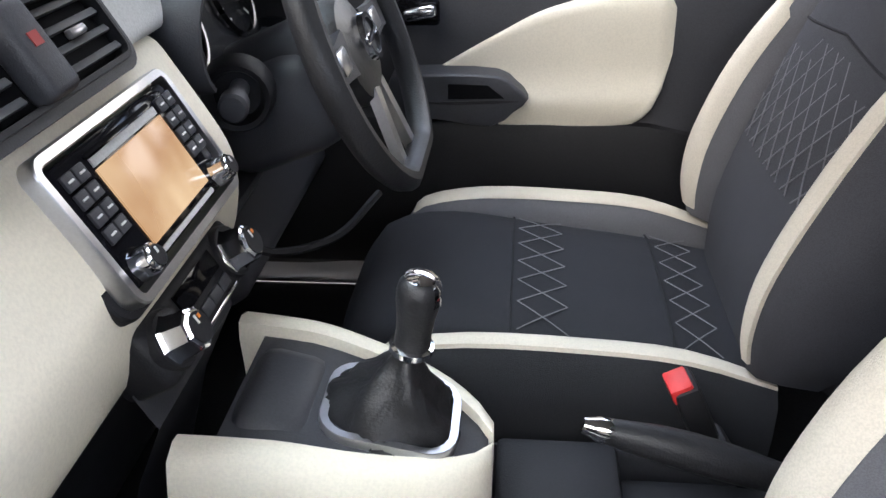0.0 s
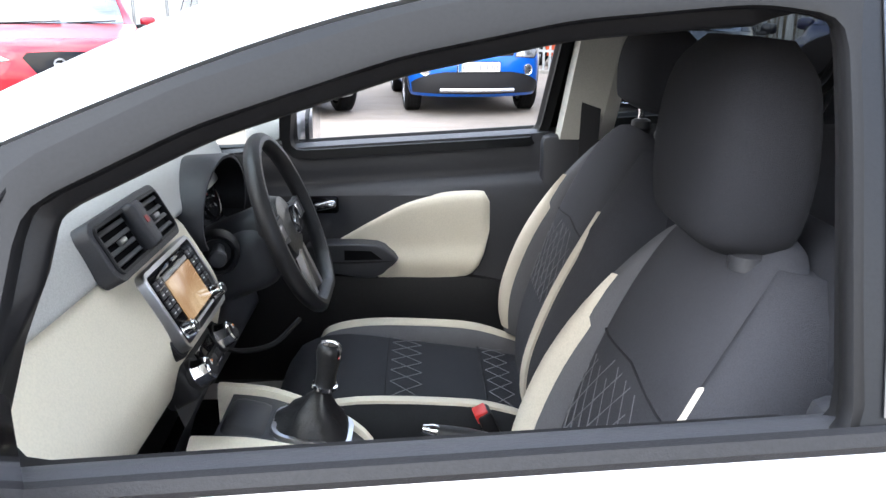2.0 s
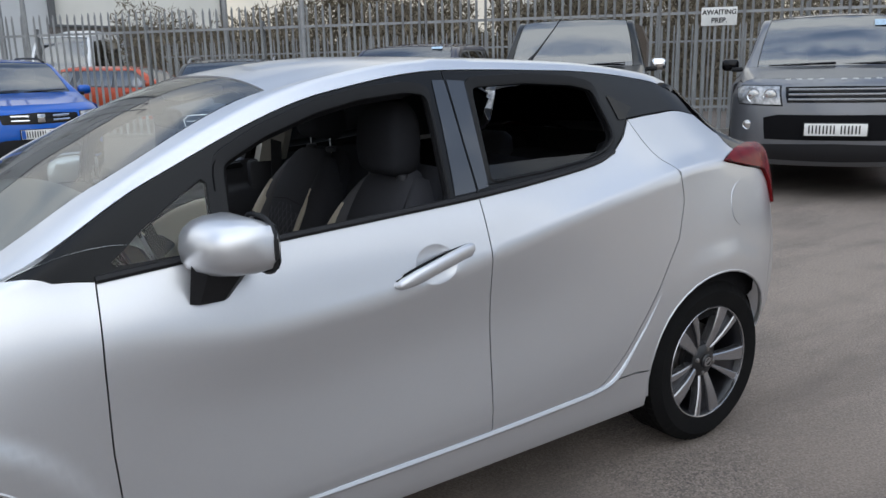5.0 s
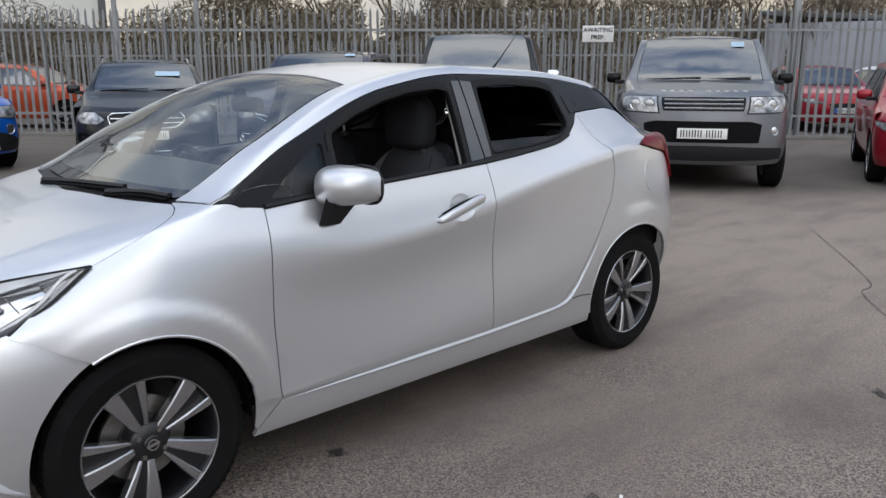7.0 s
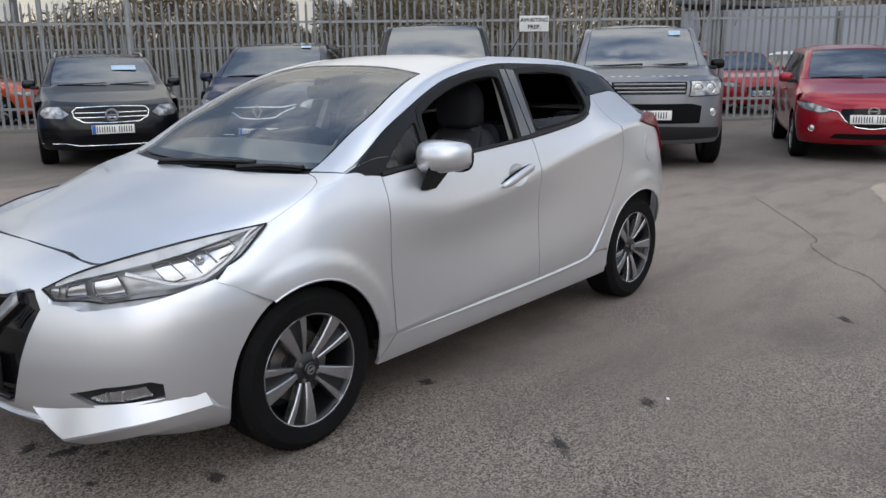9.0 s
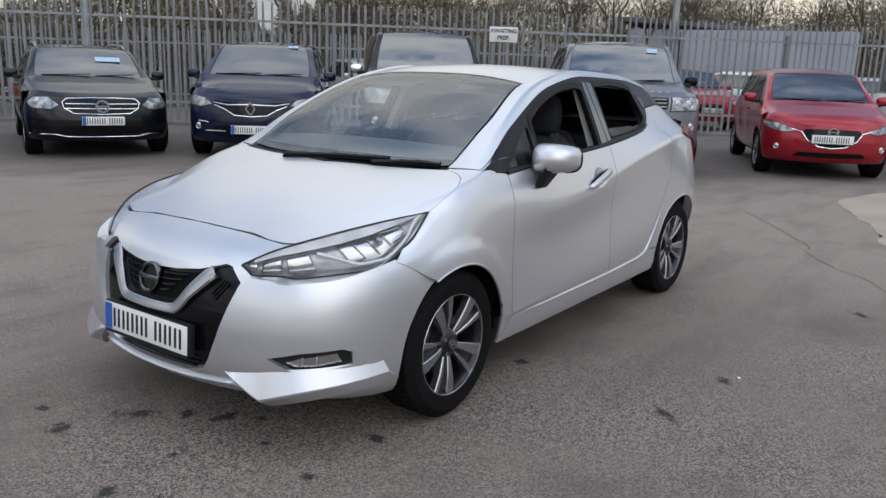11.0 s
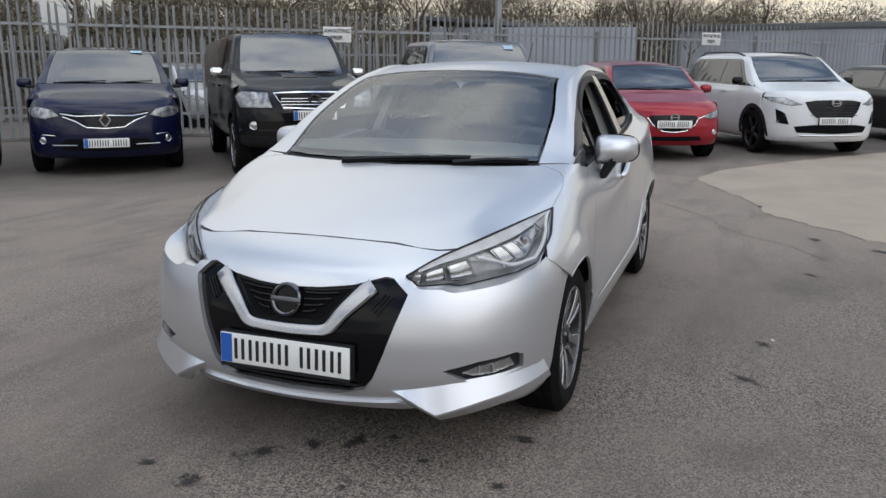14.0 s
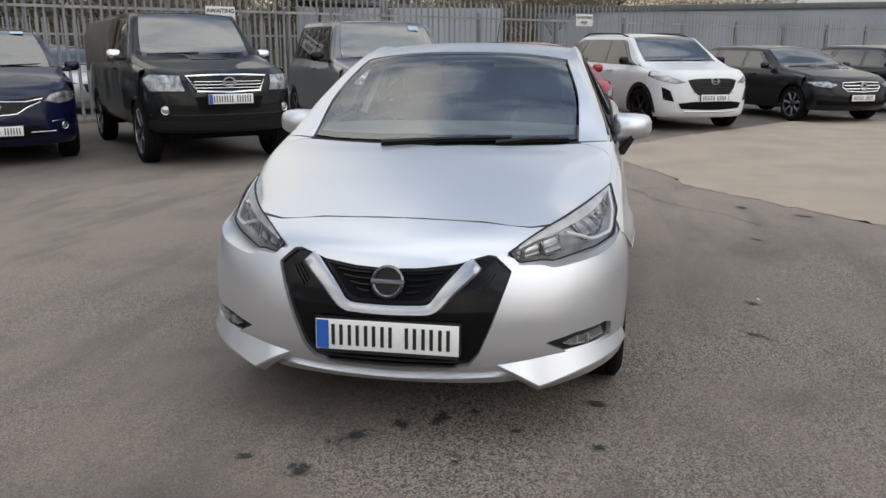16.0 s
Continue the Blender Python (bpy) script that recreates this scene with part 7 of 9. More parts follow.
CAR_LAMP = mat("clear_lamp_inside", (0.52, 0.53, 0.55), 0.22, 0.55, 0.6, grain=0.5, grain_size=45, stain=0.9, stain_size=13, tint=(0.05, 0.05, 0.055))
STICKER = mat("pale_blue_sticker", (0.42, 0.56, 0.70), 0.6, grain=0.2, stain=0.3, stain_size=30)


def vehicle(name, label, category, m, group, **kw):
    """A parked vehicle with its front axle over the origin of m, facing +x of it."""
    d = dict(W=0.9, H=1.5, wb=2.65, fo=0.85, ro=0.75, r=0.32, hood=0.80, cowl=(-0.2, 1.02), head=(-0.9, 1.43), belt=0.95, paint=RED, frames=FILM_BLACK,
             wheel_face=ALLOY, spokes=5, style="plain", cladding=None, feats=(), plate_z=0.5, bars=(), rails=False, nose_mid=0.5, cargo=None, detail=0, roof_paint=None, mirror=None, low=0.24)
    d.update(kw)
    W, H, wb, r, zb = d["W"], d["H"], d["wb"], d["r"], d["belt"]
    xf, xe = d["fo"], -(wb + d["ro"])
    (cx, cz), (hx, hz) = d["cowl"], d["head"]
    hood, hf = d["hood"], xf - 0.22
    body = thing(name, label, category, group, m=m)
    pm = d["paint"]
    up = H - hz
    lo_ = d["low"]
    sz = [(lo_, 0.66), (lo_, 0.90), (lo_ + 0.12, 0.97), (max(0.52, lo_ + 0.2), 0.995), (zb * 0.74, 1.0), (zb - 0.10, 0.99)]
    rails = []
    for z, k in sz:
        rails.append([(xf, W * k * 0.82, min(z, hood - 0.12)), (hf, W * k * 0.95, min(z, hood - 0.09)), (0, W * k, z), (-wb, W * k, z), (xe + 0.25, W * k * 0.94, z), (xe, W * k * 0.72, z)])
    rails.append([(xf, W * 0.70, hood - 0.10), (hf, W * 0.84, hood - 0.05), (0.1, W * 0.91, (hood + cz) / 2 - 0.05), (cx, W * 0.93, zb), (hx, W * 0.93, zb + 0.01), (-wb, W * 0.92, zb + 0.05), (xe + 0.2, W * 0.86, zb + 0.05), (xe, W * 0.68, zb + 0.02)])
    rails.append([(xf, W * 0.62, hood - 0.06), (hf, W * 0.76, hood - 0.015), (0.1, W * 0.83, (hood + cz) / 2 - 0.01), (cx, W * 0.88, cz - 0.005), ((cx + hx) / 2, W * 0.82, (cz + hz) / 2 - 0.045), (hx - 0.1, W * 0.76, hz - 0.04), (-wb, W * 0.75, hz + up * 0.4 - 0.05), (xe + 0.28, W * 0.72, hz - 0.10), (xe + 0.05, W * 0.74, zb + 0.10)])
    rails.append([(xf, W * 0.50, hood - 0.03), (hf, W * 0.62, hood), (0.1, W * 0.68, (hood + cz) / 2 + 0.008), (cx, W * 0.78, cz), ((cx + hx) / 2, W * 0.74, (cz + hz) / 2 + 0.01), (hx, W * 0.67, hz), (-wb, W * 0.66, hz + up * 0.6), (xe + 0.28, W * 0.62, hz - 0.04), (xe + 0.05, W * 0.64, zb + 0.14)])
    rails.append([(xf, W * 0.27, hood - 0.02), (hf, W * 0.34, hood + 0.008), (0.1, W * 0.38, (hood + cz) / 2 + 0.02), (cx, W * 0.42, cz + 0.005), ((cx + hx) / 2, W * 0.40, (cz + hz) / 2 + 0.035), (hx, W * 0.36, hz + 0.02), (-wb * 0.7, W * 0.36, H - 0.006), (-wb, W * 0.36, hz + up), (xe + 0.28, W * 0.34, hz - 0.01), (xe + 0.05, W * 0.35, zb + 0.15)])
    rails.append([(xf, 0.0, hood - 0.018), (hf, 0.0, hood + 0.012), (0.1, 0.0, (hood + cz) / 2 + 0.025), (cx, 0.0, cz + 0.007), ((cx + hx) / 2, 0.0, (cz + hz) / 2 + 0.045), (hx, 0.0, hz + 0.028), (-wb * 0.7, 0.0, H), (-wb, 0.0, hz + up), (xe + 0.28, 0.0, hz), (xe + 0.05, 0.0, zb + 0.15)])
    S = Skin(rails)
    nm = d["nose_mid"]
    N = Nose([(lo_ - 0.04, xf - 0.16), (lo_ + 0.03, xf - 0.05), (nm * 0.8, xf - 0.005), (nm, xf), (hood - 0.16, xf - 0.035), (hood - 0.07, xf - 0.08), (hood - 0.02, xf - 0.14), (hood + 0.008, hf)],
             [(lo_ - 0.04, W * 0.90), (lo_ + 0.06, W * 0.965), (max(0.5, lo_ + 0.16), W * 0.985), (hood - 0.15, W * 0.975), (hood - 0.04, W * 0.935), (hood + 0.01, W * 0.90), (hood + 0.07, W * 0.865)], 0.16)
    step = 0.05
    ra = r + 0.045
    cut = SKIN_cut(S, r, ra, wb, xe, zb)
    for mirror in (False, True):
        sheet("body_side", panel(S, cut, 1.0, 0.17, step, mirror=mirror, gap=0.001, core=(-wb / 2, 0, 0.6)), pm, body)
        sheet("window_band", panel(S, [(cx + 0.02, 6.02), (hx - 0.02, 6.99), (-wb * 0.75, 7.0), (xe + 0.24, 7.0), (xe + 0.1, 6.0), (-wb * 0.6, 6.0)], 1.0, 0.35, 0.08, mirror=mirror, gap=0, lift=-0.006, flange=0, core=(-wb / 2, 0, 0.6)), d["frames"], body)
        bx = (hx + -wb * 0.62) / 2 - 0.15
        for poly in ([(cx - 0.22, 6.1), (hx - 0.12, 6.9), (bx + 0.05, 6.93), (bx + 0.04, 6.1)], [(bx - 0.06, 6.1), (bx - 0.06, 6.93), (-wb * 0.86, 6.93), (-wb * 0.93, 6.1)], [(-wb, 6.12), (-wb * 0.93, 6.9), (xe + 0.42, 6.85), (xe + 0.36, 6.15)]):
            if d["cargo"] and poly[0][0] < -wb * 0.8:
                continue
            sheet("side_window", panel(S, poly, 1.0, 0.35, 0.1, mirror=mirror, gap=0.002, lift=0.001, flange=0.003, core=(-wb / 2, 0, 0.6)), CAR_GLASS, body)
        if d["cladding"]:
            for a in (0, -wb):
                poly = arc(a, r, ra - 0.005, 186, -6, 14) + arc(a, r, ra + 0.065, -6, 186, 14)
                sheet("arch_cladding", panel(S, S.xz([(x, max(z, 0.25)) for x, z in poly]), 1.0, 0.17, 0.05, mirror=mirror, gap=0, lift=0.006, flange=0.012, core=(-wb / 2, 0, 0.6)), d["cladding"], body)
    def meet(v):
        """How far forward the bonnet runs along v before it comes to the nose."""
        near, far = 0.2, hf + 0.03
        for _ in range(24):
            x = (near + far) / 2
            p = S(x, v)
            if N(N.u_y(p.y, p.z), p.z).x > x:
                near = x
            else:
                far = x
        return near
    rim = [(meet(v), v) for v in (10, 9.5, 9.0, 8.5, 8.0, 7.5, 7.0, 6.6, 6.3, 6.06)]
    sheet("bonnet", panel(S, rim + [(0.1, 6.03), (cx + 0.10, 6.03), (cx + 0.02, 6.5), (cx + 0.01, 7.0), (cx + 0.01, 8), (cx + 0.03, 10)], 1.0, 0.2, step, both=True, core=(-wb / 2, 0, 0.6)), pm, body)
    sheet("roof", panel(S, [(hx, 10), (hx, 8.05), (cx, 8.05), (cx, 7.0), (hx, 7.0), (-wb * 0.7, 7.0), (xe + 0.26, 7.0), (xe + 0.26, 10)], 1.0, 0.2, 0.08, both=True, gap=0, core=(-wb / 2, 0, 0.6)), d["roof_paint"] or pm, body)
    sheet("windscreen", panel(S, [(cx, 10), (cx, 8.08), (hx + 0.02, 8.08), (hx + 0.02, 10)], 1.0, 0.2, 0.09, both=True, gap=0, lift=-0.004, flange=0, core=(-wb / 2, 0, 0.6)), CAR_GLASS, body)
    sheet("tailgate", panel(S, [(xe + 0.24, 10), (xe + 0.24, 7), (xe + 0.12, 6.1), (xe + 0.02, 6.0), (xe + 0.03, 8), (xe + 0.04, 10)], 1.0, 0.2, 0.09, both=True, gap=0, core=(-wb / 2, 0, 0.6)), GLOSS_BLACK, body)
    zn = max(0.62, r * 2 - 0.1)
    tops = [S(x, v) for x, v in rim]
    nv = [(N.u_y(p.y, p.z), p.z) for p in tops]
    zc = tops[-1].z
    for x in np.linspace(rim[-1][0], 0.24, 4)[1:]:
        p = S(x, 6.04)
        nv.append((N.u_x(x, p.z), p.z))
    nv += [(N.u_x(0.24, zc - 0.06), zc - 0.06), (N.u_x(0.24, zn), zn)] + [(N.u_x(max(x, 0.17), z), z) for x, z in arc(0, r, ra, 50, -15, 8) if lo_ < z < zn] + [(N.u_x(ra, lo_), lo_), (N.u_y(W * 0.5, lo_ - 0.01), lo_ - 0.01), (0.0, lo_ - 0.01)]
    sheet("front_bumper", panel(N, nv, 0.8, 1.0, step, both=True, gap=0.001, core=(0.1, 0, 0.5)), pm, body)
    for sgn in (1, -1):
        sheet("windscreen_pillar", panel(S, [(cx + 0.03, 6.02), (cx + 0.015, 7.02), (hx, 7.02)], 1.0, 0.35, 0.06, mirror=sgn < 0, gap=0, lift=-0.003, flange=0, core=(-wb / 2, 0, 0.6)), pm, body)
    for nm_, mt, poly, lift, mode in d["feats"]:
        if nm_ == "headlamp":
            my, mz = sum(p[0] for p in poly) / len(poly), sum(p[1] for p in poly) / len(poly)
            edge = [(N.u_y(my + (y - my) * 1.07, mz + (z - mz) * 1.14), mz + (z - mz) * 1.14) for y, z in poly]
            for mirror in (False, True):
                sheet("lamp_border", panel(N, edge, 0.8, 1.0, 0.04, mirror=mirror, gap=0, lift=0.003, flange=0.004, core=(0.1, 0, 0.5)), BLACK, body)
        poly = [(N.u_y(y, z), z) for y, z in poly]
        if mode == "both":
            sheet(nm_, panel(N, poly, 0.8, 1.0, 0.04, both=True, gap=0, lift=lift, flange=max(0.004, lift), core=(0.1, 0, 0.5)), mt, body)
        else:
            for mirror in (False, True):
                sheet(nm_, panel(N, poly, 0.8, 1.0, 0.04, mirror=mirror, gap=0, lift=lift, flange=max(0.004, lift), core=(0.1, 0, 0.5)), mt, body)
    for nm_, mt, pts, rad, out in d["bars"]:
        path = []
        for y, z in pts:
            p = N(N.u_y(abs(y), z), z)
            path.append((p.x + out, math.copysign(p.y, y) if y else 0.0, z))
        v, f = tube(path, rad, 6)
        fixed(nm_, v, f, mt, body)
    px = N(0, d["plate_z"]).x + 0.018
    number_plate(body, facing(px, 0, d["plate_z"]), band=d.get("band", True))
    part("plate_backing", bm_box(0.54, 0.13, 0.02, pose(0, 0, -0.012), 0.004), BLACK, body, at=facing(px, 0, d["plate_z"]))
    # cabin, mirrors, wheels, floor
    thing_floor(body, S, W, wb, xf, xe, zb, cx, hx, hz)
    for sgn in (1, -1):
        mo = bm_box(0.11, 0.18, 0.13, pose(cx - 0.28, sgn * (W + 0.065), zb + 0.085), 0.048, 3)
        part("door_mirror", mo, d["mirror"] or pm, body)
        part("mirror_foot", bm_box(0.06, 0.12, 0.05, pose(cx - 0.25, sgn * (W - 0.01), zb + 0.035), 0.015), BLACK, body)
        for x in (0, -wb):
            wheel(body, pose(x, sgn * (W - 0.115), r, 0, 20, 0 if sgn > 0 else 180), r, 0.21, r - 0.1, d["spokes"], d["style"], d["wheel_face"], ALLOY_DARK, 0)
        part("door_handle", bm_box(0.2, 0.03, 0.03, pose(-wb * 0.42, sgn * (W + 0.005), zb - 0.09), 0.01), pm, body)
    if d["rails"]:
        for sgn in (1, -1):
            pts = [S(x, 8.0) for x in np.linspace(hx - 0.15, xe + 0.45, 8)]
            v, f = tube([(p.x, sgn * p.y, p.z + (0.012 if i in (0, 7) else 0.05)) for i, p in enumerate(pts)], 0.016, 6)
            fixed("roof_rail", v, f, SATIN if d["rails"] != "black" else BLACK, body)
    for y0, y1 in ((-0.62, 0.02), (0.08, 0.60)):
        pts = [S(cx - 0.03, 10 - abs(y) / (W * 0.4)) for y in np.linspace(y0, y1, 5)]
        v, f = tube([(cx - 0.02 + 0.0 * i, y, cz + 0.010 + 0.022 * (i / 4)) for i, y in enumerate(np.linspace(y0, y1, 5))], 0.008, 5)
        fixed("wiper", v, f, BLACK, body)
    return body, S, N


def SKIN_cut(S, r, ra, wb, xe, zb):
    low = S.v(0, 0.26)
    pts = S.xz([(0.25, min(zb - 0.2, 0.7))]) + [(0.25, 5.2), (0.25, 6.0), (0.1, 6.0), (-0.3, 6.0), (-wb * 0.5, 6.0), (-wb, 6.0), (xe + 0.1, 6.0), (xe + 0.01, 5.9), (xe + 0.01, 2.0), (xe + 0.1, 1.0)]
    pts += S.xz(arc(-wb, r, ra, -12, 192, 14)) + [(-wb + ra + 0.06, 0.95), (-ra - 0.05, 0.95)] + S.xz(arc(0, r, ra, 192, 52, 12))
    return pts


def thing_floor(body, S, W, wb, xf, xe, zb, cx, hx, hz):
    part("underbody", bm_box(xf - xe - 0.75, W * 1.4, 0.12, pose((xf + xe) / 2, 0, 0.36), 0.03), DARK, body)
    bm = bm_box(0.5, W * 1.62, 0.35, pose(cx - 0.1, 0, zb - 0.22), 0.05)
    for sy in (0.42, -0.42):
        bm_box(0.14, 0.44, 0.55, pose(hx - 0.35, sy * W / 0.9, zb - 0.05, 0, -14), 0.06, 2, bm)
        bm_box(0.1, 0.24, 0.18, pose(hx - 0.46, sy * W / 0.9, zb + 0.30, 0, -10), 0.045, 2, bm)
    bm_box(0.16, W * 1.5, 0.6, pose(hx - 1.25, 0, zb - 0.05, 0, -14), 0.06, 2, bm)
    bm_box(abs(xe - hx) - 0.2, W * 1.5, 0.06, pose((xe + hx) / 2, 0, 0.55), 0.02, 1, bm)
    part("cabin", bm, CABIN, body, "dark seats and dashboard seen through the glass")
    for sgn in (1, -1):
        for x in (0, -wb):
            part("arch_liner", bm_box(0.72, 0.3, 0.5, pose(x, sgn * (W - 0.30), 0.52), 0.05), DARK, body)


def parked(x, y, deg, back=0.0):
    return pose(x, y, 0, 0, 0, deg) @ Matrix.Scale(1.08, 4)


ROW = "parked cars along the fence"


def lamp_eye(body, N, y, z, r):
    """A round lamp insert on each side of a nose."""
    for sgn in (1, -1):
        p = N(N.u_y(y, z), z)
        v, f = lathe([(0, 0.012), (r * 0.6, 0.012), (r, 0.006), (r * 1.15, 0.012), (r * 1.2, -0.02)], 16, "x")
        fixed("lamp_eye", v, f, LAMP, body, at=pose(p.x, sgn * p.y, z, 0, 0, sgn * 22))


def badge(body, N, z, r, flat=1.0, material=CHROME, diamond=False):
    n = 4 if diamond else 20
    v, f = lathe([(r * 0.68, 0.004), (r * 0.7, 0.014), (r, 0.014), (r, -0.01)], n, "x")
    fixed("badge", v, f, material, body, "plain chrome badge", at=pose(N(0, z).x + 0.02, 0, z) @ Matrix.Diagonal((1, flat, 1.0, 1)))
    if not diamond:
        part("badge_core", bm_box(0.008, r * 1.7 * flat, r * 0.3, pose(N(0, z).x + 0.024, 0, z)), material, body)


def sticker(body, S, hx, W, v=8.75, down=0.11, deep=0.075, wide=0.15):
    p, q = S(hx + down, v), S(hx + down + 0.04, v)
    slope = math.degrees(math.atan2(p.z - q.z, q.x - p.x))
    part("price_sticker", bm_box(deep, wide, 0.003, pose(p.x + 0.004, p.y, p.z + 0.006, 0, slope)), STICKER, body, "pale blue price strip")


# estate car, blue-black
c, S, N = vehicle("estate_car", "blue-black estate car with chrome slatted grille parked by the fence", "car", parked(-4.12, -8.82, 66), ROW,
                  W=0.925, H=1.50, wb=2.87, fo=0.86, r=0.33, hood=0.83, cowl=(-0.45, 1.04), head=(-1.2, 1.42), belt=0.98, paint=NEAR_BLACK, rails=True, plate_z=0.50,
                  feats=[("grille", GLOSS_BLACK, [(0, 0.585), (0.34, 0.595), (0.455, 0.665), (0.465, 0.735), (0.42, 0.775), (0, 0.785)], 0.004, "both"),
                         ("headlamp", CAR_LAMP, [(0.51, 0.70), (0.60, 0.645), (0.80, 0.655), (0.86, 0.72), (0.78, 0.785), (0.62, 0.79)], 0.006, "pair"),
                         ("lower_grille", DARK, [(0, 0.34), (0.45, 0.34), (0.50, 0.40), (0.42, 0.43), (0, 0.43)], 0.003, "both"),
                         ("side_intake", DARK, [(0.58, 0.36), (0.84, 0.38), (0.84, 0.47), (0.66, 0.44)], 0.003, "pair")],
                  bars=[("grille_slat", CHROME, [(y, 0.655) for y in np.linspace(-0.43, 0.43, 9)], 0.007, 0.012), ("grille_slat", CHROME, [(y, 0.715) for y in np.linspace(-0.44, 0.44, 9)], 0.007, 0.012),
                        ("grille_frame", CHROME, [(0.34, 0.592), (0.455, 0.66), (0.47, 0.735), (0.42, 0.78), (0.15, 0.79), (-0.15, 0.79), (-0.42, 0.78), (-0.47, 0.735), (-0.455, 0.66), (-0.34, 0.592), (0, 0.582), (0.34, 0.592)], 0.008, 0.01),
                        ("chrome_lip", CHROME, [(y, 0.29 + 0.03 * (abs(y) > 0.5)) for y in np.linspace(-0.86, 0.86, 13)], 0.006, 0.004)])
badge(c, N, 0.685, 0.085)
sticker(c, S, -1.2, 0.925, 9.2, 0.36, 0.13, 0.34)

# people carrier, navy
c, S, N = vehicle("people_carrier", "navy people carrier with chrome-lined grille parked by the fence", "car", parked(-5.92, -7.20, 42), ROW,
                  W=0.93, H=1.64, wb=2.8, fo=0.92, r=0.335, hood=0.93, cowl=(-0.10, 1.13), head=(-0.95, 1.56), belt=1.05, paint=NAVY, plate_z=0.42,
                  feats=[("grille", GLOSS_BLACK, [(0, 0.60), (0.20, 0.615), (0.32, 0.69), (0.50, 0.76), (0.50, 0.80), (0.2, 0.775), (0, 0.765)], 0.004, "both"),
                         ("headlamp", CAR_LAMP, [(0.52, 0.75), (0.68, 0.715), (0.84, 0.74), (0.90, 0.83), (0.76, 0.85), (0.60, 0.82)], 0.006, "pair"),
                         ("lower_grille", DARK, [(0, 0.32), (0.5, 0.34), (0.54, 0.40), (0.46, 0.47), (0, 0.47)], 0.003, "both")],
                  bars=[("grille_trim", CHROME, [(0.50, 0.775), (0.32, 0.745), (0.12, 0.75), (0, 0.755), (-0.12, 0.75), (-0.32, 0.745), (-0.50, 0.775)], 0.009, 0.008),
                        ("grille_trim", CHROME, [(0.48, 0.74), (0.33, 0.68), (0.22, 0.61), (0, 0.595), (-0.22, 0.61), (-0.33, 0.68), (-0.48, 0.74)], 0.008, 0.008),
                        ("fog_trim", CHROME, [(0.86, 0.50), (0.70, 0.52), (0.58, 0.51)], 0.006, 0.006), ("fog_trim", CHROME, [(-0.86, 0.50), (-0.70, 0.52), (-0.58, 0.51)], 0.006, 0.006),
                        ("lip_trim", SATIN, [(y, 0.395) for y in (0.34, 0.5, 0.62)], 0.006, 0.006), ("lip_trim", SATIN, [(-y, 0.395) for y in (0.34, 0.5, 0.62)], 0.006, 0.006)])
badge(c, N, 0.70, 0.10, 0.72, CHROME, True)
lamp_eye(c, N, 0.72, 0.455, 0.04)
sticker(c, S, -0.95, 0.93)

# pickup with canvas back
c, S, N = vehicle("pickup_truck", "dark pickup truck with brown canvas back by the fence", "truck", parked(-6.68, -4.44, 42), ROW,
                  W=0.90, H=1.86, wb=3.08, fo=0.88, ro=1.2, r=0.375, hood=1.10, cowl=(-0.50, 1.27), head=(-1.05, 1.78), belt=1.19, low=0.40, paint=GREY_BLACK, plate_z=0.78, cargo=True, nose_mid=0.7,
                  mirror=CHROME,
                  feats=[("grille", GLOSS_BLACK, [(0, 0.86), (0.36, 0.87), (0.44, 1.02), (0, 1.03)], 0.006, "both"),
                         ("headlamp", CAR_LAMP, [(0.49, 0.87), (0.82, 0.87), (0.855, 1.00), (0.80, 1.05), (0.53, 1.04)], 0.008, "pair"),
                         ("lower_grille", DARK, [(0, 0.66), (0.34, 0.66), (0.40, 0.80), (0, 0.84)], 0.003, "both"),
                         ("skirt", BLACK, [(0, 0.42), (0.84, 0.44), (0.84, 0.54), (0, 0.52)], 0.006, "both")],
                  bars=[("grille_slat", CHROME, [(y, z) for y in np.linspace(-0.39, 0.39, 7)], 0.005, 0.014) for z in (0.905, 0.94, 0.975)] +
                       [("grille_frame", CHROME, [(0.37, 0.865), (0.46, 1.035), (0.2, 1.045), (-0.2, 1.045), (-0.46, 1.035), (-0.37, 0.865), (0, 0.85), (0.37, 0.865)], 0.018, 0.012),
                        ("bumper_trim", BLACK, [(y, 0.60) for y in np.linspace(-0.84, 0.84, 9)], 0.008, 0.004)])
badge(c, N, 0.97, 0.06, 1.35)
lamp_eye(c, N, 0.70, 0.66, 0.045)
part("bonnet_scoop", bm_box(0.34, 0.46, 0.05, pose(-0.14, 0, 1.225, 0, 9), 0.02), GREY_BLACK, c, "raised bonnet scoop")
part("scoop_mouth", bm_box(0.02, 0.41, 0.036, pose(0.030, 0, 1.205)), DARK, c)
bm = bmesh.new()
rings = []
for x in (-1.95, -2.2, -3.0, -4.1):
    k = 1.0 if x < -2.0 else 0.97
    rings.append([(x, y * k, z) for y, z in ((-0.86, 1.02), (-0.86, 1.55), (-0.78, 1.75), (-0.5, 1.84), (0, 1.87), (0.5, 1.84), (0.78, 1.75), (0.86, 1.55), (0.86, 1.02))])
v, f = loft(rings)
fixed("canvas_back", v, f, CANVAS, c, "faded brown canvas cover")

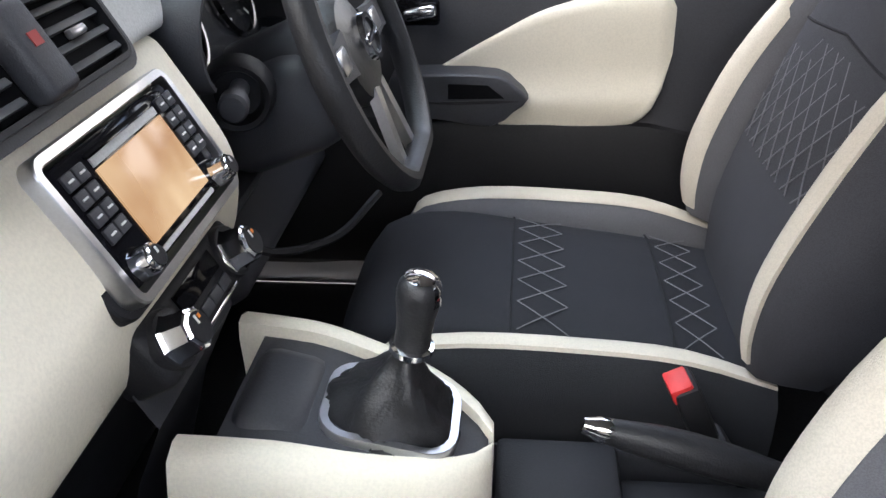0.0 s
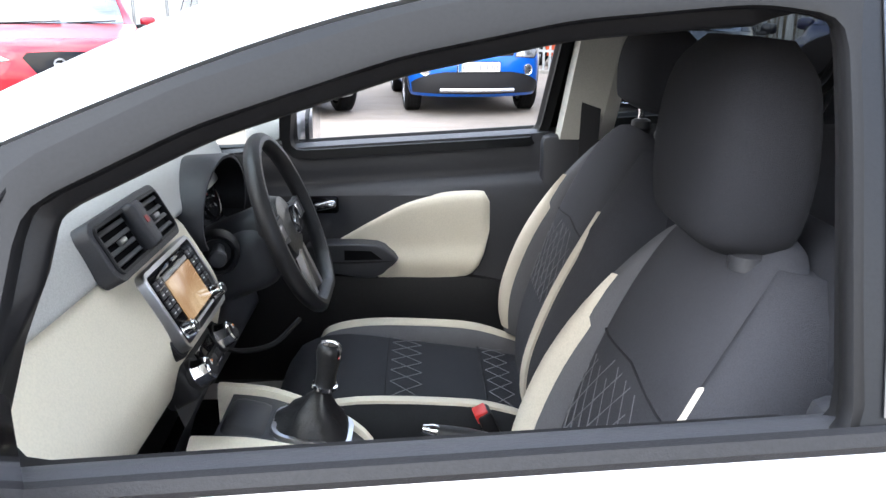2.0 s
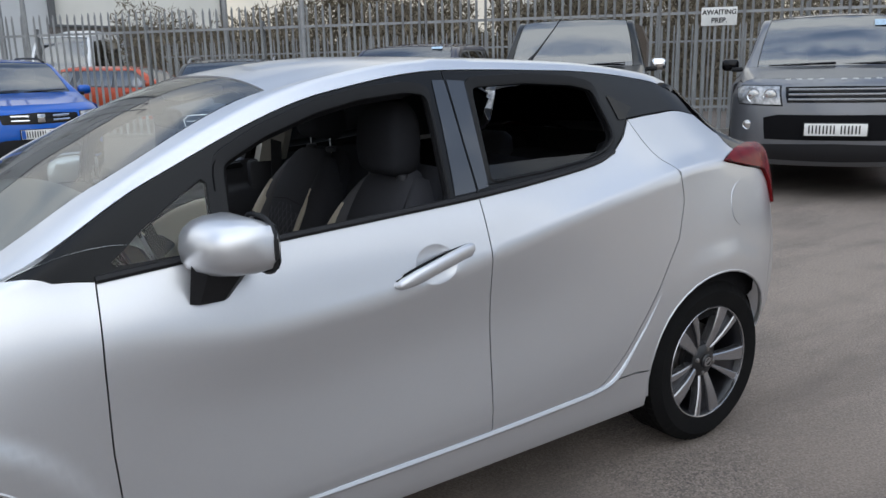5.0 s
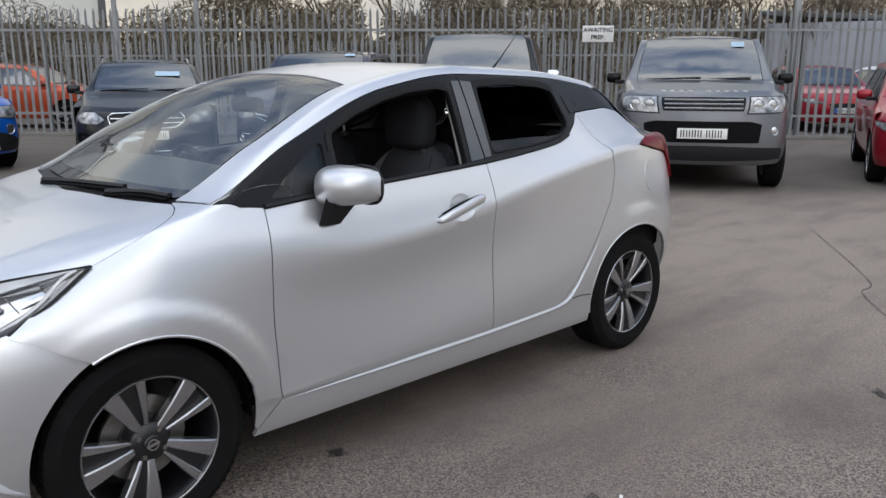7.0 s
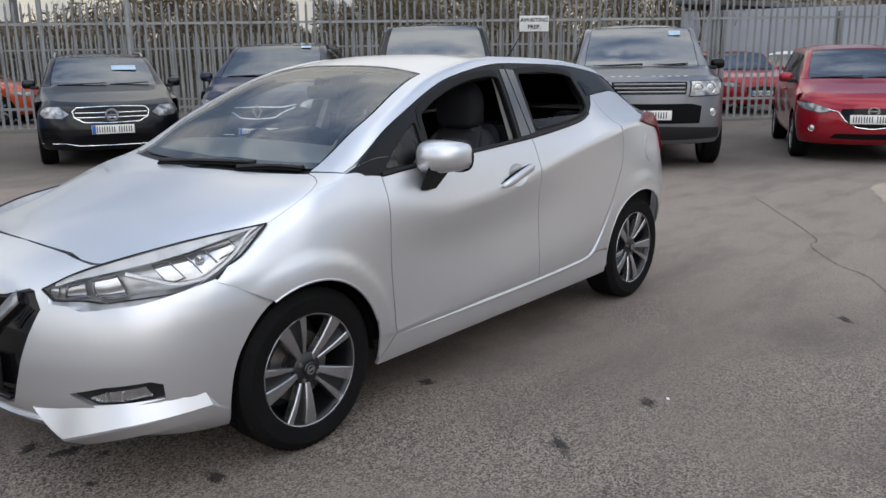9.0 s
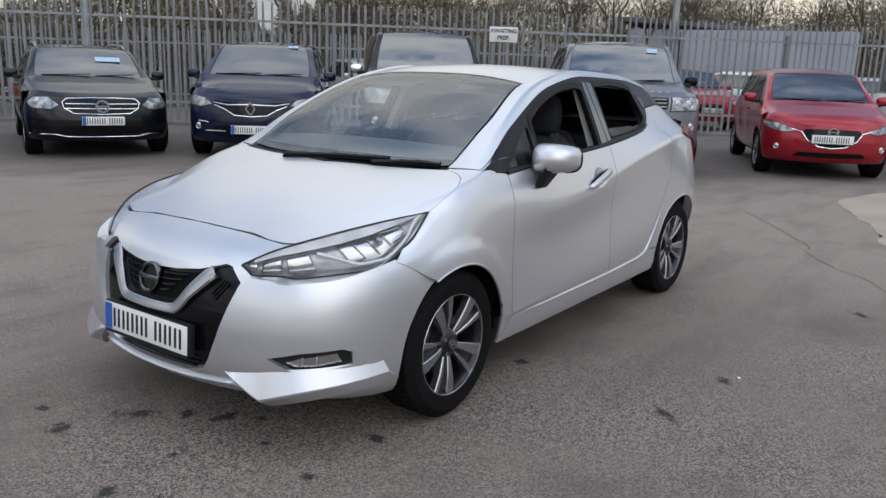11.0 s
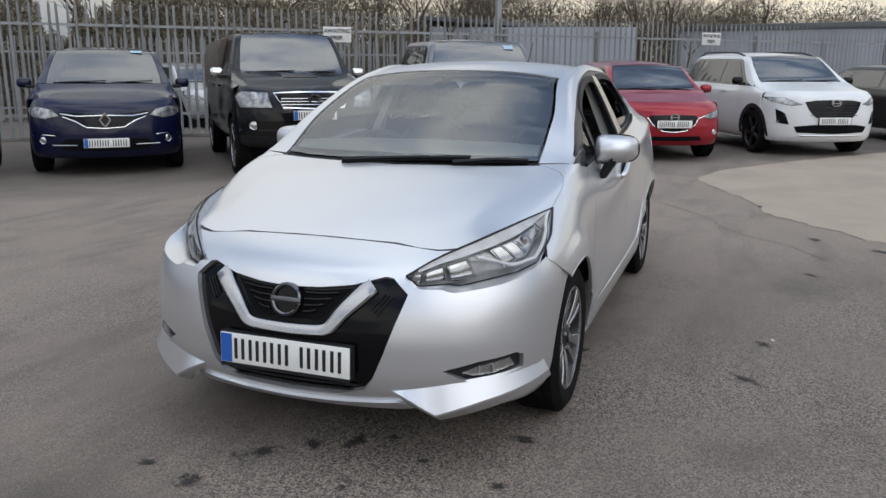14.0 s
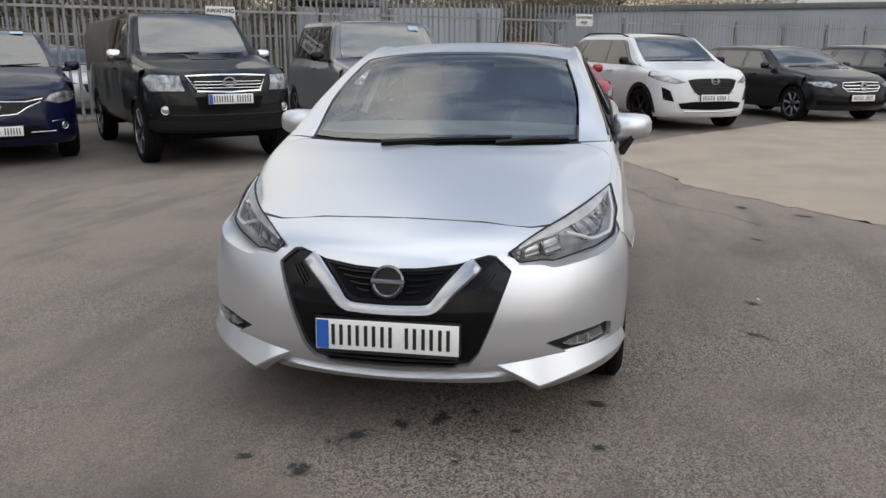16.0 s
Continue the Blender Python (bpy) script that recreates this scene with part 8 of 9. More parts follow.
# large grey off-roader
c, S, N = vehicle("off_road_car", "grey off-road car with mesh grille and square lamps by the fence", "car", parked(-8.57, -2.28, 33), ROW,
                  W=0.96, H=1.80, wb=2.74, fo=0.88, r=0.375, hood=1.10, cowl=(-0.35, 1.22), head=(-0.80, 1.71), belt=1.16, paint=GREY, frames=GLOSS_BLACK, plate_z=0.66, nose_mid=0.6, low=0.32, band=False, mirror=GLOSS_BLACK,
                  feats=[("grille", GLOSS_BLACK, [(0, 0.90), (0.42, 0.90), (0.44, 1.04), (0, 1.045)], 0.006, "both"),
                         ("headlamp", CAR_LAMP, [(0.47, 0.88), (0.84, 0.89), (0.87, 1.02), (0.82, 1.05), (0.49, 1.045)], 0.007, "pair"),
                         ("lower_grille", DARK, [(0, 0.56), (0.60, 0.56), (0.62, 0.76), (0.50, 0.79), (0, 0.79)], 0.004, "both"),
                         ("skirt", BLACK, [(0, 0.36), (0.86, 0.38), (0.86, 0.50), (0, 0.53)], 0.006, "both")],
                  bars=[("grille_slat", STEEL_MESH, [(y, z) for y in np.linspace(-0.41, 0.41, 7)], 0.011, 0.014) for z in (0.93, 0.975, 1.02)])
lamp_eye(c, N, 0.57, 0.965, 0.055)
lamp_eye(c, N, 0.72, 0.965, 0.055)
lamp_eye(c, N, 0.76, 0.69, 0.04)
for i in range(10):
    y = 0.43 - 0.095 * i
    if i != 5:
        part("bonnet_mark", bm_box(0.012, 0.045, 0.004, pose(0.69, y, 1.112, 0, 6)), WHITE, c)
sticker(c, S, -0.80, 0.96)

# red hatchback
c, S, N = vehicle("small_hatchback", "red small hatchback with chrome-winged shield grille by the fence", "car", parked(-10.87, -0.04, 24), ROW,
                  W=0.847, H=1.495, wb=2.57, fo=0.80, ro=0.66, r=0.305, hood=0.85, cowl=(-0.20, 1.03), head=(-0.85, 1.40), belt=0.96, paint=RED, plate_z=0.55, wheel_face=ALLOY, spokes=9,
                  feats=[("grille", GLOSS_BLACK, [(0, 0.44), (0.16, 0.455), (0.30, 0.53), (0.36, 0.64), (0.34, 0.675), (0, 0.685)], 0.005, "both"),
                         ("headlamp", CAR_LAMP, [(0.42, 0.655), (0.58, 0.625), (0.74, 0.66), (0.83, 0.755), (0.66, 0.735)], 0.007, "pair"),
                         ("lower_grille", DARK, [(0, 0.30), (0.46, 0.31), (0.40, 0.37), (0, 0.37)], 0.003, "both")],
                  bars=[("grille_wing", CHROME, [(0.50, 0.672), (0.38, 0.635), (0.31, 0.535), (0.17, 0.45), (0, 0.43), (-0.17, 0.45), (-0.31, 0.535), (-0.38, 0.635), (-0.50, 0.672)], 0.007, 0.010)], band=False)
badge(c, N, 0.65, 0.055, 1.3)
lamp_eye(c, N, 0.66, 0.43, 0.035)

# white off-roader with dark wheels
c, S, N = vehicle("white_suv", "white off-road car with dark grille and black wheels", "car", parked(-12.75, 2.32, 27), ROW,
                  W=0.925, H=1.66, wb=2.67, fo=0.88, r=0.35, hood=1.00, cowl=(-0.20, 1.15), head=(-0.90, 1.57), belt=1.08, paint=CAR_WHITE, wheel_face=ALLOY_DARK, rails="black", plate_z=0.56, cladding=BLACK, nose_mid=0.55, mirror=GLOSS_BLACK, band=False,
                  feats=[("grille", GLOSS_BLACK, [(0, 0.60), (0.30, 0.61), (0.40, 0.72), (0.46, 0.85), (0.3, 0.875), (0, 0.88)], 0.006, "both"),
                         ("headlamp", CAR_LAMP, [(0.50, 0.82), (0.64, 0.80), (0.84, 0.85), (0.88, 0.915), (0.70, 0.905)], 0.007, "pair"),
                         ("side_intake", DARK, [(0.66, 0.50), (0.80, 0.53), (0.82, 0.74), (0.72, 0.68)], 0.005, "pair"),
                         ("lower_grille", DARK, [(0, 0.36), (0.55, 0.38), (0.60, 0.47), (0.34, 0.50), (0, 0.50)], 0.004, "both")],
                  bars=[("grille_slat", BLACK, [(y, z) for y in np.linspace(-0.38, 0.38, 7)], 0.006, 0.012) for z in (0.65, 0.69, 0.73, 0.77, 0.81)] + [("skid_trim", SATIN, [(y, 0.33) for y in np.linspace(-0.5, 0.5, 7)], 0.014, 0.004),
                        ("lamp_trim", CHROME, [(0.80, 0.535), (0.70, 0.66), (0.80, 0.735)], 0.006, 0.01), ("lamp_trim", CHROME, [(-0.80, 0.535), (-0.70, 0.66), (-0.80, 0.735)], 0.006, 0.01)])
badge(c, N, 0.835, 0.055, 1.5)

# black saloons at the end of the row
c, S, N = vehicle("saloon_car", "black saloon car with chrome grille by the fence", "car", parked(-15.15, 5.55, 27), ROW,
                  W=0.925, H=1.46, wb=2.94, fo=0.84, r=0.335, hood=0.84, cowl=(-0.50, 1.03), head=(-1.25, 1.38), belt=0.97, paint=NEAR_BLACK, plate_z=0.47, style="plain", spokes=7, band=False,
                  feats=[("grille", GLOSS_BLACK, [(0, 0.585), (0.34, 0.60), (0.42, 0.68), (0.40, 0.745), (0, 0.76)], 0.005, "both"),
                         ("headlamp", CAR_LAMP, [(0.50, 0.71), (0.62, 0.655), (0.82, 0.69), (0.87, 0.76), (0.66, 0.77)], 0.007, "pair"),
                         ("lower_grille", DARK, [(0, 0.32), (0.8, 0.34), (0.8, 0.44), (0.4, 0.40), (0, 0.41)], 0.003, "both")],
                  bars=[("grille_slat", CHROME, [(y, z) for y in np.linspace(-0.39, 0.39, 7)], 0.011, 0.012) for z in (0.64, 0.70)] + [("grille_frame", CHROME, [(0.34, 0.597), (0.425, 0.68), (0.40, 0.75), (0, 0.765), (-0.40, 0.75), (-0.425, 0.68), (-0.34, 0.597), (0, 0.58), (0.34, 0.597)], 0.010, 0.01)])
badge(c, N, 0.67, 0.08)
c, S, N = vehicle("saloon_car", "dark saloon car at the end of the row by the fence", "car", parked(-17.2, 8.6, 27), ROW,
                  W=0.92, H=1.48, wb=2.85, fo=0.84, r=0.33, hood=0.86, cowl=(-0.40, 1.03), head=(-1.15, 1.40), belt=0.97, paint=NEAR_BLACK, plate_z=0.45, band=False,
                  feats=[("grille", GLOSS_BLACK, [(0, 0.585), (0.34, 0.60), (0.42, 0.70), (0, 0.74)], 0.005, "both"),
                         ("headlamp", CAR_LAMP, [(0.50, 0.69), (0.62, 0.655), (0.82, 0.69), (0.85, 0.74), (0.66, 0.75)], 0.007, "pair")])

# blue crossover hatchback across the yard
c, S, N = vehicle("blue_hatchback", "bright blue crossover hatchback with black lower bumper and silver skid", "car", parked(-1.67, -10.30, 96), ROW,
                  W=0.87, H=1.56, wb=2.59, fo=0.82, r=0.32, hood=0.94, cowl=(-0.25, 1.09), head=(-0.95, 1.48), belt=1.02, paint=BLUE, rails="black", cladding=BLACK, plate_z=0.60, nose_mid=0.55,
                  feats=[("grille", GLOSS_BLACK, [(0, 0.72), (0.44, 0.73), (0.46, 0.84), (0, 0.86)], 0.005, "both"),
                         ("headlamp", CAR_LAMP, [(0.48, 0.72), (0.74, 0.70), (0.82, 0.78), (0.78, 0.86), (0.50, 0.85)], 0.007, "pair"),
                         ("lower_bumper", BLACK, [(0, 0.27), (0.78, 0.28), (0.80, 0.40), (0.62, 0.50), (0.40, 0.54), (0, 0.54)], 0.005, "both")],
                  bars=[("grille_slot", CHROME, [(s * 0.14, z), (s * 0.34, z + 0.004)], 0.014, 0.010) for z in (0.765, 0.82) for s in (1, -1)] + [("skid_bar", SATIN, [(y, 0.315) for y in np.linspace(-0.46, 0.46, 7)], 0.026, 0.004)])
lamp_eye(c, N, 0.64, 0.56, 0.06)
part("badge", bm_box(0.012, 0.09, 0.10, pose(N(0, 0.79).x + 0.012, 0, 0.79), 0.004), CHROME, c)

# pale silver off-roader, red hatchback across the yard
c, S, N = vehicle("silver_suv", "pale silver off-road car with chrome-barred black grille across the yard", "car", parked(0.95, -9.75, 112), ROW,
                  W=0.945, H=1.70, wb=2.87, fo=0.86, r=0.37, hood=1.02, cowl=(-0.45, 1.15), head=(-1.05, 1.60), belt=1.08, paint=PALE_SILVER, rails=True, plate_z=0.52, nose_mid=0.55, band=False,
                  feats=[("grille", GLOSS_BLACK, [(0, 0.68), (0.36, 0.69), (0.44, 0.80), (0.40, 0.89), (0, 0.90)], 0.006, "both"),
                         ("headlamp", CAR_LAMP, [(0.50, 0.80), (0.62, 0.75), (0.84, 0.78), (0.87, 0.88), (0.66, 0.91), (0.52, 0.88)], 0.007, "pair"),
                         ("lower_bumper", BLACK, [(0, 0.30), (0.8, 0.32), (0.82, 0.46), (0.5, 0.43), (0, 0.44)], 0.004, "both")],
                  bars=[("grille_slat", CHROME, [(s * 0.10, z), (s * 0.38, z)], 0.012, 0.012) for z in (0.755, 0.82) for s in (1, -1)])
badge(c, N, 0.785, 0.095)
lamp_eye(c, N, 0.72, 0.82, 0.04)
c, S, N = vehicle("red_crossover", "red crossover hatchback across the yard", "car", parked(3.3, -8.6, 112), ROW,
                  W=0.90, H=1.58, wb=2.6, fo=0.84, r=0.34, hood=0.95, cowl=(-0.25, 1.10), head=(-0.95, 1.50), belt=1.03, paint=RED, cladding=BLACK, plate_z=0.5, nose_mid=0.55, band=False,
                  feats=[("grille", GLOSS_BLACK, [(0, 0.58), (0.20, 0.60), (0.34, 0.78), (0.30, 0.83), (0, 0.84)], 0.006, "both"),
                         ("headlamp", CAR_LAMP, [(0.46, 0.76), (0.62, 0.74), (0.82, 0.80), (0.85, 0.88), (0.64, 0.86)], 0.007, "pair")])
badge(c, N, 0.72, 0.06)

# cars behind the fence
FAR = "cars behind the fence"
for nm, lab, xx, yy, dg, pt, hh in (("orange_hatchback", "orange-red hatchback behind the fence", -6.6, -19.0, 140, ORANGE, 1.5), ("silver_hatchback", "silver hatchback behind the fence", -14.2, -11.6, 60, PALE_SILVER, 1.5), ("maroon_hatchback", "maroon hatchback behind the fence", -19.8, -5.0, 40, RED, 1.5),
                                    ("white_hatchback", "white hatchback behind the fence", -23.5, -3.2, 60, CAR_WHITE, 1.5), ("silver_saloon", "silver saloon car behind the fence", -26.0, 0.2, 60, PALE_SILVER, 1.45), ("white_estate", "white estate car behind the fence", -29.5, 3.0, 60, CAR_WHITE, 1.5)):
    vehicle(nm, lab, "car", parked(xx, yy, dg), FAR, W=0.86, H=hh, wb=2.6, fo=0.82, hood=0.86, cowl=(-0.25, 1.03), head=(-0.95, hh - 0.08), belt=0.97, paint=pt,
            feats=[("grille", GLOSS_BLACK, [(0, 0.45), (0.3, 0.47), (0.36, 0.64), (0, 0.66)], 0.005, "both"), ("headlamp", CAR_LAMP, [(0.46, 0.66), (0.62, 0.64), (0.80, 0.68), (0.83, 0.75), (0.62, 0.74)], 0.007, "pair")])
for xx, yy, dg in ((0.8, -24.6, 62), (-4.4, -24.4, 62)):
    vehicle("panel_van", "white high-roof panel van behind the fence", "van", parked(xx, yy, dg), FAR, W=1.0, H=2.62, wb=3.66, fo=1.0, ro=1.0, r=0.35, hood=1.14, cowl=(0.12, 1.30), head=(-0.75, 2.35), belt=1.30, paint=CAR_WHITE, frames=CAR_WHITE, cargo=True,
            feats=[("grille", GLOSS_BLACK, [(0, 0.74), (0.42, 0.75), (0.44, 0.98), (0, 1.0)], 0.005, "both"), ("headlamp", CAR_LAMP, [(0.52, 0.76), (0.86, 0.80), (0.88, 1.05), (0.62, 1.0)], 0.007, "pair"), ("bumper_trim", BLACK, [(0, 0.35), (0.9, 0.36), (0.9, 0.56), (0, 0.58)], 0.006, "both")], plate_z=0.5)


# ---- fence, building, trees ----
GALV = mat("galvanised_steel", (0.36, 0.37, 0.375), 0.55, 0.35, grain=0.25, grain_size=60, stain=0.5, stain_size=1.5, vary=0.35, tint=(0.16, 0.16, 0.165))
SIGN_WHITE = mat("sign_white", (0.74, 0.74, 0.72), 0.5, grain=0.1, stain=0.2, stain_size=6)
CLAD_GREY = mat("grey_cladding", (0.52, 0.54, 0.56), 0.6, grain=0.1, stain=0.2, stain_size=0.4, bump=0.1, bump_size=20)
CLAD_CREAM = mat("cream_cladding", (0.74, 0.73, 0.68), 0.6, grain=0.1, stain=0.2, stain_size=0.4, bump=0.1, bump_size=20)
CLAD_DULL = mat("dull_blue_grey_cladding", (0.33, 0.35, 0.39), 0.6, grain=0.1, stain=0.3, stain_size=0.4, bump=0.1, bump_size=20)
SHUTTER = mat("roller_shutter", (0.13, 0.135, 0.14), 0.5, 0.2, grain=0.2, stain=0.3)
BRICK = mat("brown_brick", (0.22, 0.12, 0.085), 0.9, grain=0.5, grain_size=14, stain=0.5, stain_size=2, bump=0.3, bump_size=20)
WALL_GREY = mat("grey_brown_boarding", (0.17, 0.155, 0.145), 0.85, grain=0.4, grain_size=10, stain=0.5, stain_size=1)
FX, FY = -10.55, -10.55
FENCE_POSE = pose(FX, FY, 0, 0, 0, 135)
# along: x of the pose runs along the fence, y points away from the yard
FENCE = thing("palisade_fence", "tall grey galvanised steel palisade fence", "fence", kind="structure", m=FENCE_POSE)


def pale_mesh(h=2.76, w=0.035):
    xs = [(-w, 0.0), (-w * 0.55, 0.010), (-w * 0.22, 0.0), (w * 0.22, 0.0), (w * 0.55, 0.010), (w, 0.0)]
    tops = [h - 0.10, h - 0.07, h - 0.015, h - 0.015, h - 0.07, h - 0.10]
    v, n = [], len(xs)
    for dy in (0.0, 0.004):
        for z0 in (0.06, None):
            for i, (x, y) in enumerate(xs):
                v.append((x * (1.0 if z0 else (0.75 if i in (0, 5) else 1.0)), -(y + dy), z0 if z0 else tops[i]))
    f = []
    for i in range(n - 1):
        f += [(i, i + n, i + n + 1, i + 1), (i + 2 * n, i + 1 + 2 * n, i + n + 1 + 2 * n, i + n + 2 * n), (i + n, i + 3 * n, i + 1 + 3 * n, i + 1 + n)]
    f += [(0, 2 * n, 3 * n, n), (n - 1, 2 * n - 1, 4 * n - 1, 3 * n - 1)]
    return v, f


pv, pf = pale_mesh()
PALE_ME = mesh_of("pale", pv, pf, GALV, 30)
rng = random.Random(4)
far_v, far_f = [], []
pitch = 0.172
n0, n1 = int(-30 / pitch), int(34 / pitch)
for i in range(n0, n1):
    x = i * pitch
    tilt, dz = rng.uniform(-0.5, 0.5), rng.uniform(-0.015, 0.015)
    m = pose(x, 0, dz, rng.uniform(-0.4, 0.4), tilt, 180)
    if -17 < x < 29:
        o = new("pale", PALE_ME)
        o.parent, o.matrix_basis = FENCE, m
    else:
        o = len(far_v)
        far_v += [m @ Vector(p) for p in pv]
        far_f += [tuple(k + o for k in q) for q in pf]
fp = put("far_pales", far_v, far_f, GALV, FENCE, "distant fence pales")
fp["kind"] = "stuff"
L0, L1 = n0 * pitch, n1 * pitch
for z in (0.50, 2.30):
    bm = bm_box(L1 - L0, 0.05, 0.006, pose((L0 + L1) / 2, 0.03, z + 0.025))
    bm_box(L1 - L0, 0.006, 0.05, pose((L0 + L1) / 2, 0.006, z), 0, 2, bm)
    part("fence_rail", bm, GALV, FENCE)
k = 0
x = L0
while x < L1:
    bm = bm_box(0.055, 0.006, 2.45, pose(x, 0.035, 1.225))
    bm_box(0.055, 0.006, 2.45, pose(x, 0.135, 1.225), 0, 2, bm)
    bm_box(0.006, 0.1, 2.45, pose(x, 0.085, 1.225), 0, 2, bm)
    part("fence_post", bm, GALV, FENCE)
    x += 2.75
bm = bm_box(0.12, 0.12, 3.4, pose(8.4, 0.1, 1.7), 0.01)
part("gate_post", bm, GALV, FENCE, "taller square steel post")
# low concrete strip at the foot
bm = bm_box(L1 - L0, 0.16, 0.10, pose((L0 + L1) / 2, 0.02, 0.03), 0.015)
part("fence_kerb", bm, mat("dirty_concrete", (0.22, 0.21, 0.19), 0.9, grain=0.4, grain_size=40, stain=0.6, stain_size=2, bump=0.4, bump_size=60), FENCE, "dirty concrete strip")


# a second, lower palisade fence farther back
B2 = thing("rear_fence", "lower grey palisade fence far behind the first one", "fence", kind="structure", m=FENCE_POSE @ pose(2, 6.2, 0, 0, 0, -6))
qv, qf = pale_mesh(2.35, 0.03)
bv, bf = [], []
for i in range(150):
    m = pose(-14 + 0.15 * i, 0, 0, 0, rng.uniform(-0.5, 0.5), 180)
    o = len(bv)
    bv += [m @ Vector(p) for p in qv]
    bf += [tuple(k + o for k in q) for q in qf]
fp = put("far_pales", bv, bf, GALV, B2, "distant fence pales")
fp["kind"] = "stuff"
for z in (0.4, 1.9):
    part("fence_rail", bm_box(22.6, 0.04, 0.05, pose(-2.75, 0.03, z)), GALV, B2)


def lettering(text, size, material, parent, m, extrude=0.001):
    cu = bpy.data.curves.new("lettering", "FONT")
    cu.offset = size * 0.03
    cu.body, cu.size, cu.extrude, cu.align_x, cu.align_y = text, size, extrude, "CENTER", "CENTER"
    tmp = bpy.data.objects.new("lettering_curve", cu)
    scene.collection.objects.link(tmp)
    me = bpy.data.meshes.new_from_object(tmp.evaluated_get(bpy.context.evaluated_depsgraph_get()))
    bpy.data.objects.remove(tmp)
    me.name = "lettering"
    me.materials.clear()
    me.materials.append(material)
    ob = new("lettering", me)
    ob.parent, ob.matrix_basis = parent, m
    return ob


# the notice on the fence; its face looks into the yard
for along, z in ((4.2, 2.22), (15.1, 2.33)):
    sg = part("notice_board", bm_box(0.66, 0.012, 0.34, None, 0.003), SIGN_WHITE, None, at=FENCE_POSE @ pose(along, -0.03, z))
    tagged(sg, "white notice board with black words fixed to the fence", "sign", "notices on the fence")
    face = pose(0, -0.0075, 0, 90, 0, 0)
    lettering("AWAITING", 0.125, INK, sg, pose(0, -0.0075, 0.075, 90, 0, 0))
    lettering("PREP.", 0.125, INK, sg, pose(0, -0.0075, -0.075, 90, 0, 0))


def cladding(name, w, h, m, material, parent, rib=0.3, deep=0.035):
    """A ribbed metal wall of the size w by h; its face looks to -y of the pose."""
    pts, x = [], 0.0
    while x < w:
        pts += [(x, 0.0), (x + rib * 0.62, 0.0), (x + rib * 0.70, -deep), (x + rib * 0.92, -deep)]
        x += rib
    pts += [(w, 0.0)]
    v = [Vector((a, b, 0)) for a, b in pts] + [Vector((a, b, h)) for a, b in pts] + [Vector((a, 0.15, 0)) for a, b in pts] + [Vector((a, 0.15, h)) for a, b in pts]
    n = len(pts)
    f = []
    for i in range(n - 1):
        f += [(i, i + 1, i + 1 + n, i + n), (i + 2 * n, i + 3 * n, i + 1 + 3 * n, i + 1 + 2 * n), (i + n, i + 1 + n, i + 1 + 3 * n, i + 3 * n)]
    return put(name, v, f, material, parent, sharp=20, at=m)


def bearing(eye, az, d):
    return eye[0] + d * math.cos(radians(az)), eye[1] + d * math.sin(radians(az))


EYE0 = (-0.8, 2.0)
# warehouse: grey part with shutters, cream part
WH = thing("warehouse", "large grey and cream metal-clad warehouse beyond the fence", "building")
a, b, c_ = bearing(EYE0, -60, 52), bearing(EYE0, -98.3, 42), bearing(EYE0, -108.9, 44)


def wall_between(name, p, q, h, material, parent, rib=0.3):
    d = math.hypot(q[0] - p[0], q[1] - p[1])
    return cladding(name, d, h, pose(p[0], p[1], 0, 0, 0, math.degrees(math.atan2(q[1] - p[1], q[0] - p[0]))), material, parent, rib)


wall_between("wall", b, a, 11.0, CLAD_GREY, WH)
wall_between("wall", c_, b, 11.0, CLAD_CREAM, WH, 0.4)
v, f = prism([a, b, c_, (c_[0] - 4, c_[1] - 26), (a[0] + 4, a[1] - 26)], 0.3, lambda x, y, d: Vector((x, y, 11.0 + d)))
fixed("roof", v, f, SHUTTER, WH, "flat dark roof edge")
dx, dy = a[0] - b[0], a[1] - b[1]
ln = math.hypot(dx, dy)
ang = math.degrees(math.atan2(dy, dx))
for s, w in ((10.4, 4.6), (16.5, 3.4), (21.5, 4.4)):
    dr = part("shutter_door", bm_box(w, 0.16, 5.1, pose(0, 0, 2.55)), SHUTTER, WH, "dark grey roller shutter", at=pose(b[0] + dx / ln * s, b[1] + dy / ln * s, 0, 0, 0, ang))
    for i in range(14):
        part("shutter_slat", bm_box(w - 0.1, 0.03, 0.30, pose(0, -0.085, 0.22 + 0.355 * i), 0.01), SHUTTER, dr)
    part("door_frame", bm_box(w + 0.5, 0.10, 0.3, pose(0, -0.02, 5.25), 0.02), CLAD_CREAM, dr)
for q, hgt in ((b, 11.0), (c_, 11.0)):
    part("downpipe", bm_box(0.3, 0.3, hgt, pose(q[0] + 0.1, q[1] + 0.3, hgt / 2), 0.05), SHUTTER, WH)
for s, z in ((4.5, 7.6), (9.0, 7.2), (13.5, 9.0)):
    part("wall_lamp", bm_box(0.35, 0.4, 0.45, pose(b[0] + dx / ln * s, b[1] + dy / ln * s + 0.25, z), 0.06), BLACK, WH, "black wall floodlight")
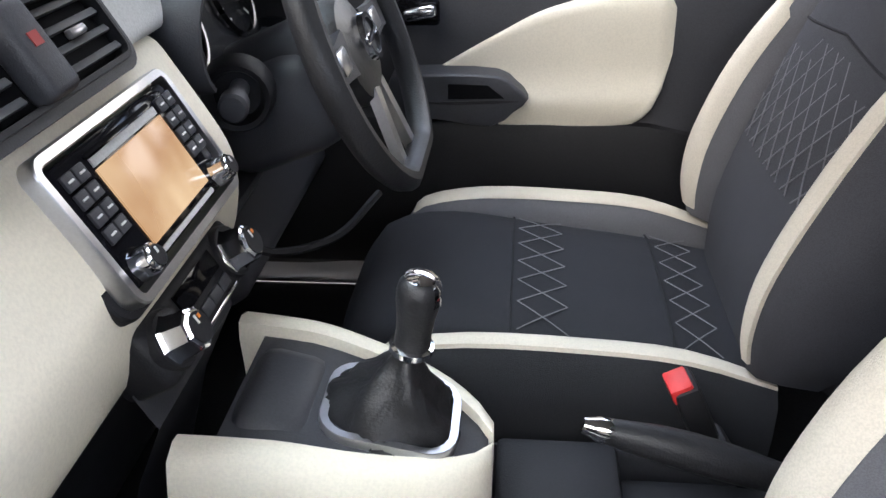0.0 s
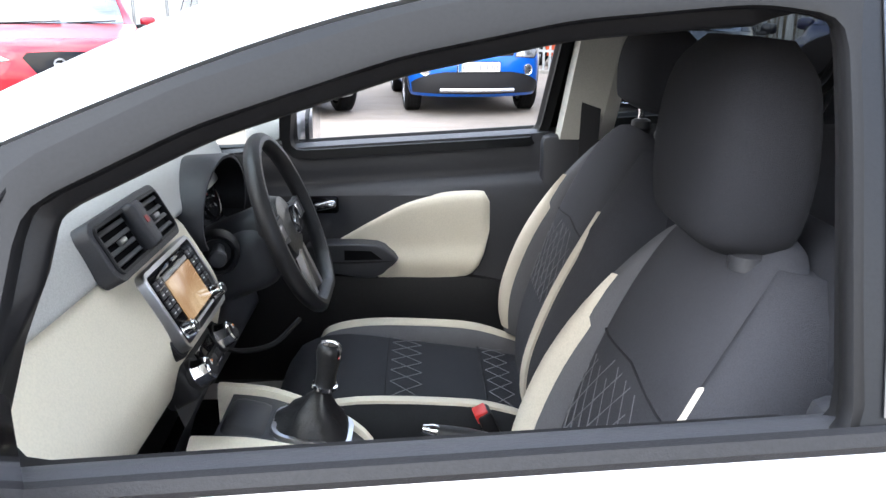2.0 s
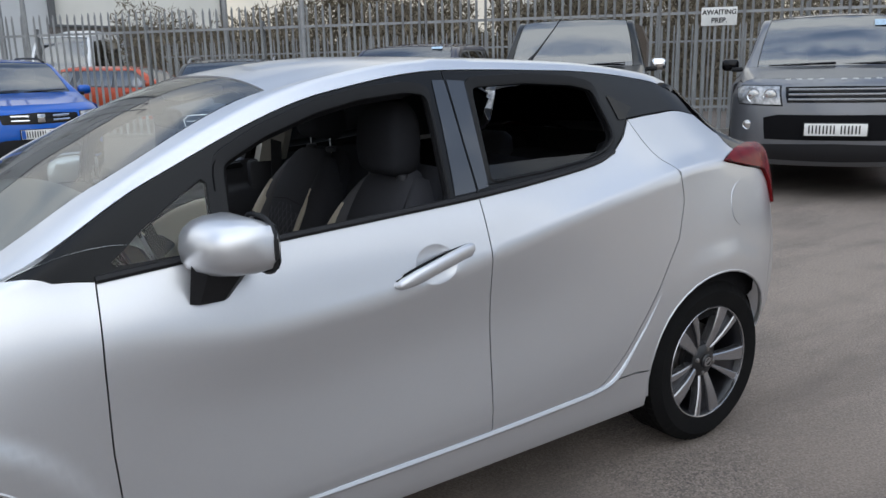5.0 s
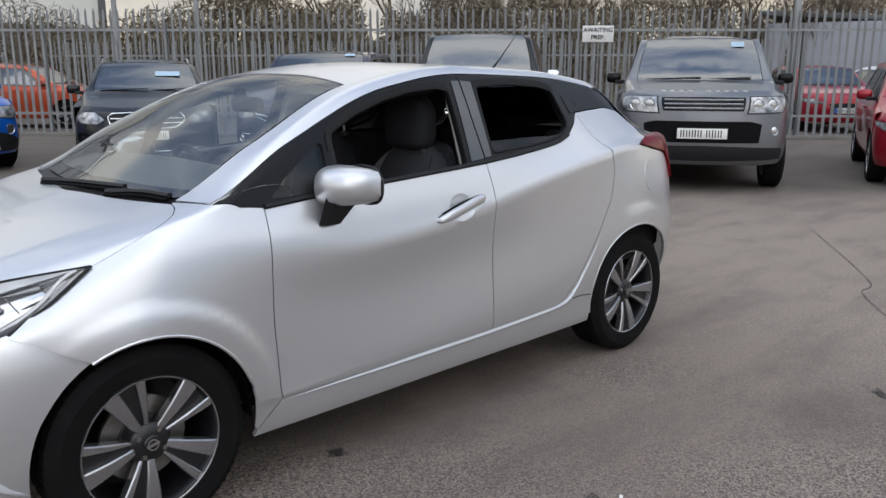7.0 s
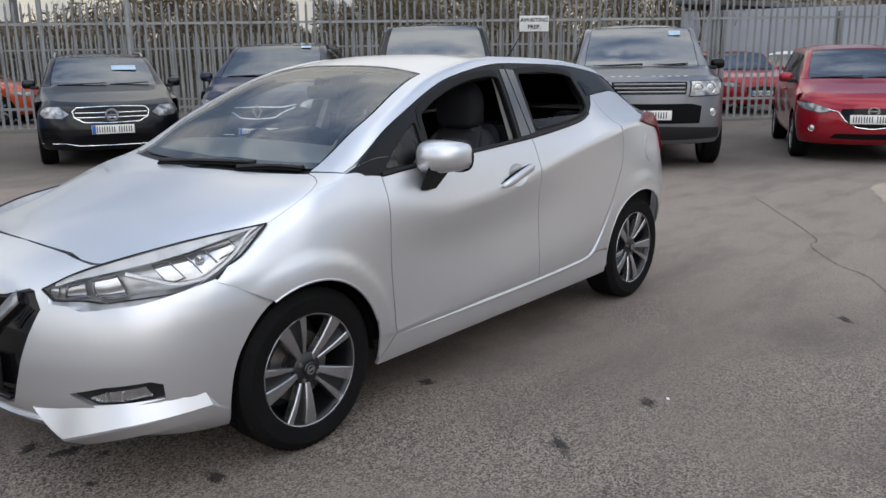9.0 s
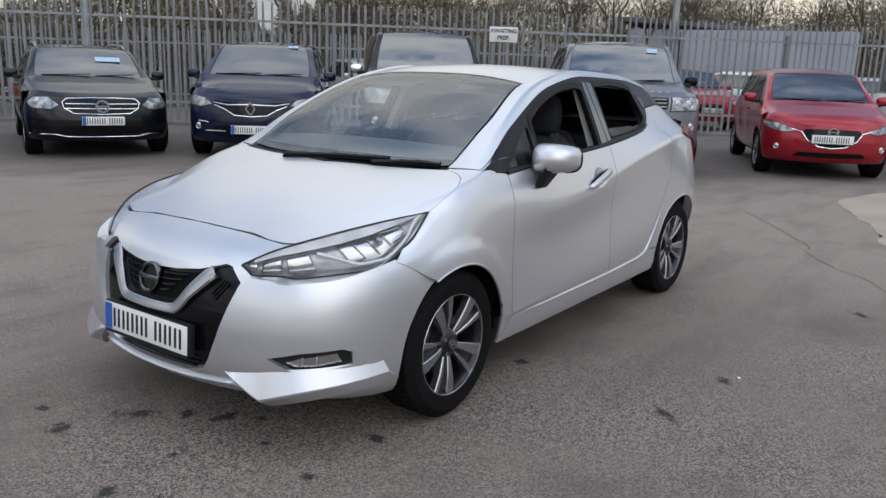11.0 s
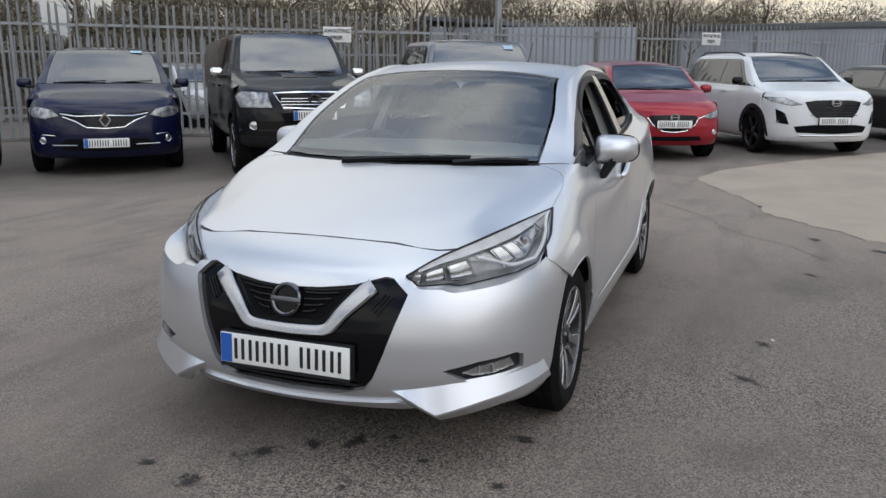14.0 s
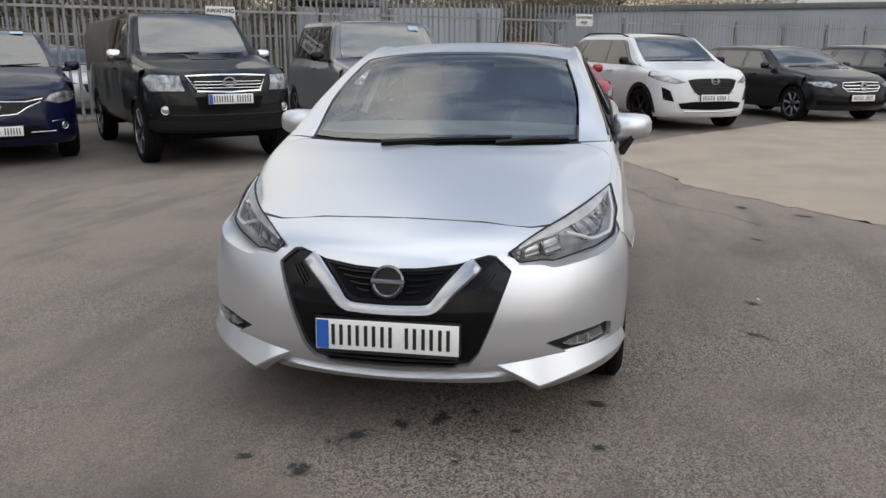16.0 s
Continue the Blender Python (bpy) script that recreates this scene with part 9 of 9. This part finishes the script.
# low boarded wall in front of the cream part
BW = thing("boundary_wall", "grey-brown boarded wall beyond the fence", "wall", kind="structure")
p0, p1 = bearing(EYE0, -97.8, 33), bearing(EYE0, -109.5, 38)
d = math.hypot(p1[0] - p0[0], p1[1] - p0[1])
an = math.degrees(math.atan2(p1[1] - p0[1], p1[0] - p0[0]))
part("wall", bm_box(d, 0.2, 3.15, pose(d / 2, 0, 1.575)), WALL_GREY, BW, at=pose(p0[0], p0[1], 0, 0, 0, an))
for i in range(int(d / 0.9)):
    part("board", bm_box(0.86, 0.03, 3.0, pose(0.5 + 0.9 * i, 0.115, 1.55), 0.008), WALL_GREY, BW, at=pose(p0[0], p0[1], 0, 0, 0, an))
part("coping", bm_box(d, 0.3, 0.10, pose(d / 2, 0, 3.2), 0.02), SHUTTER, BW, at=pose(p0[0], p0[1], 0, 0, 0, an))
# lamp posts
for az, dist, h, cam_box in ((-94.8, 27, 9, True), (-96.3, 30, 9, False), (-108.6, 26, 7, True), (-113.8, 24, 6, True)):
    x, y = bearing(EYE0, az, dist)
    lp = thing("street_lamp", "thin grey steel lighting post beyond the fence", "lamp post", m=pose(x, y, 0))
    v, f = lathe([(0.11, 0), (0.09, 1.2), (0.06, h), (0.0, h)], 12, "z")
    fixed("pole", v, f, GALV, lp)
    part("head", bm_box(0.5, 0.24, 0.12, pose(0.2, 0, h), 0.03), GALV, lp)
    if cam_box:
        part("camera_box", bm_box(0.4, 0.16, 0.2, pose(0.25, 0, 5.2 if h > 8 else 4.3, 0, 20), 0.03), BLACK, lp, "black floodlight")
# sheds to the far end
SH = thing("low_shed", "pale grey metal shed beyond the fence", "building")
p, q = bearing((2.86, 2.1), -157, 40), bearing((2.86, 2.1), -171, 40)
wall_between("wall", q, p, 3.5, CLAD_DULL, SH)
part("roof", bm_box(10.5, 5, 0.2, pose((p[0] + q[0]) / 2 - 2.4, (p[1] + q[1]) / 2 - 0.9, 3.6, 0, 4, 106), 0.02), SHUTTER, SH)
SH2 = thing("brick_unit", "brick and grey clad industrial unit beyond the fence", "building")
p, q = bearing((3.4, 0.7), -176, 46), bearing((3.4, 0.7), 150, 50)
wall_between("upper_wall", q, p, 3.6, CLAD_DULL, SH2, 0.9)
dq = math.hypot(q[0] - p[0], q[1] - p[1])
an = math.degrees(math.atan2(p[1] - q[1], p[0] - q[0]))
part("brick_base", bm_box(dq, 0.3, 1.7, pose(dq / 2, -0.1, 0.85)), BRICK, SH2, at=pose(q[0], q[1], 0, 0, 0, an))
part("roof_edge", bm_box(dq, 0.5, 0.3, pose(dq / 2, 0, 3.7), 0.03), SHUTTER, SH2, at=pose(q[0], q[1], 0, 0, 0, an))

for i in range(5):
    part("loading_door", bm_box(2.6, 0.12, 1.5, pose(2.5 + dq / 5 * i, -0.06, 2.5), 0.02), SHUTTER, SH2, "dark loading door", at=pose(q[0], q[1], 0, 0, 0, an))

# bare trees and scrub behind the fence
BARK = mat("bare_branches", (0.11, 0.082, 0.06), 0.95, grain=0.4, grain_size=30, stain=0.4, stain_size=1.0, vary=0.3)
SCRUB = mat("winter_scrub", (0.21, 0.175, 0.125), 0.95, grain=0.5, grain_size=6, stain=0.7, stain_size=0.5, tint=(0.11, 0.096, 0.066))


def bare_tree(seed, h):
    rg = random.Random(seed)
    verts, faces = [], []

    def limb(p, d, ln, r, depth):
        k = 4 if depth < 2 else 3
        segs = 3 if depth < 3 else 2
        prev = None
        for s in range(segs + 1):
            rr = r * (1 - 0.55 * s / segs)
            side = d.cross(Vector((0.3, 0.2, 1))).normalized()
            top = side.cross(d).normalized()
            ring = []
            for j in range(k):
                a = 2 * math.pi * j / k
                verts.append(p + side * rr * math.cos(a) + top * rr * math.sin(a))
                ring.append(len(verts) - 1)
            if prev:
                for j in range(k):
                    faces.append((prev[j], prev[(j + 1) % k], ring[(j + 1) % k], ring[j]))
            prev = ring
            if s < segs:
                if depth and s and depth < 5:
                    nd = (d + Vector((rg.uniform(-1, 1), rg.uniform(-1, 1), rg.uniform(-0.3, 0.8))) * 0.8).normalized()
                    limb(p.copy(), nd, ln * rg.uniform(0.5, 0.75), rr * 0.6, depth + 1)
                p = p + d * (ln / segs)
                d = (d + Vector((rg.uniform(-1, 1), rg.uniform(-1, 1), rg.uniform(-0.2, 0.5))) * 0.18).normalized()
        if depth < 5:
            for _ in range(3 if depth < 4 else 2):
                nd = (d + Vector((rg.uniform(-1, 1), rg.uniform(-1, 1), rg.uniform(-0.2, 0.6))) * 0.75).normalized()
                limb(p.copy(), nd, ln * rg.uniform(0.55, 0.8), r * 0.45, depth + 1)
    limb(Vector((0, 0, 0)), Vector((rg.uniform(-0.1, 0.1), rg.uniform(-0.1, 0.1), 1)).normalized(), h * 0.34, h * 0.014, 0)
    return verts, faces


TREES = []
for s in range(4):
    v, f = bare_tree(10 + s, 8.0)
    TREES.append(mesh_of("crown", v, f, BARK, 60))
rg = random.Random(7)
i = 0
for along in np.arange(-5, 40, 1.25):
    away = rg.uniform(8, 14) if along < 6 else rg.uniform(15, 27)
    m = FENCE_POSE @ pose(along + rg.uniform(-0.8, 0.8), away, 0, 0, 0, rg.uniform(0, 360))
    t = thing("bare_tree", "leafless winter tree with fine brown branches behind the fence", "tree", "trees behind the fence", m=m)
    o = new("crown", TREES[i % 4])
    o.parent = t
    s = rg.uniform(0.75, 1.15)
    o.matrix_basis = Matrix.Diagonal((s, s, s * rg.uniform(0.9, 1.1), 1))
    i += 1
# scrub: many small blades and leaves in an uneven bank
v, f = [], []
rs = np.random.RandomState(3)
n = 250000
al = rs.uniform(-14, 60, n)
near = al < 6.5
aw = np.where(near, rs.uniform(7.5, 13, n), rs.uniform(20, 27, n))
top = np.where(near, 3.7, 5.0) + 0.7 * np.sin(al * 0.7) + 0.5 * np.sin(al * 1.9 + 1) + 0.5 * np.sin(al * 4.1) + 0.3 * np.sin(al * 9.3)
top = np.where(al < -8, top * 0.8, top)
zz = rs.uniform(0, 1, n) ** 0.75 * np.maximum(top, 0.7)
c0 = np.stack((al, aw, zz), 1)
a, b = rs.normal(size=(n, 3)), rs.normal(size=(n, 3))
a[:, 2] *= 1.6
a *= (rs.uniform(0.06, 0.22, n) / np.linalg.norm(a, axis=1))[:, None]
b *= (rs.uniform(0.012, 0.042, n) / np.linalg.norm(b, axis=1))[:, None]
v = np.stack((c0 - a, c0 + b, c0 + a, c0 - b), 1).reshape(-1, 3)
v[:, 2] = np.maximum(v[:, 2], 0.01)
v = v.tolist()
f = [(4 * j, 4 * j + 1, 4 * j + 2, 4 * j + 3) for j in range(n)]
sc = put("scrub", v, f, SCRUB, None, at=FENCE_POSE)
tagged(sc, "brown winter scrub and brambles behind the fence", "bushes", kind="stuff")
v, f = [], []
# an earth bank under the scrub
N2 = 40
for a in range(N2 + 1):
    for b in range(5):
        x = -10 + 54 * a / N2
        back = 0.0 if x < 6 else 12.0 * min(1, (x - 6) / 3)
        v.append(Vector((x, 8 + back + 2.0 * b, (0.0, 1.5, 2.6, 2.9, 0.0)[b] * (1 + 0.3 * math.sin(x * 0.9)) + 0.003)))
f = [(a * 5 + b, a * 5 + b + 1, (a + 1) * 5 + b + 1, (a + 1) * 5 + b) for a in range(N2) for b in range(4)]
bk = put("earth_bank", v, f, SCRUB, None, at=FENCE_POSE)
tagged(bk, "dark earth bank under the scrub", "bank", kind="structure")
